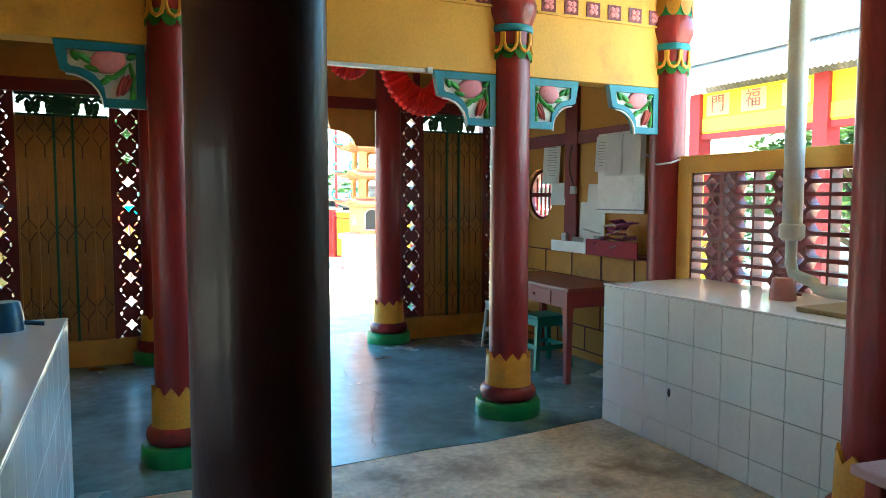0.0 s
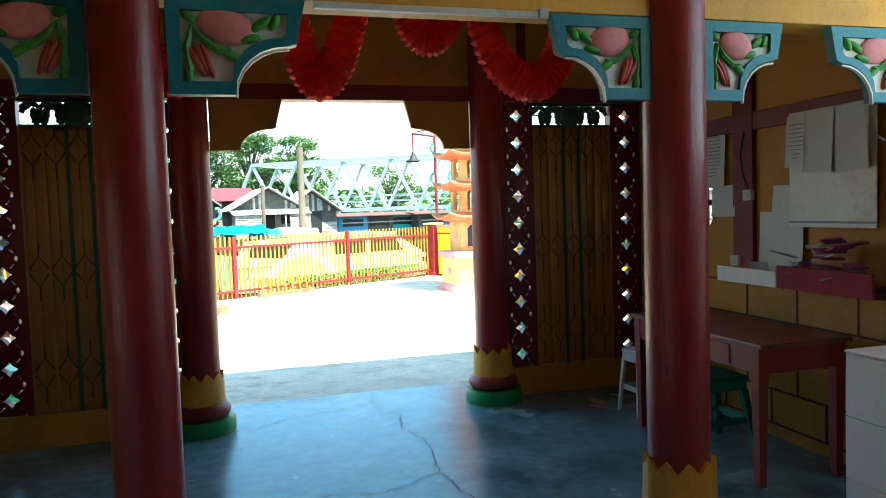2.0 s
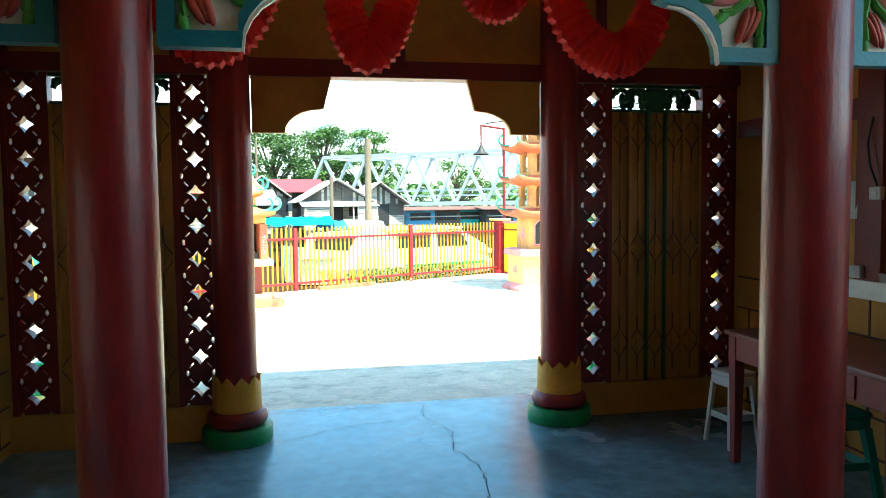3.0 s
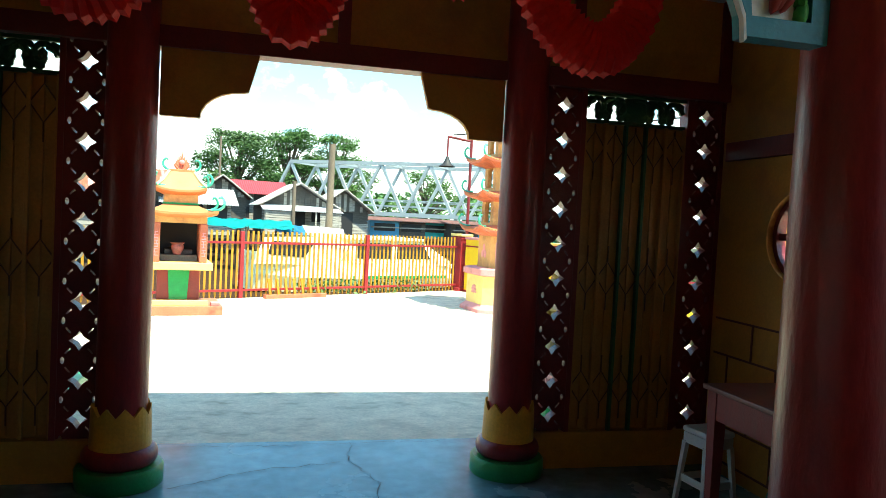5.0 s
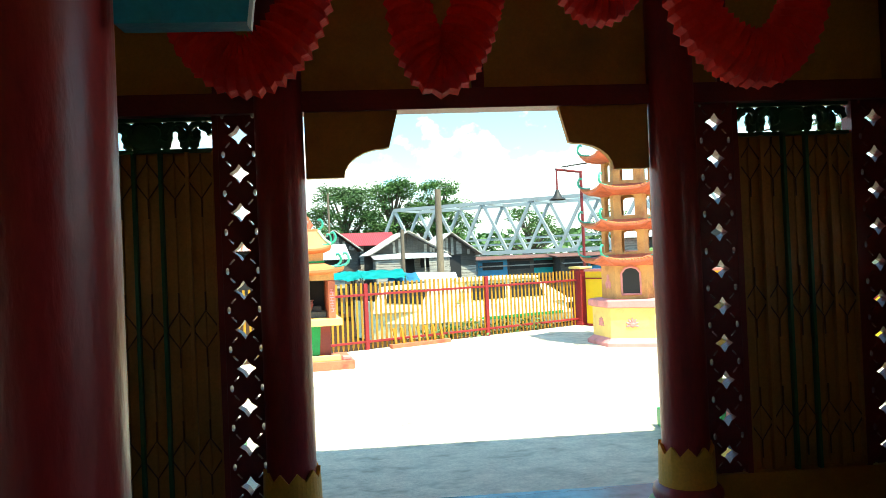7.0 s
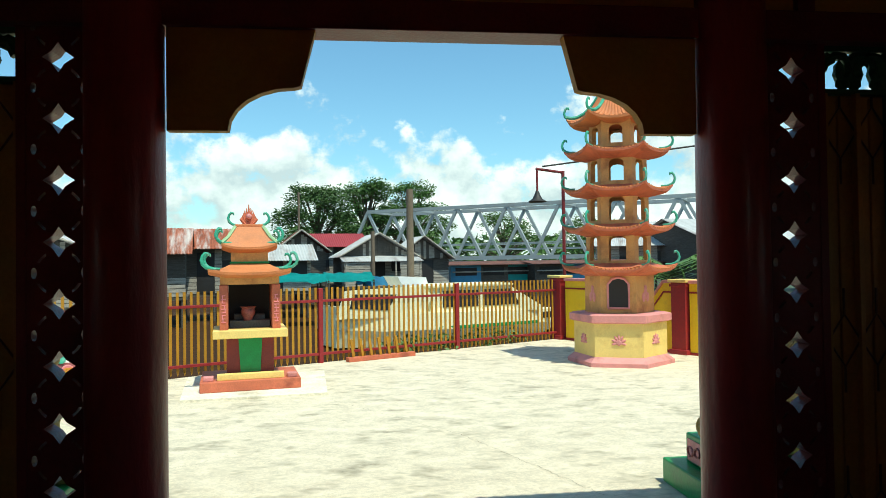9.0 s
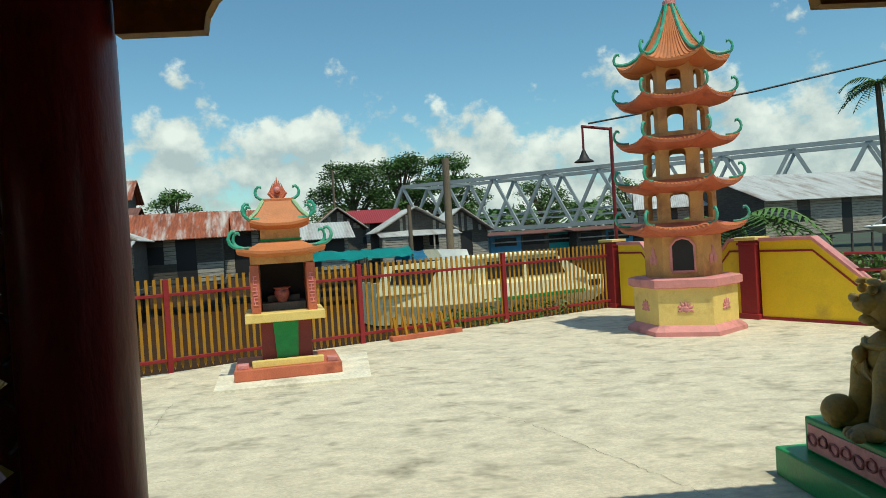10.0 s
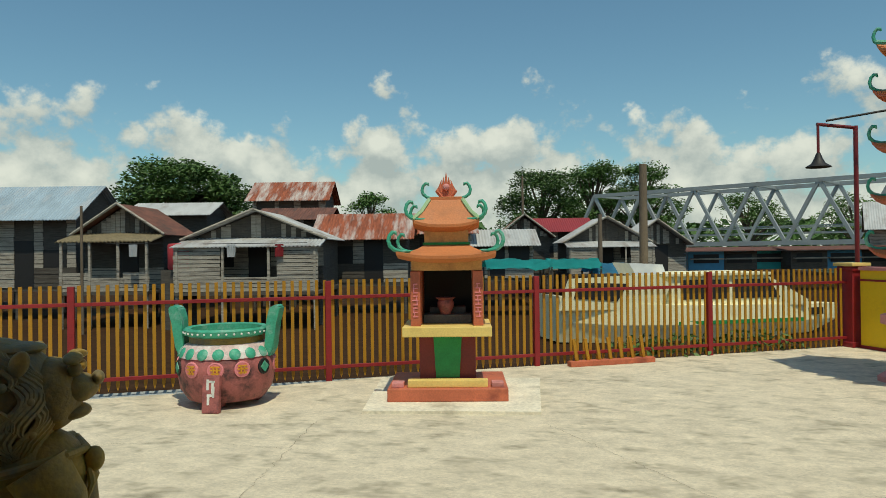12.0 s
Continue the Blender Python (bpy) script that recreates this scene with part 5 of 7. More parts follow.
    for s in (-1, 1):
        for q in (-1, 1):
            part("hip", tube(shape(), [(s * 0.335, 0.45 + q * 0.335, 1.845), (s * 0.25, 0.45 + q * 0.25, 1.925), (s * 0.17, 0.45 + q * 0.17, 2.055)], 0.022, 6), LIMEP, r2, "pale green hip ridge", True)
            part("eave_tip", scroll(shape(), (s * 0.48, 0.45 + q * 0.48, 1.54), (s, q * 0.35, 0), 0.15), JADE, r, "jade green curled tip", True)
            part("eave_tip", scroll(shape(), (s * 0.325, 0.45 + q * 0.325, 1.86), (s, q * 0.35, 0), 0.14), JADE, r2, "jade green curled tip", True)
        part("ridge_tip", scroll(shape(), (s * 0.18, 0.45, 2.09), (s, 0, 0), 0.125), JADE, r2, "jade green curled tip", True)
    # flaming pearl
    fl = None
    for u, h in ((0.0, 0.27), (-0.085, 0.13), (-0.06, 0.19), (-0.03, 0.22), (0.03, 0.22), (0.06, 0.19), (0.085, 0.13)):
        tongue = tube(shape(), [(u * 0.4, 0.45, 2.08), (u * 1.15, 0.45, 2.08 + h * 0.55), (u * 0.8, 0.45, 2.08 + h)], 0.02, 6, [0.03, 0.022, 0.003])
        if fl is None:
            fl = part("flame", tongue, TERRA, a, "dark red flaming pearl finial", True)
        else:
            part("tongue", tongue, TERRA, fl, "", True)
    part("pearl", blob(shape(), (0, 0.41, 2.19), (0.038, 0.03, 0.038), None, 2), ROSE, fl)


LIMEP = surf("pale_green_paint", (0.36, 0.52, 0.28), 0.5, 0.2, 10, 0.15)
SOOTY = surf("sooty_grey_cement", (0.13, 0.12, 0.11), 0.9, 0.3, 8, 0.3)
altar(0.145, 13.74, 10.0)
structure("pavement_slab", slab(shape(), [(-0.58, 13.25), (1.08, 13.45), (0.95, 15.2), (-0.9, 15.0)], -0.3, YARD_Z + 0.03), PADM, "raised concrete slab under the shrine", "pavement")


def censer(x, y):
    c = thing("incense_cauldron", "red stone incense cauldron with jade rim and upright handles", "cauldron", pose(x, y, YARD_Z, 0, 0, 8))
    part("body", lathe(shape(), [(0.20, 0.05), (0.38, 0.07), (0.455, 0.18), (0.48, 0.34), (0.475, 0.46), (0.42, 0.56), (0.38, 0.60)], 40), STONE_R, c, "mottled red stone body", True)
    part("shoulder", lathe(shape(), [(0.468, 0.50), (0.455, 0.54), (0.41, 0.61), (0.37, 0.63)], 40), surf("pale_pink_wash", (0.62, 0.45, 0.42), 0.6, 0.25, 12, 0.2, dark=(0.75, 0.73, 0.68), amount=0.5), c, "pale shoulder band", True)
    part("neck", lathe(shape(), [(0.37, 0.60), (0.36, 0.70)], 36), GOLD, c, "", True)
    part("rim", lathe(shape(), [(0.36, 0.69), (0.41, 0.71), (0.42, 0.76), (0.40, 0.78), (0.35, 0.77), (0.345, 0.70), (0.34, 0.66)], 40), JADE, c, "jade green rim", True)
    part("ash", lathe(shape(), [(0.35, 0.66), (0.34, 0.69), (0.0, 0.70)], 30), BLACK, c, "dark ash inside")
    bm = shape()
    for k in range(36):
        a = 2 * math.pi * k / 36
        blob(bm, (0.418 * math.cos(a), 0.418 * math.sin(a), 0.735), (0.012, 0.012, 0.012), None, 1)
    tagged(part("beads", bm, WHITE, c), kind="stuff")
    for k in range(18):
        a = 2 * math.pi * k / 18
        part("petal", blob(shape(), (0.447 * math.cos(a), 0.447 * math.sin(a), 0.545), (0.058, 0.018, 0.06), pose(0, 0, 0, -28, 0, math.degrees(a) + 90), 2), JADE, c, "jade petal", True)
    for k in range(12):
        a = 2 * math.pi * (k + 0.25) / 12
        m = pose(0.474 * math.cos(a), 0.474 * math.sin(a), 0.40, 90, 0, math.degrees(a) + 90)
        col = (GOLD, CROWN, PINK, GREEN)[k % 4]
        bm = lathe(shape(), [(0.078, -0.012), (0.078, 0.012), (0.066, 0.016), (0.066, 0.012)], 18)
        bmesh.ops.transform(bm, matrix=m, verts=bm.verts[:])
        d = part("medallion", bm, PINK if k % 4 != 3 else BLACK, c, "round medallion")
        bm = shape()
        if k % 4 != 3:
            for u, v, w, h in ((0, 0.035, 0.045, 0.007), (0, 0.005, 0.05, 0.007), (0, -0.03, 0.04, 0.007), (-0.015, 0.0, 0.007, 0.045), (0.018, -0.01, 0.007, 0.035)):
                box(bm, u - w, u + w, v - h, v + h, 0.014, 0.022)
        else:
            plate(bm, [(0.055, 0), (0.0, 0.055), (-0.055, 0), (0, -0.055)], 0.0, 0.01)
            bmesh.ops.transform(bm, matrix=pose(0, 0, 0.012, 90, 0, 0), verts=bm.verts[:])
        bmesh.ops.transform(bm, matrix=m, verts=bm.verts[:])
        part("mark", bm, CROWN if k % 4 != 3 else JADE, d, "raised strokes")
    for s in (-1, 1):
        bm = shape()
        out = [(0.40, 0.48), (0.46, 0.47), (0.51, 0.56), (0.525, 0.70), (0.53, 0.82), (0.57, 0.93), (0.58, 0.98), (0.53, 1.00), (0.47, 0.97), (0.44, 0.86), (0.43, 0.70)]
        plate(bm, [(s * u, z) for u, z in out], -0.09, 0.09)
        bmesh.ops.bevel(bm, geom=bm.edges[:], offset=0.012, segments=2, affect="EDGES")
        part("handle", bm, JADE, c, "jade green upright handle")
    for k in range(3):
        a = 2 * math.pi * k / 3 + 0.5
        part("foot", blob(shape(), (0.27 * math.cos(a), 0.27 * math.sin(a), 0.08), (0.10, 0.10, 0.10), None, 2), STONE_R, c, "", True)
    pl = thing("stone_plaque", "small upright red plaque with white strokes, leaning on the cauldron", "plaque", pose(x + 0.10, y - 0.50, YARD_Z, -6, 0, 4))
    part("slab", box(shape(), -0.085, 0.085, -0.03, 0.03, 0.0, 0.36, 0.008), STONE_R, pl)
    bm = shape()
    for u, z, w, h in ((-0.03, 0.27, 0.012, 0.05), (0.02, 0.25, 0.012, 0.06), (0.0, 0.17, 0.035, 0.012), (-0.02, 0.12, 0.012, 0.04), (0.03, 0.20, 0.01, 0.05), (0.0, 0.30, 0.04, 0.01)):
        box(bm, u - w, u + w, -0.034, -0.0305, z - h, z + h)
    part("strokes", bm, WHITE, pl)


censer(-2.12, 13.55)


def lion(x, y, turn, label):
    """A seated guardian lion with a combed mane, one mesh. It faces -y before the turn."""
    bm = shape()
    blob(bm, (0, 0.14, 0.20), (0.20, 0.22, 0.21), None, 4, 0.06)                      # haunches
    blob(bm, (0, -0.01, 0.34), (0.175, 0.20, 0.27), pose(0, 0, 0, 12, 0, 0), 4, 0.05)   # trunk
    blob(bm, (0, -0.15, 0.36), (0.15, 0.13, 0.16), None, 4, 0.04)                     # chest
    blob(bm, (0, 0.0, 0.62), (0.185, 0.205, 0.22), None, 4, 0.03)                     # head under the mane
    blob(bm, (0, -0.17, 0.64), (0.125, 0.10, 0.125), None, 4, 0.04)                   # face
    blob(bm, (0, -0.235, 0.655), (0.088, 0.085, 0.055), None, 3)                      # muzzle
    blob(bm, (0, -0.22, 0.575), (0.070, 0.075, 0.032), None, 3)                       # jaw
    blob(bm, (0, -0.315, 0.685), (0.042, 0.022, 0.026), None, 3)                      # nose
    blob(bm, (0, -0.03, 0.80), (0.11, 0.13, 0.026), None, 3)                          # flat crown
    for s in (-1, 1):
        blob(bm, (s * 0.062, -0.25, 0.725), (0.026, 0.024, 0.024), None, 3)           # eyes
        blob(bm, (s * 0.065, -0.245, 0.765), (0.050, 0.032, 0.016), pose(0, 0, 0, 0, s * 14, 0), 3)   # brows
        blob(bm, (s * 0.150, -0.10, 0.765), (0.018, 0.030, 0.045), pose(0, 0, 0, 20, 0, 0), 3)   # ears
        # front leg, paw and toes
        tube(bm, [(s * 0.12, -0.14, 0.42), (s * 0.135, -0.21, 0.30), (s * 0.14, -0.24, 0.17), (s * 0.14, -0.27, 0.04)], 0.06, 16, [0.10, 0.088, 0.066, 0.062])
        blob(bm, (s * 0.14, -0.31, 0.045), (0.078, 0.10, 0.045), None, 3)
        for k in (-1, 0, 1):
            blob(bm, (s * 0.14 + k * 0.045, -0.39, 0.035), (0.025, 0.04, 0.032), None, 2)
        # folded hind leg
        blob(bm, (s * 0.18, 0.10, 0.15), (0.085, 0.17, 0.15), None, 3, 0.05)
        blob(bm, (s * 0.19, -0.06, 0.045), (0.07, 0.13, 0.045), None, 3)
        tube(bm, [(s * 0.195, 0.06, 0.41), (s * 0.20, -0.08, 0.43), (s * 0.13, -0.23, 0.45), (0, -0.275, 0.44)], 0.016, 8)   # collar
    # mane: tufts of parallel S-shaped locks laid over the head, each ending in a curl
    def on_mane(az, el):
        a, e = radians(az), radians(el)
        return Vector((0.205 * math.sin(a) * math.cos(e), 0.01 - 0.215 * math.cos(a) * math.cos(e), 0.60 + 0.235 * math.sin(e)))
    for s in (-1, 1):
        for az, el, sweep in ((40, 34, 1), (42, -10, -1), (48, -40, 1), (62, 48, 1), (96, 52, -1), (132, 46, 1), (56, 8, -1), (84, 12, 1), (112, 10, -1), (140, 6, 1), (166, 22, 1), (66, -26, 1), (94, -28, -1), (122, -30, 1), (150, -28, -1), (172, -20, 1)):
            for i in range(6):
                pts = []
                for t in range(9):
                    f = t / 8
                    p = on_mane(az + 4.2 * (i - 2.5) + sweep * 11 * math.sin(2 * math.pi * f * 0.9), el + 22 - 44 * f - 2.0 * abs(i - 2.5))
                    pts.append((s * p.x, p.y, p.z))
                tube(bm, pts, 0.008, 6, [0.004, 0.010, 0.012, 0.012, 0.012, 0.012, 0.011, 0.009, 0.004])
            c = on_mane(az + sweep * 9, el - 24)
            blob(bm, (s * c.x, c.y, c.z), (0.017, 0.017, 0.017), None, 2)
    blob(bm, (0, -0.30, 0.40), (0.04, 0.035, 0.045), None, 3)                         # bell and tassel
    for k in range(7):
        tube(bm, [(0.006 * (k - 3), -0.285, 0.38), (0.022 * (k - 3), -0.30, 0.33), (0.034 * (k - 3), -0.285, 0.28)], 0.01, 6, [0.010, 0.012, 0.004])
    for k in range(7):                                                                # tail
        tube(bm, [(0.03 * (k - 3), 0.30, 0.10), (0.035 * (k - 3), 0.36, 0.22), (0.02 * (k - 3), 0.34, 0.36), (0.01 * (k - 3), 0.29, 0.42)], 0.02, 8, [0.016, 0.024, 0.02, 0.005])
    blob(bm, (-0.14, -0.36, 0.085), (0.09, 0.09, 0.085), None, 3)                     # ball under one paw
    ob = part("guardian_lion", bm, GOLD, None, "", True)
    ob.matrix_basis = pose(x, y, YARD_Z + 0.37, 0, 0, turn) @ Matrix.Scale(1.03, 4)
    tagged(ob, label, "statue", "guardian lions")


def pedestal(x, y):
    p = thing("lion_pedestal", "stepped green pedestal with carved rose frieze under the lion", "pedestal", pose(x, y, YARD_Z), "lion pedestals")
    part("lower_tier", box(shape(), -0.56, 0.56, -0.56, 0.56, 0.0, 0.17, 0.012), GREEN, p)
    part("lower_face", box(shape(), -0.52, 0.52, -0.572, -0.5605, 0.03, 0.14), PALEY, p, "worn yellow panel")
    up = part("upper_tier", box(shape(), -0.44, 0.44, -0.44, 0.44, 0.17, 0.37, 0.012), GREEN, p)
    for q in range(4):
        m = pose(0, 0, 0, 0, 0, 90 * q)
        part("frieze", box(shape(), -0.40, 0.40, -0.448, -0.4405, 0.19, 0.335, 0, m), ROSE, up, "rose frieze with dark scrolls")
        bm = shape()
        for k in range(8):
            u = -0.35 + k * 0.10
            s = 1 if k % 2 else -1
            tube(bm, [(u + 0.04 * math.cos(i * 0.8), -0.452, 0.262 + s * 0.045 * math.sin(i * 0.8) * (1 - i * 0.08)) for i in range(9)], 0.008, 5)
        bmesh.ops.transform(bm, matrix=m, verts=bm.verts[:])
        part("scrolls", bm, STONE_R, up)


pedestal(4.16, 9.12)
pedestal(-0.54, 9.06)
lion(4.10, 9.08, -104, "weathered gold guardian lion seated on its pedestal")
lion(-0.51, 8.98, 122, "weathered gold guardian lion with combed mane on its pedestal")


# lamp on its pole
def yard_lamp():
    l = thing("street_lamp", "dark red lamp post with one hanging bell lamp", "lamp", pose(5.66, 19.05, -0.66))
    part("pole", tube(shape(), [(0, 0, 0), (0, 0, 4.0)], 0.035, 10), DKRED, l)
    part("arm", tube(shape(), [(0, 0, 3.97), (-0.60, -0.13, 4.03)], 0.028, 8), DKRED, l)
    part("drop", tube(shape(), [(-0.58, -0.125, 4.03), (-0.58, -0.125, 3.55)], 0.022, 8), DKRED, l)
    part("shade", lathe(shape(), [(0.03, 3.58), (0.06, 3.5), (0.10, 3.42), (0.19, 3.36), (0.18, 3.35), (0.0, 3.42)], 18, -0.58, -0.125), BLACK, l, "dark metal bell shade", True)
    w = thing("overhead_wire", "thin black overhead wire from the lamp", "wire")
    part("wire", tube(shape(), [(5.2, 18.95, 3.42), (8.0, 18.0, 3.7), (12.0, 16.5, 4.3), (18, 14, 5.3)], 0.018, 5), BLACK, w)


yard_lamp()


# low barrier in front of the fence
def barrier():
    x, y = on_fence(3.7, -0.22)
    b = thing("low_barrier", "short red-based barrier with slanting yellow slats", "barrier", pose(x, y, YARD_Z, 0, 0, math.degrees(math.atan2(FU.y, FU.x))))
    part("base", box(shape(), -0.62, 0.62, -0.06, 0.06, 0.0, 0.07, 0.006), TERRA, b)
    for k in range(7):
        u = -0.5 + k * 0.165
        bm = box(shape(), -0.022, 0.022, -0.012, 0.012, 0.07, 0.36, 0.003)
        bmesh.ops.transform(bm, matrix=pose(u, 0, 0, 0, -9, 0), verts=bm.verts[:])
        part("slat", bm, FENCE_Y, b)


barrier()


# the gate house seen over the half wall
def gatehouse():
    g = thing("side_gate", "yellow temple gate with red posts, signs and grey tile roof", "gate", pose(10.4, 9.55, YARD_Z + 0.43))
    part("panel", box(shape(), 0.0, 0.14, -3.6, 1.5, 2.3, 3.05, 0.004), BRIGHTY, g, "bright yellow sign wall")
    part("green_band", box(shape(), -0.012, -0.002, -3.6, 1.5, 2.34, 2.58), surf("lime_paint", (0.45, 0.62, 0.06), 0.6, 0.1, 4, 0.1), g, "lime green lower sign band")
    part("rail", box(shape(), -0.03, 0.17, -3.6, 1.5, 2.2, 2.3, 0.004), FENCE_R, g)
    for y in (-3.5, -1.25, 1.4):
        part("post", box(shape(), -0.08, 0.22, y - 0.13, y + 0.13, -0.43, 3.05, 0.006), FENCE_R, g, "red post")
    bm = shape()
    n = 60
    for s in (-1, 1):
        rows = []
        for t in range(5):
            f = t / 4
            rows.append([bm.verts.new((0.07 + s * 0.75 * (1 - f), -3.9 + 5.7 * k / (n * 4), 3.02 + 0.62 * f + 0.016 * math.sin(2 * math.pi * k / 4) - 0.02 * (t % 2))) for k in range(n * 4 + 1)])
        for a, b in zip(rows, rows[1:]):
            for k in range(n * 4):
                bm.faces.new((a[k], a[k + 1], b[k + 1], b[k]))
    part("roof", bm, surf("grey_clay_tiles", (0.24, 0.21, 0.19), 0.8, 0.3, 3, 0.4), g, "grey wavy tile roof")
    part("ridge", box(shape(), 0.0, 0.14, -3.9, 1.8, 3.62, 3.70, 0.01), YARD2, g)
    for y, ch in ((-0.75, "\u96c6"), (0.10, "\u798f"), (0.9, "\u9580")):
        cv = bpy.data.curves.new("character", "FONT")
        cv.body, cv.size, cv.align_x, cv.align_y, cv.extrude = ch, 0.34, "CENTER", "CENTER", 0.006
        ob = new("character", cv)
        dg = bpy.context.evaluated_depsgraph_get()
        me = bpy.data.meshes.new_from_object(ob.evaluated_get(dg))
        bpy.data.objects.remove(ob)
        back = part("sign_plate", box(shape(), -0.012, -0.002, y - 0.27, y + 0.27, 2.62, 3.0, 0.004), PALEY, g, "pale sign plate")
        if len(me.polygons):
            me.materials.clear()
            me.materials.append(STONE_R)
            o2 = new("character", me)
            o2.parent = back
            o2.matrix_basis = pose(-0.02, y, 2.81, 90, 0, -90)


gatehouse()


# ---- beyond the fence: stilt houses, boats, bridge, trees ----
THATCH = surf("dry_palm_thatch", (0.24, 0.19, 0.11), 0.95, 0.4, 5, 0.8, stretch=(1, 1, 4))
TARP = surf("turquoise_tarp", (0.02, 0.36, 0.34), 0.5, 0.2, 3, 0.3)
BLUETARP = surf("blue_tarp", (0.05, 0.25, 0.42), 0.5, 0.2, 3, 0.3)
CREAM = surf("cream_boat_paint", (0.92, 0.84, 0.54), 0.5, 0.08, 2, 0.1, dark=(0.7, 0.56, 0.28), amount=0.15)
CLOTH_R = surf("red_cloth", (0.45, 0.04, 0.05), 0.8, 0.2, 6, 0.2)
CLOTH_W = surf("white_cloth", (0.75, 0.75, 0.75), 0.8, 0.1, 6, 0.2)
TIMBER = surf("dark_weathered_timber", (0.17, 0.125, 0.085), 0.9, 0.35, 3, 0.4, stretch=(1, 1, 0.2))
PLANK2 = surf("pale_weathered_planks", (0.40, 0.355, 0.29), 0.9, 0.4, 2, 0.4, stretch=(1, 1, 9), dark=(0.12, 0.1, 0.08), amount=0.35)


def sheet_roof(bm, x0, x1, y0, z0, y1, z1, wave=0.012, pitch=0.13):
    """A sloping sheet of corrugated metal from the eave (y0, z0) to the ridge (y1, z1)."""
    n = max(4, int((x1 - x0) / pitch) * 2)
    top, low = [], []
    for k in range(n + 1):
        x = x0 + (x1 - x0) * k / n
        w = wave * (1 if k % 2 else -1)
        top.append((bm.verts.new((x, y0, z0 + w)), bm.verts.new((x, y1, z1 + w))))
        low.append((bm.verts.new((x, y0, z0 + w - 0.03)), bm.verts.new((x, y1, z1 + w - 0.03))))
    for k in range(n):
        bm.faces.new((top[k][0], top[k + 1][0], top[k + 1][1], top[k][1]))
        bm.faces.new((low[k][1], low[k + 1][1], low[k + 1][0], low[k][0]))
        bm.faces.new((low[k][0], low[k + 1][0], top[k + 1][0], top[k][0]))
    return bm


def planks(parent, material, x0, x1, y, z0, z1, rr, h=0.17, gap=0.02):
    """Horizontal boards, each a piece of its own."""
    z = z0
    while z < z1 - 0.05:
        t = min(h - gap, z1 - z)
        part("board", box(shape(), x0 + rr.uniform(-0.03, 0.0), x1 + rr.uniform(0, 0.03), y - rr.uniform(0.02, 0.045), y, z, z + t), material, parent)
        z += h


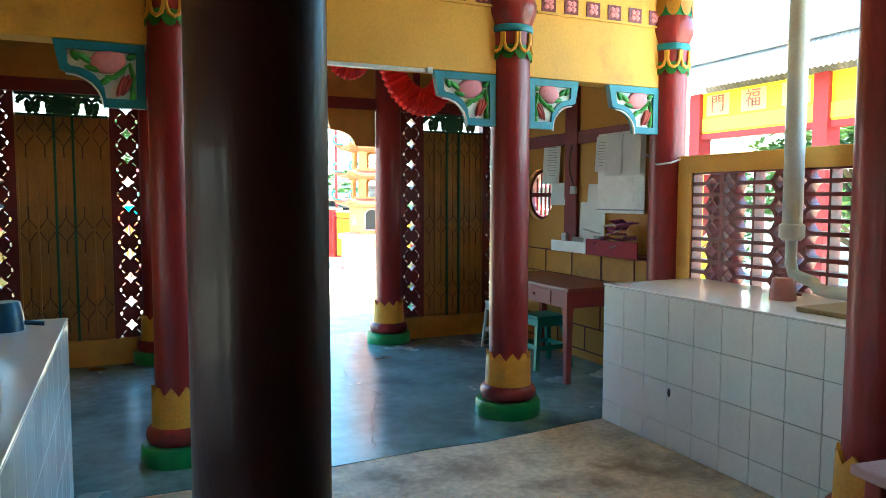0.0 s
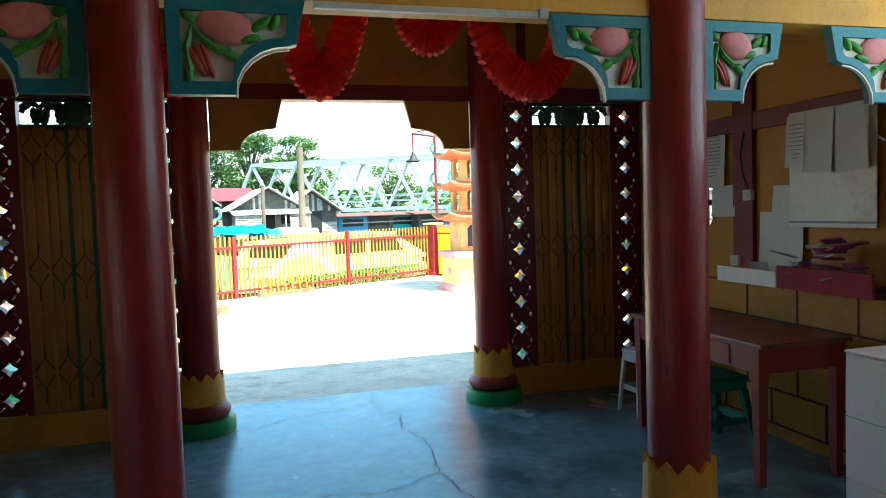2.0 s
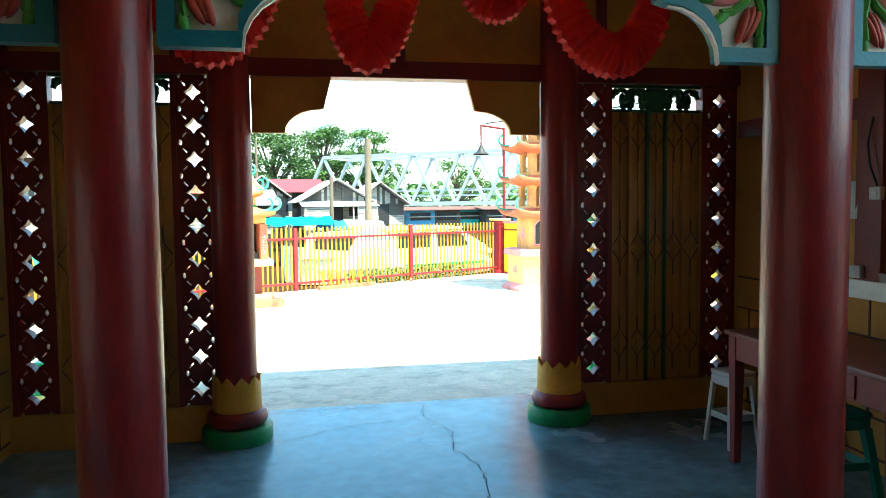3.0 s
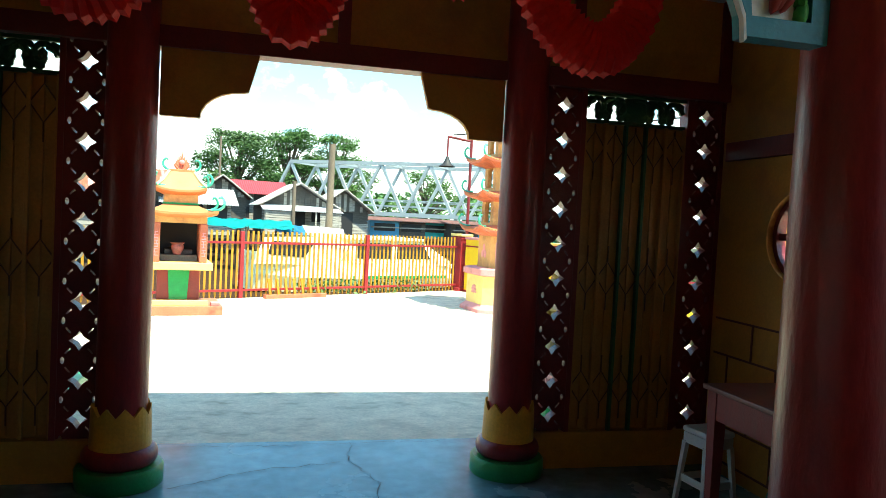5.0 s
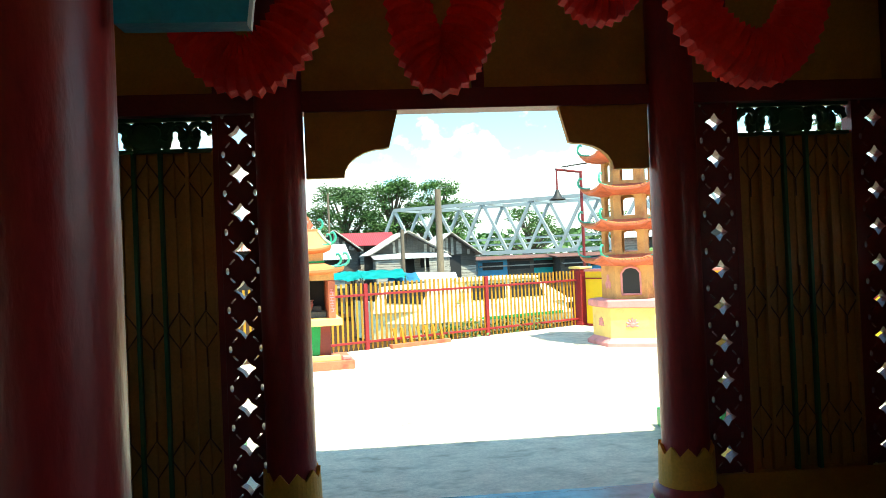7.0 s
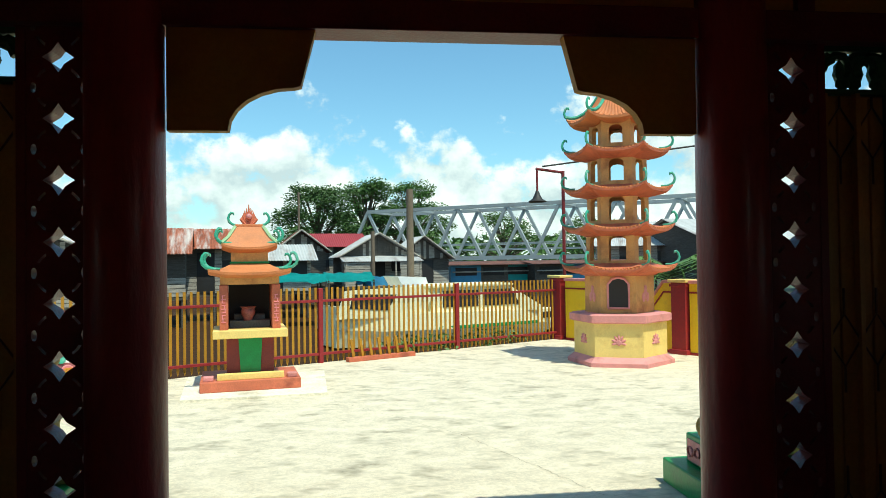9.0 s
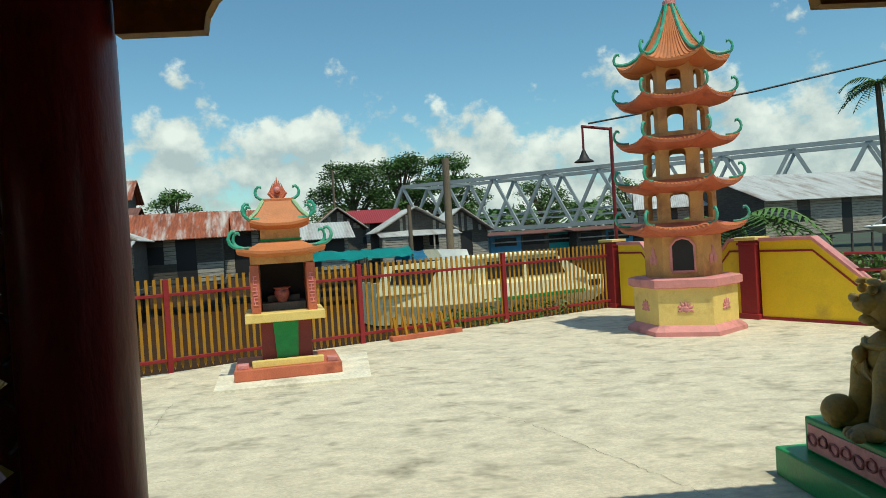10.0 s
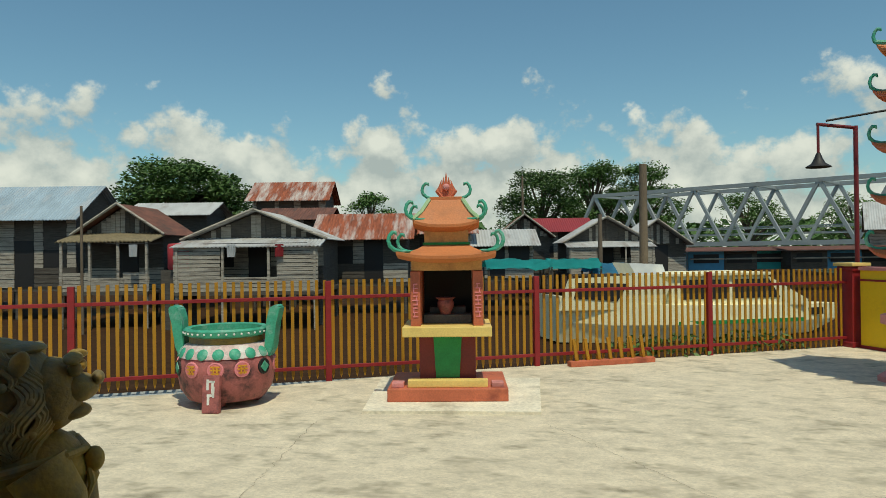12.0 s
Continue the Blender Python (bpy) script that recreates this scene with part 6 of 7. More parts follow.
def house(x, y, yaw, w, ze, zr, roof, ridge, label="", porch=False, thatch=False):
    """A plank house on stilts. ze, zr: heights of eave and ridge; ridge: which way it runs, along the front or towards it."""
    rr = random.Random(int(abs(x * 37 + y * 11)))
    zf, D = 0.25, max(3.0, w * 0.8)
    h = thing("stilt_house", label, "house", pose(x, y, 0, 0, 0, yaw), "houses on the far bank")
    wall = part("wall", box(shape(), -w / 2 + 0.15, w / 2 - 0.15, 0.1, D, zf, ze), PLANK, h, "weathered grey plank walls")
    # openings split the front into boarded bays
    d0 = rr.uniform(-0.12, 0.12) * w
    dw, ww = 0.8, 0.9
    bays = [(-w / 2 + 0.1, d0 - dw / 2), (d0 + dw / 2, w / 2 - 0.1)]
    for a, b in bays:
        if b - a < 0.3:
            continue
        c = (a + b) / 2
        planks(wall, PLANK2 if rr.random() < 0.6 else PLANK, a, b, 0.1, zf, min(zf + 0.75, ze - 0.2), rr)
        if b - a > ww + 0.3:
            # no hole: a black sheet on the wall paints the shade indoors
            part("window", box(shape(), c - ww / 2, c + ww / 2, 0.07, 0.099, zf + 0.76, min(ze - 0.12, zf + 1.45)), BLACK, wall, "black sheet painted as the shade in a window")
            planks(wall, PLANK2, a, c - ww / 2 - 0.03, 0.1, zf + 0.76, ze - 0.05, rr)
            planks(wall, PLANK2, c + ww / 2 + 0.03, b, 0.1, zf + 0.76, ze - 0.05, rr)
        else:
            planks(wall, PLANK, a, b, 0.1, zf + 0.76, ze - 0.05, rr)
    # the dark of the doorway is a black sheet on the solid wall
    part("door", box(shape(), d0 - dw / 2 + 0.03, d0 + dw / 2 - 0.03, 0.07, 0.098, zf, min(zf + 1.8, ze - 0.1)), BLACK, h, "black sheet painted as the shade in a doorway")
    o = 0.45
    if ridge == "side":
        part("roof", sheet_roof(sheet_roof(shape(), -w / 2 - 0.2, w / 2 + 0.2, -o, ze - 0.05, D / 2, zr), -w / 2 - 0.2, w / 2 + 0.2, D + o, ze - 0.05, D / 2, zr), roof, h, "corrugated sheet roof")
        for s in (-1, 1):
            part("gable", plate_side(s * (w / 2 - 0.16), 0.1, D, ze, zr - 0.08), PLANK, h)
    else:
        for s in (-1, 1):
            bm = sheet_roof(shape(), -o, D, s * (w / 2 + 0.15), ze - 0.08, 0.0, zr)
            bmesh.ops.transform(bm, matrix=Matrix(((0, 1, 0, 0), (1, 0, 0, 0), (0, 0, 1, 0), (0, 0, 0, 1))), verts=bm.verts[:])
            part("roof", bm, roof, h, "corrugated sheet roof")
        part("gable", plate(shape(), [(-w / 2 + 0.1, ze), (w / 2 - 0.1, ze), (0, zr - 0.1)], 0.0, 0.08), PLANK, h, "plank gable")
        gb = [o for o in h.children if o.name.startswith("gable")][-1]
        u = -w / 2 + 0.25
        while u < w / 2 - 0.3:
            top = ze + (zr - 0.12 - ze) * (1 - (abs(u + 0.08) + 0.08) / (w / 2 - 0.1))
            if top > ze + 0.08:
                part("board", box(shape(), u, u + 0.155, -0.03 - rr.uniform(0, 0.02), -0.001, ze - rr.uniform(0, 0.05), top), PLANK2 if rr.random() < 0.45 else PLANK, gb)
            u += 0.17
        for s in (-1, 1):
            part("bargeboard", tube(shape(), [(s * (w / 2 + 0.15), -o, ze - 0.08), (0, -o, zr)], 0.05, 6), PLANK2, h)
    if porch or thatch:
        bm = sheet_roof(shape(), -w / 2 - 0.1, w / 2 + 0.1, -1.5, ze - 0.32, -0.05, ze - 0.02, 0.03 if thatch else 0.012)
        part("awning", bm, THATCH if thatch else ZINC, h, "ragged palm thatch awning" if thatch else "zinc porch roof")
        for u in (-0.48, -0.16, 0.16, 0.48):
            part("porch_post", box(shape(), u * w - 0.04, u * w + 0.04, -1.44, -1.36, -1.4, ze - 0.32), PLANK2, h)
        part("deck", box(shape(), -w / 2, w / 2, -1.5, 0.1, zf - 0.12, zf - 0.02), PLANK, h)
        rise = 0.62 if thatch else ze - 0.36 - zf
        planks(h, PLANK2, -w / 2, -w * 0.18, -1.38, zf, zf + rise, rr, 0.13)
        planks(h, PLANK2, w * 0.22, w / 2, -1.38, zf, zf + rise, rr, 0.13)
        planks(h, PLANK2, -w * 0.18, w * 0.22, -1.38, zf, zf + 0.45, rr, 0.13)
    part("floor", box(shape(), -w / 2, w / 2, 0.1, D, zf - 0.14, zf), PLANK, h)
    for i in range(max(3, int(w / 1.4))):
        u = -w / 2 + 0.2 + i * (w - 0.4) / (max(3, int(w / 1.4)) - 1)
        for v in (0.2, D - 0.2):
            part("stilt", lathe(shape(), [(0.08, -1.6), (0.07, zf - 0.1)], 7, u, v), PLANK, h)
    return h


def plate_side(x, y0, y1, ze, zr):
    bm = shape()
    f = [[bm.verts.new((x + dx, y, z)) for y, z in ((y0, ze), (y1, ze), ((y0 + y1) / 2, zr))] for dx in (-0.04, 0.04)]
    bm.faces.new(f[0])
    bm.faces.new(f[1][::-1])
    for k in range(3):
        j = (k + 1) % 3
        bm.faces.new((f[0][k], f[0][j], f[1][j], f[1][k]))
    return bm


house(-20.01, 30.15, 11.1, 4.86, 2.88, 4.31, BLUEZ, "side", label="grey plank stilt house with bluish zinc roof", porch=False)
house(-14.60, 29.17, 11.1, 2.99, 2.25, 3.26, RUST2, "front", label="dark plank stilt house with a thatched awning", thatch=True)
house(-9.47, 29.16, 11.1, 4.61, 2.01, 2.94, ZINC, "front", label="grey plank stilt house with zinc gable and porch", porch=True)
house(-17.10, 35.82, 11.1, 3.70, 3.28, 3.91, ZINC, "side", label="plank house behind with pale zinc roof")
house(-13.37, 40.63, 11.1, 3.89, 4.17, 5.23, RUST, "side", label="tall plank house with streaked rusty roof")
house(-11.93, 37.85, 11.1, 3.27, 3.06, 3.66, RUST2, "side", label="low plank house with dark rusty roof")
house(-7.19, 33.69, 11.1, 3.70, 2.02, 3.06, RUST, "side", label="plank house with rusty and pale zinc sheets")
house(-4.98, 37.18, 11.1, 3.32, 2.28, 3.18, RUST, "side", label="plank house with rusty zinc roof")
house(-2.22, 37.72, 11.1, 3.07, 1.72, 2.43, ZINC, "side", label="low house with pale green zinc roof")
house(-1.73, 43.93, 11.1, 2.87, 2.20, 3.33, RUST2, "front", label="plank house with dark red gable roof")
house(0.04, 49.38, 11.1, 3.47, 2.58, 3.41, MAROON, "side", label="house with maroon sheet roof")
house(2.46, 44.76, 11.1, 4.27, 1.91, 3.16, ZINC, "front", label="plank house with pale zinc gable roof", porch=True)
house(5.10, 46.30, 11.1, 3.45, 1.74, 3.03, ZINC, "front", label="plank house with zinc gable beside the bridge")
house(21.6, 51.40, -18.0, 8.2, 2.48, 4.23, ZINC, "side", label="long plank shed with bright zinc roof")
house(29.08, 46.93, 11.1, 12.62, 2.39, 4.21, ZINC, "side", label="long plank shed with bright zinc roof")
house(-29.79, 31.28, 11.1, 7.67, 3.12, 4.60, RUST, "side", label="plank stilt house with rusty zinc roof")


def laundry(x, y, z, material, label):
    l = thing("laundry", label, "laundry", pose(x, y, z, 0, 0, 11))
    bm = shape()
    rr = random.Random(int(x * 10))
    vs = [[bm.verts.new((-0.14 + 0.056 * i, 0.03 * math.sin(i * 1.7 + 0.4 * k), -0.10 * k)) for i in range(6)] for k in range(5)]
    for a, b in zip(vs, vs[1:]):
        for i in range(5):
            bm.faces.new((a[i], a[i + 1], b[i + 1], b[i]))
    bmesh.ops.solidify(bm, geom=bm.faces[:], thickness=0.02)
    part("cloth", bm, material, l)
    part("line", tube(shape(), [(-0.9, 0, 0.03), (0.9, 0, 0.03)], 0.012, 5), BLACK, l)


laundry(-9.6, 27.6, 1.75, CLOTH_W, "white washing on a line at the porch")
laundry(-8.1, 27.9, 1.75, CLOTH_R, "red washing on a line at the porch")
laundry(-13.1, 27.6, 1.8, CLOTH_W, "pale washing hung under the thatch")


def water_tank(x, y, z, material, label):
    t = thing("water_drum", label, "drum", pose(x, y, z))
    part("drum", lathe(shape(), [(0.30, 0), (0.34, 0.05), (0.34, 0.8), (0.30, 0.86), (0.0, 0.88)], 18), material, t, "", True)
    part("stand", box(shape(), -0.4, 0.4, -0.4, 0.4, -2.4 + 0.0, 0.0), PLANK, t)


water_tank(-11.7, 28.0, 0.95, CLOTH_R, "red plastic water drum on a plank stand")


def tarp(x, y, z, w, d, material, label):
    t = thing("tarpaulin", label, "tarpaulin", pose(x, y, z, 0, 0, 14))
    bm = shape()
    rr = random.Random(int(10 * x + 7))
    n = 8
    vs = [[bm.verts.new((-w / 2 + w * i / n, -d / 2 + d * k / n, 0.35 * math.sin(math.pi * k / n) + rr.uniform(-0.06, 0.06))) for i in range(n + 1)] for k in range(n + 1)]
    for a, b in zip(vs, vs[1:]):
        for i in range(n):
            bm.faces.new((a[i], a[i + 1], b[i + 1], b[i]))
    bmesh.ops.solidify(bm, geom=bm.faces[:], thickness=0.02)
    part("cover", bm, material, t, "", True)
    for sx_ in (-1, 1):
        for sy_ in (-1, 1):
            part("pole", tube(shape(), [(sx_ * w * 0.47, sy_ * d * 0.47, -2.2), (sx_ * w * 0.47, sy_ * d * 0.47, 0.06)], 0.04, 6), PLANK, t)


tarp(-1.2, 34.0, 0.75, 2.4, 2.0, TARP, "turquoise tarpaulin over a mooring")
tarp(0.9, 34.8, 0.75, 2.0, 1.8, TARP, "dark turquoise tarpaulin over a mooring")
tarp(2.3, 35.5, 0.55, 1.8, 1.6, BLUETARP, "blue tarpaulin over a mooring")
tarp(-12.0, 36.0, 0.9, 1.6, 1.5, BLUETARP, "faded blue tarpaulin between houses")


def kiosk(x, y, material, label):
    k = thing("kiosk", label, "kiosk", pose(x, y, 0, 0, 0, 8))
    part("body", box(shape(), -1.0, 1.0, -0.7, 0.7, 0.2, 1.25, 0.02), material, k)
    # black sheet on the closed body, painted shade of a serving hatch
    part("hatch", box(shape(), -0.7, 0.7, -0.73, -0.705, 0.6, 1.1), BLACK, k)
    part("roof", sheet_roof(shape(), -1.4, 1.4, -1.3, 1.3, 1.0, 1.5), RUST2, k)
    part("counter", box(shape(), -0.9, 0.9, -1.0, -0.7, 0.8, 0.88), PLANK2, k)
    for u in (-0.9, 0.9):
        part("stilt", lathe(shape(), [(0.08, -1.6), (0.08, 0.25)], 7, u, -0.5), PLANK, k)


rk = random.Random(11)
for i in range(9):
    u = i / 8
    kiosk(8.0 + 15 * u, 48.5 + 3.0 * rk.random() + 2 * u, (BLUETARP, PLANK, TARP, PLANK)[i % 4], "small riverside stall with a rusty roof")


def boat():
    b = thing("river_boat", "cream wooden river boat with dark cabin windows", "boat", pose(4.5, 27.9, -1.0, 0, 0, 23.8))
    bm = shape()
    sec = []
    for u, half, keel, deck in ((-4.4, 0.8, 0.05, 1.25), (-3.0, 1.0, 0.0, 1.05), (-1.0, 1.1, 0.0, 0.95), (1.5, 1.05, 0.0, 0.9), (3.2, 0.75, 0.05, 0.85), (4.6, 0.05, 0.35, 0.8)):
        sec.append([bm.verts.new((u, s * half * f, keel + (deck - keel) * g)) for s, f, g in ((-1, 1, 1), (-1, 1.03, 0.45), (-1, 0.85, 0), (1, 0.85, 0), (1, 1.03, 0.45), (1, 1, 1))])
    for p, q in zip(sec, sec[1:]):
        for k in range(6):
            bm.faces.new((p[k], p[(k + 1) % 6], q[(k + 1) % 6], q[k]))
    bm.faces.new(sec[0])
    bm.faces.new(sec[-1][::-1])
    part("hull", bm, CREAM, b)
    part("stripe", box(shape(), -1.2, 2.6, -1.125, -1.085, 0.42, 0.52), GREEN, b, "dark green stripe")
    cab = part("cabin", plate(shape(), [(-1.3, 0.9), (-1.3, 1.75), (1.6, 1.70), (2.9, 1.0), (2.9, 0.85)], -0.92, 0.92), CREAM, b)
    part("roof", box(shape(), -1.5, 1.7, -1.0, 1.0, 1.70, 1.78, 0.01), CREAM, b)
    for u0, u1, t in ((-0.95, 0.35, 0), (0.6, 1.65, 1)):
        part("window", plate(shape(), [(u0, 1.08), (u1 + 0.35 * t, 1.08), (u1, 1.6), (u0, 1.6)], -0.94, -0.922), BLACK, cab, "dark cabin window")
    part("porthole", box(shape(), 3.0, 3.5, -0.80, -0.70, 0.55, 0.75, 0.02), BLACK, b)
    part("stern_board", plate(shape(), [(-4.5, 0.9), (-1.7, 0.85), (-1.35, 1.5), (-1.8, 1.78), (-4.2, 1.70)], -1.02, -0.9), CREAM, b)
    part("stern_shade", plate(shape(), [(-4.1, 1.2), (-2.9, 1.1), (-2.6, 1.55), (-4.0, 1.6)], -1.04, -1.025), BLACK, b)
    p = part("pilot_roof", plate(shape(), [(-2.1, 1.75), (-2.3, 2.08), (-1.3, 2.02), (-1.2, 1.75)], -0.5, 0.5), CLOTH_W, b, "white pilot shelter")


boat()


def bridge():
    """A steel truss bridge with two side frames."""
    b = thing("truss_bridge", "grey steel truss bridge across the river", "bridge", pose(0.0, 87.2, -0.85, 0, 0, -33.3))
    L, n, zb, zt, wide = 62.0, 11, 2.7, 8.1, 5.5
    p = L / n
    def bar(a, c, r=0.2):
        a, c = Vector(a), Vector(c)
        d = c - a
        m = d.to_track_quat("X", "Z").to_matrix().to_4x4()
        return box(shape(), 0, d.length, -r * 0.78, r * 0.78, -r * 0.78, r * 0.78, 0, Matrix.Translation(a) @ m)
    for y in (0.0, wide):
        part("top_chord", bar((p / 2, y, zt), (L - p / 2, y, zt), 0.24), STEEL, b)
        part("bottom_chord", bar((0, y, zb), (L, y, zb), 0.26), STEEL, b)
        for k in range(n):
            part("diagonal", bar((k * p, y, zb), ((k + 0.5) * p, y, zt), 0.19), STEEL, b)
            part("diagonal", bar(((k + 0.5) * p, y, zt), ((k + 1) * p, y, zb), 0.19), STEEL, b)
        part("handrail", bar((0, y + 0.3, zb + 1.5), (L, y + 0.3, zb + 1.5), 0.07), STEEL, b)
        part("handrail", bar((0, y + 0.3, zb + 0.9), (L, y + 0.3, zb + 0.9), 0.06), STEEL, b)
    for k in range(n):
        part("cross_tie", bar(((k + 0.5) * p, 0, zt), ((k + 0.5) * p, wide, zt), 0.14), STEEL, b)
    part("deck", box(shape(), -1, L + 6, 0, wide, zb - 0.75, zb - 0.3), YARD2, b)
    for u in (0.5, L / 2, L - 0.5):
        part("pier", box(shape(), u - 0.6, u + 0.6, 0.2, wide - 0.2, -0.8, zb - 0.75), YARD2, b)


bridge()


def tree(x, y, base, top, width, seed, label, light=False, count=2600, lean=0.0):
    """A broad tree: trunk, limbs and a crown of many leaf sprays in uneven clumps."""
    rr = random.Random(seed)
    t = thing("tree", label, "tree", pose(x, y, base))
    H = top - base
    bm = tube(shape(), [(0, 0, 0), (0.1, 0, H * 0.25), (-0.1, 0.1, H * 0.5), (0.15, 0, H * 0.85)], 0.3, 8, [0.04 * H, 0.032 * H, 0.024 * H, 0.006 * H])
    clumps = []
    for k in range(30):
        a = rr.uniform(0, 2 * math.pi)
        f = rr.uniform(0.42, 0.97)
        rad = width / 2 * math.sin(math.pi * (0.18 + 0.72 * f) ** 1.1) * rr.uniform(0.35, 0.95)
        c = Vector((rad * math.cos(a), rad * math.sin(a) * 0.8, H * f))
        clumps.append((c, rr.uniform(0.10, 0.17) * width))
        tube(bm, [(0, 0, H * f * 0.55), (c.x * 0.5, c.y * 0.5, H * f * 0.8), tuple(c)], 0.1, 5, [0.016 * H, 0.010 * H, 0.003 * H])
    part("trunk", bm, BARK, t, "", True)
    verts, faces = [], []
    for c, r in clumps:
        for k in range(int(1.8 * count) // len(clumps)):
            d = Vector((rr.gauss(0, 1), rr.gauss(0, 1), rr.gauss(0, 0.55)))
            d = d.normalized() * (rr.random() ** 0.45)
            p = c + Vector((d.x * r * 1.25, d.y * r * 1.25, d.z * r * 0.75))
            s = rr.uniform(0.11, 0.25) * (width / 11) ** 0.5
            u = Vector((rr.uniform(-1, 1), rr.uniform(-1, 1), rr.uniform(-0.4, 0.4))).normalized()
            v = u.cross(Vector((rr.uniform(-1, 1), rr.uniform(-1, 1), rr.uniform(0.2, 1)))).normalized()
            i = len(verts)
            verts += [tuple(p - u * s), tuple(p + v * s * 0.45), tuple(p + u * s), tuple(p - v * s * 0.45)]
            faces.append((i, i + 1, i + 2, i + 3))
    me = bpy.data.meshes.new("crown")
    me.from_pydata(verts, [], faces)
    me.materials.append(LEAF2 if light else LEAF)
    ob = new("crown", me)
    ob.parent = t
    tagged(ob, "dark glossy foliage with gaps", kind="stuff")


tree(-33.0, 61.2, -1.5, 9.6, 11.5, 1, "broad dark green tree behind the houses", False, 9000)
tree(-29.5, 63.0, -1.5, 8.4, 7.0, 8, "dark green tree behind the houses", False, 5000)
tree(-4.2, 98.6, -1.5, 11.6, 12.0, 2, "dark green spreading tree by the bridge", False, 8000)
tree(2.2, 100.0, -1.5, 12.2, 11.0, 3, "dark green spreading tree by the bridge", False, 8000)
tree(8.4, 101.5, -1.5, 12.3, 10.0, 4, "dark green spreading tree by the bridge", False, 7500)
tree(-19.5, 74.0, -1.5, 7.3, 6.5, 5, "small dark tree between the roofs", False, 2000)
tree(22.0, 105.0, -1.5, 8.6, 11.0, 6, "light green tree behind the bridge", True, 2400)
tree(33.0, 100.0, -1.5, 7.5, 10.0, 7, "light green tree behind the bridge", True, 2000)
tree(12.8, 9.2, -0.5, 3.6, 4.2, 12, "small light green tree beyond the side gate", True, 2600)
tree(14.0, 5.5, -0.5, 4.2, 4.5, 13, "small light green tree beyond the side gate", True, 2600)


def far_woods():
    """Low distant woods along the horizon."""
    rr = random.Random(21)
    verts, faces = [], []
    for k in range(9000):
        a = radians(rr.uniform(20, 150))
        R = rr.uniform(150, 175)
        hmax = 6.5 + 2.5 * noise.noise(Vector((math.degrees(a) * 0.35, 0, 0))) + 1.2 * noise.noise(Vector((math.degrees(a) * 1.7, 5, 0)))
        p = Vector((R * math.cos(a), R * math.sin(a), -1.5 + (hmax + 1.5) * rr.random() ** 0.7))
        s = rr.uniform(0.6, 1.5)
        u = Vector((rr.uniform(-1, 1), rr.uniform(-1, 1), rr.uniform(-0.5, 0.5))).normalized()
        v = u.cross(Vector((rr.uniform(-1, 1), rr.uniform(-1, 1), rr.uniform(0.2, 1)))).normalized()
        i = len(verts)
        verts += [tuple(p - u * s), tuple(p + v * s * 0.7), tuple(p + u * s), tuple(p - v * s * 0.7)]
        faces.append((i, i + 1, i + 2, i + 3))
    me = bpy.data.meshes.new("far_woods")
    me.from_pydata(verts, [], faces)
    me.materials.append(LEAF)
    tagged(new("far_woods", me), "low distant dark green woods along the horizon", "woods", "", "stuff")


far_woods()


def palm(x, y, base, h, seed, label):
    rr = random.Random(seed)
    p = thing("palm_tree", label, "palm", pose(x, y, base))
    part("trunk", tube(shape(), [(0, 0, 0), (0.15, 0, h * 0.5), (0.0, 0.1, h)], 0.2, 8, [0.22, 0.16, 0.12]), BARK, p, "", True)
    for k in range(16):
        a = 2 * math.pi * k / 16 + rr.uniform(-0.2, 0.2)
        up = rr.uniform(0.0, 0.9)
        L = rr.uniform(1.7, 2.3)
        bm = shape()
        rib = []
        for t in range(9):
            f = t / 8
            r = L * f * (1 - 0.12 * f)
            rib.append(Vector((r * math.cos(a), r * math.sin(a), h + up * L * f - (0.6 + 0.5 * up) * L * f * f)))
        tube(bm, rib, 0.02, 4)
        side = Vector((-math.sin(a), math.cos(a), 0))
        for t in range(1, 9):
            for q in (0, 0.5):
                c = rib[t - 1].lerp(rib[t], q)
                l = 0.62 * math.sin(math.pi * min(1, (t + q) / 9)) + 0.12
                for s in (-1, 1):
                    tip = c + side * s * l + Vector((math.cos(a) * 0.18, math.sin(a) * 0.18, -0.28 * l))
                    w = Vector((math.cos(a), math.sin(a), 0)) * 0.05
                    bm.faces.new([bm.verts.new(v) for v in (c - w, c + w, tip)])
        part("frond", bm, LEAF2, p)


palm(24.4, 37.6, -1.0, 8.4, 1, "coconut palm behind the zinc shed")
palm(8.6, 20.5, -1.0, 2.2, 2, "young palm behind the yellow wall")


def pole(x, y, top, r, label):
    p = thing("utility_pole", label, "pole", pose(x, y, -1.5))
    part("pole", lathe(shape(), [(r, 0), (r * 0.8, top + 1.5)], 10), TIMBER, p, "", True)


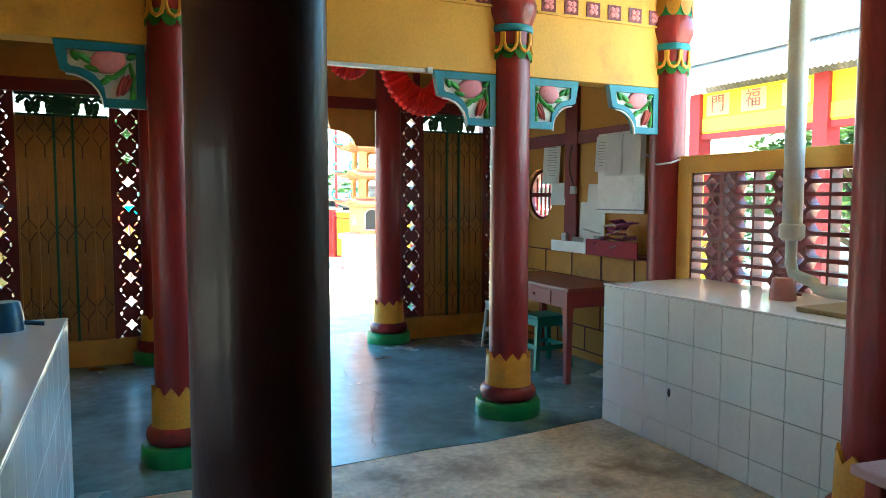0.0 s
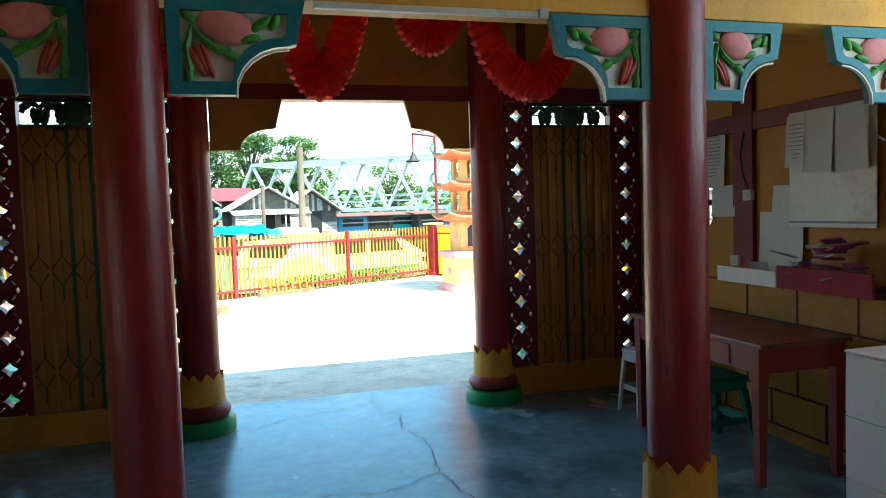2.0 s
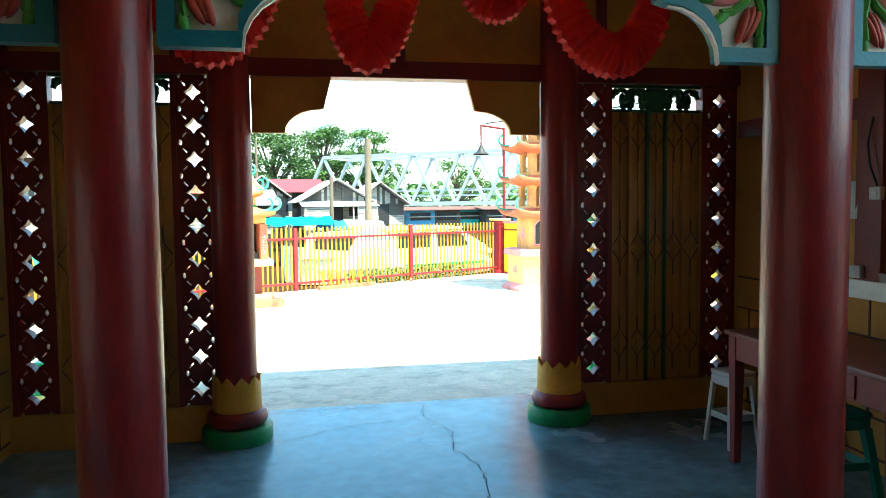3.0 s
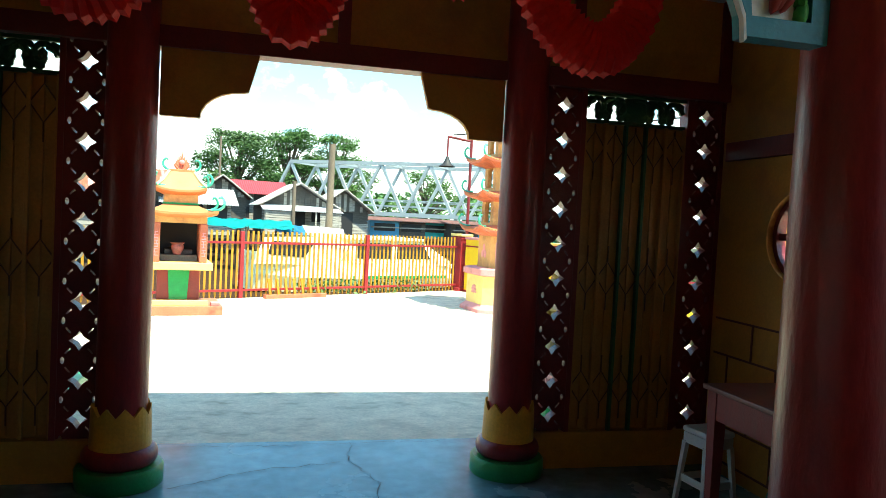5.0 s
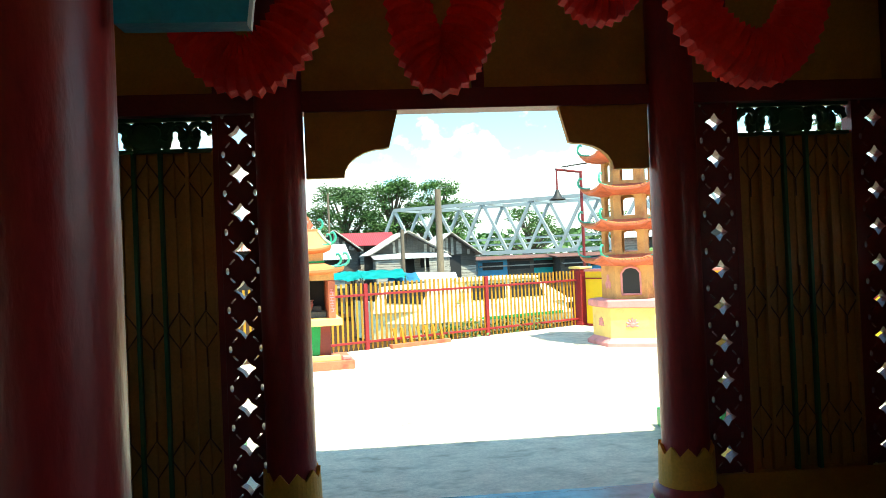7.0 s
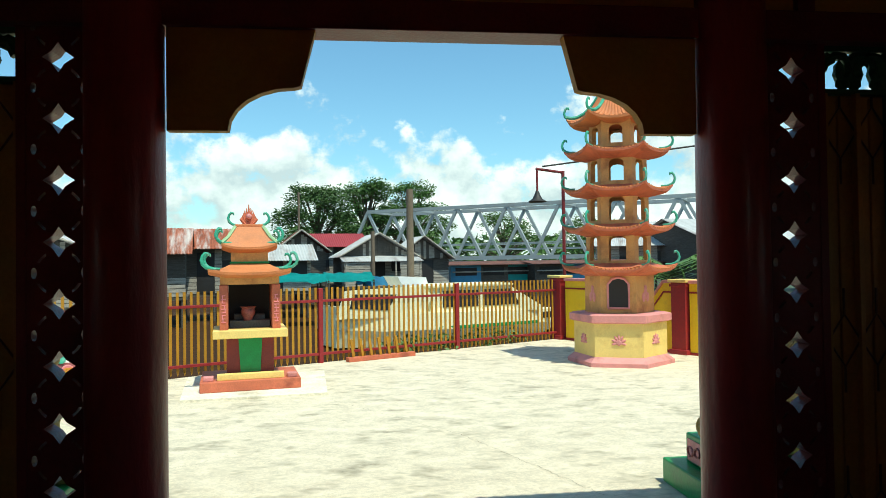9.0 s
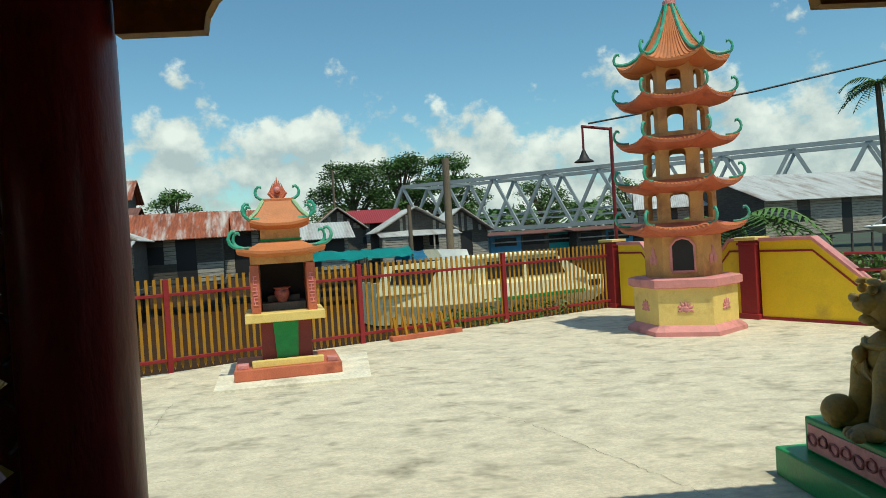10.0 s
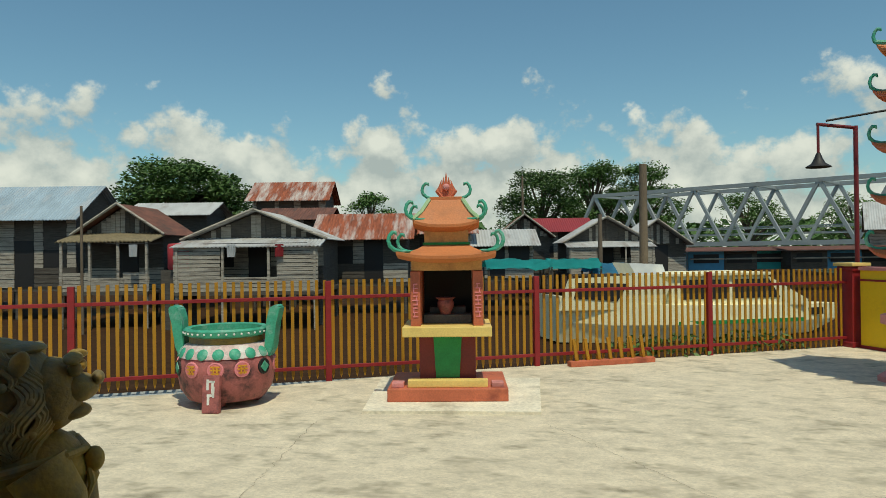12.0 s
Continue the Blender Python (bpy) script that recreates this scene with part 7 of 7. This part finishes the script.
pole(3.15, 28.6, 3.96, 0.14, "dark weathered timber pole")
pole(-13.9, 26.2, 3.0, 0.05, "thin weathered timber pole")
pole(2.1, 40.6, 3.1, 0.12, "weathered timber mooring pole")
pole(-3.2, 60.0, 7.0, 0.1, "thin distant antenna pole")


# hedge and weeds along the fence foot and behind the yellow wall
def weeds(name, pts, h, n, label, seed):
    rr = random.Random(seed)
    verts, faces = [], []
    for x, y in pts:
        for k in range(n):
            a = rr.uniform(0, 6.28)
            r = 0.35 * rr.random()
            p = Vector((x + r * math.cos(a), y + r * math.sin(a), YARD_Z + h * rr.random()))
            s = rr.uniform(0.03, 0.08)
            u = Vector((rr.uniform(-1, 1), rr.uniform(-1, 1), rr.uniform(-0.2, 1))).normalized()
            v = u.cross(Vector((0.3, rr.uniform(-1, 1), 0.5))).normalized()
            i = len(verts)
            verts += [tuple(p - u * s), tuple(p + v * s * 0.4), tuple(p + u * s), tuple(p - v * s * 0.4)]
            faces.append((i, i + 1, i + 2, i + 3))
    me = bpy.data.meshes.new(name)
    me.from_pydata(verts, [], faces)
    me.materials.append(LEAF2)
    tagged(new(name, me), label, "weeds", "", "stuff")


weeds("weeds", [on_fence(4.3 + 0.32 * k, 0.25) for k in range(9)], 0.28, 60, "green weeds growing at the fence foot", 3)
weeds("hedge", [(8.4 + 0.28 * k, 15.6 - 0.42 * k) for k in range(-6, 12)], 0.9, 420, "leafy green hedge behind the yellow wall", 4)


def dish():
    d = thing("satellite_dish", "pale mesh satellite dish on a short post", "dish", pose(10.7, 17.6, -0.5))
    part("post", tube(shape(), [(0, 0, 0), (0, 0, 1.45)], 0.035), STEEL, d)
    bm = lathe(shape(), [(0.05, 1.42), (0.35, 1.45), (0.65, 1.53), (0.88, 1.66), (0.87, 1.67), (0.64, 1.55), (0.34, 1.47), (0.0, 1.44)], 28)
    part("bowl", bm, CLOTH_W, d, "", True)
    for k in range(3):
        a = 2.1 * k
        part("strut", tube(shape(), [(0.84 * math.cos(a), 0.84 * math.sin(a), 1.66), (0, 0, 2.15)], 0.012, 5), STEEL, d)


dish()
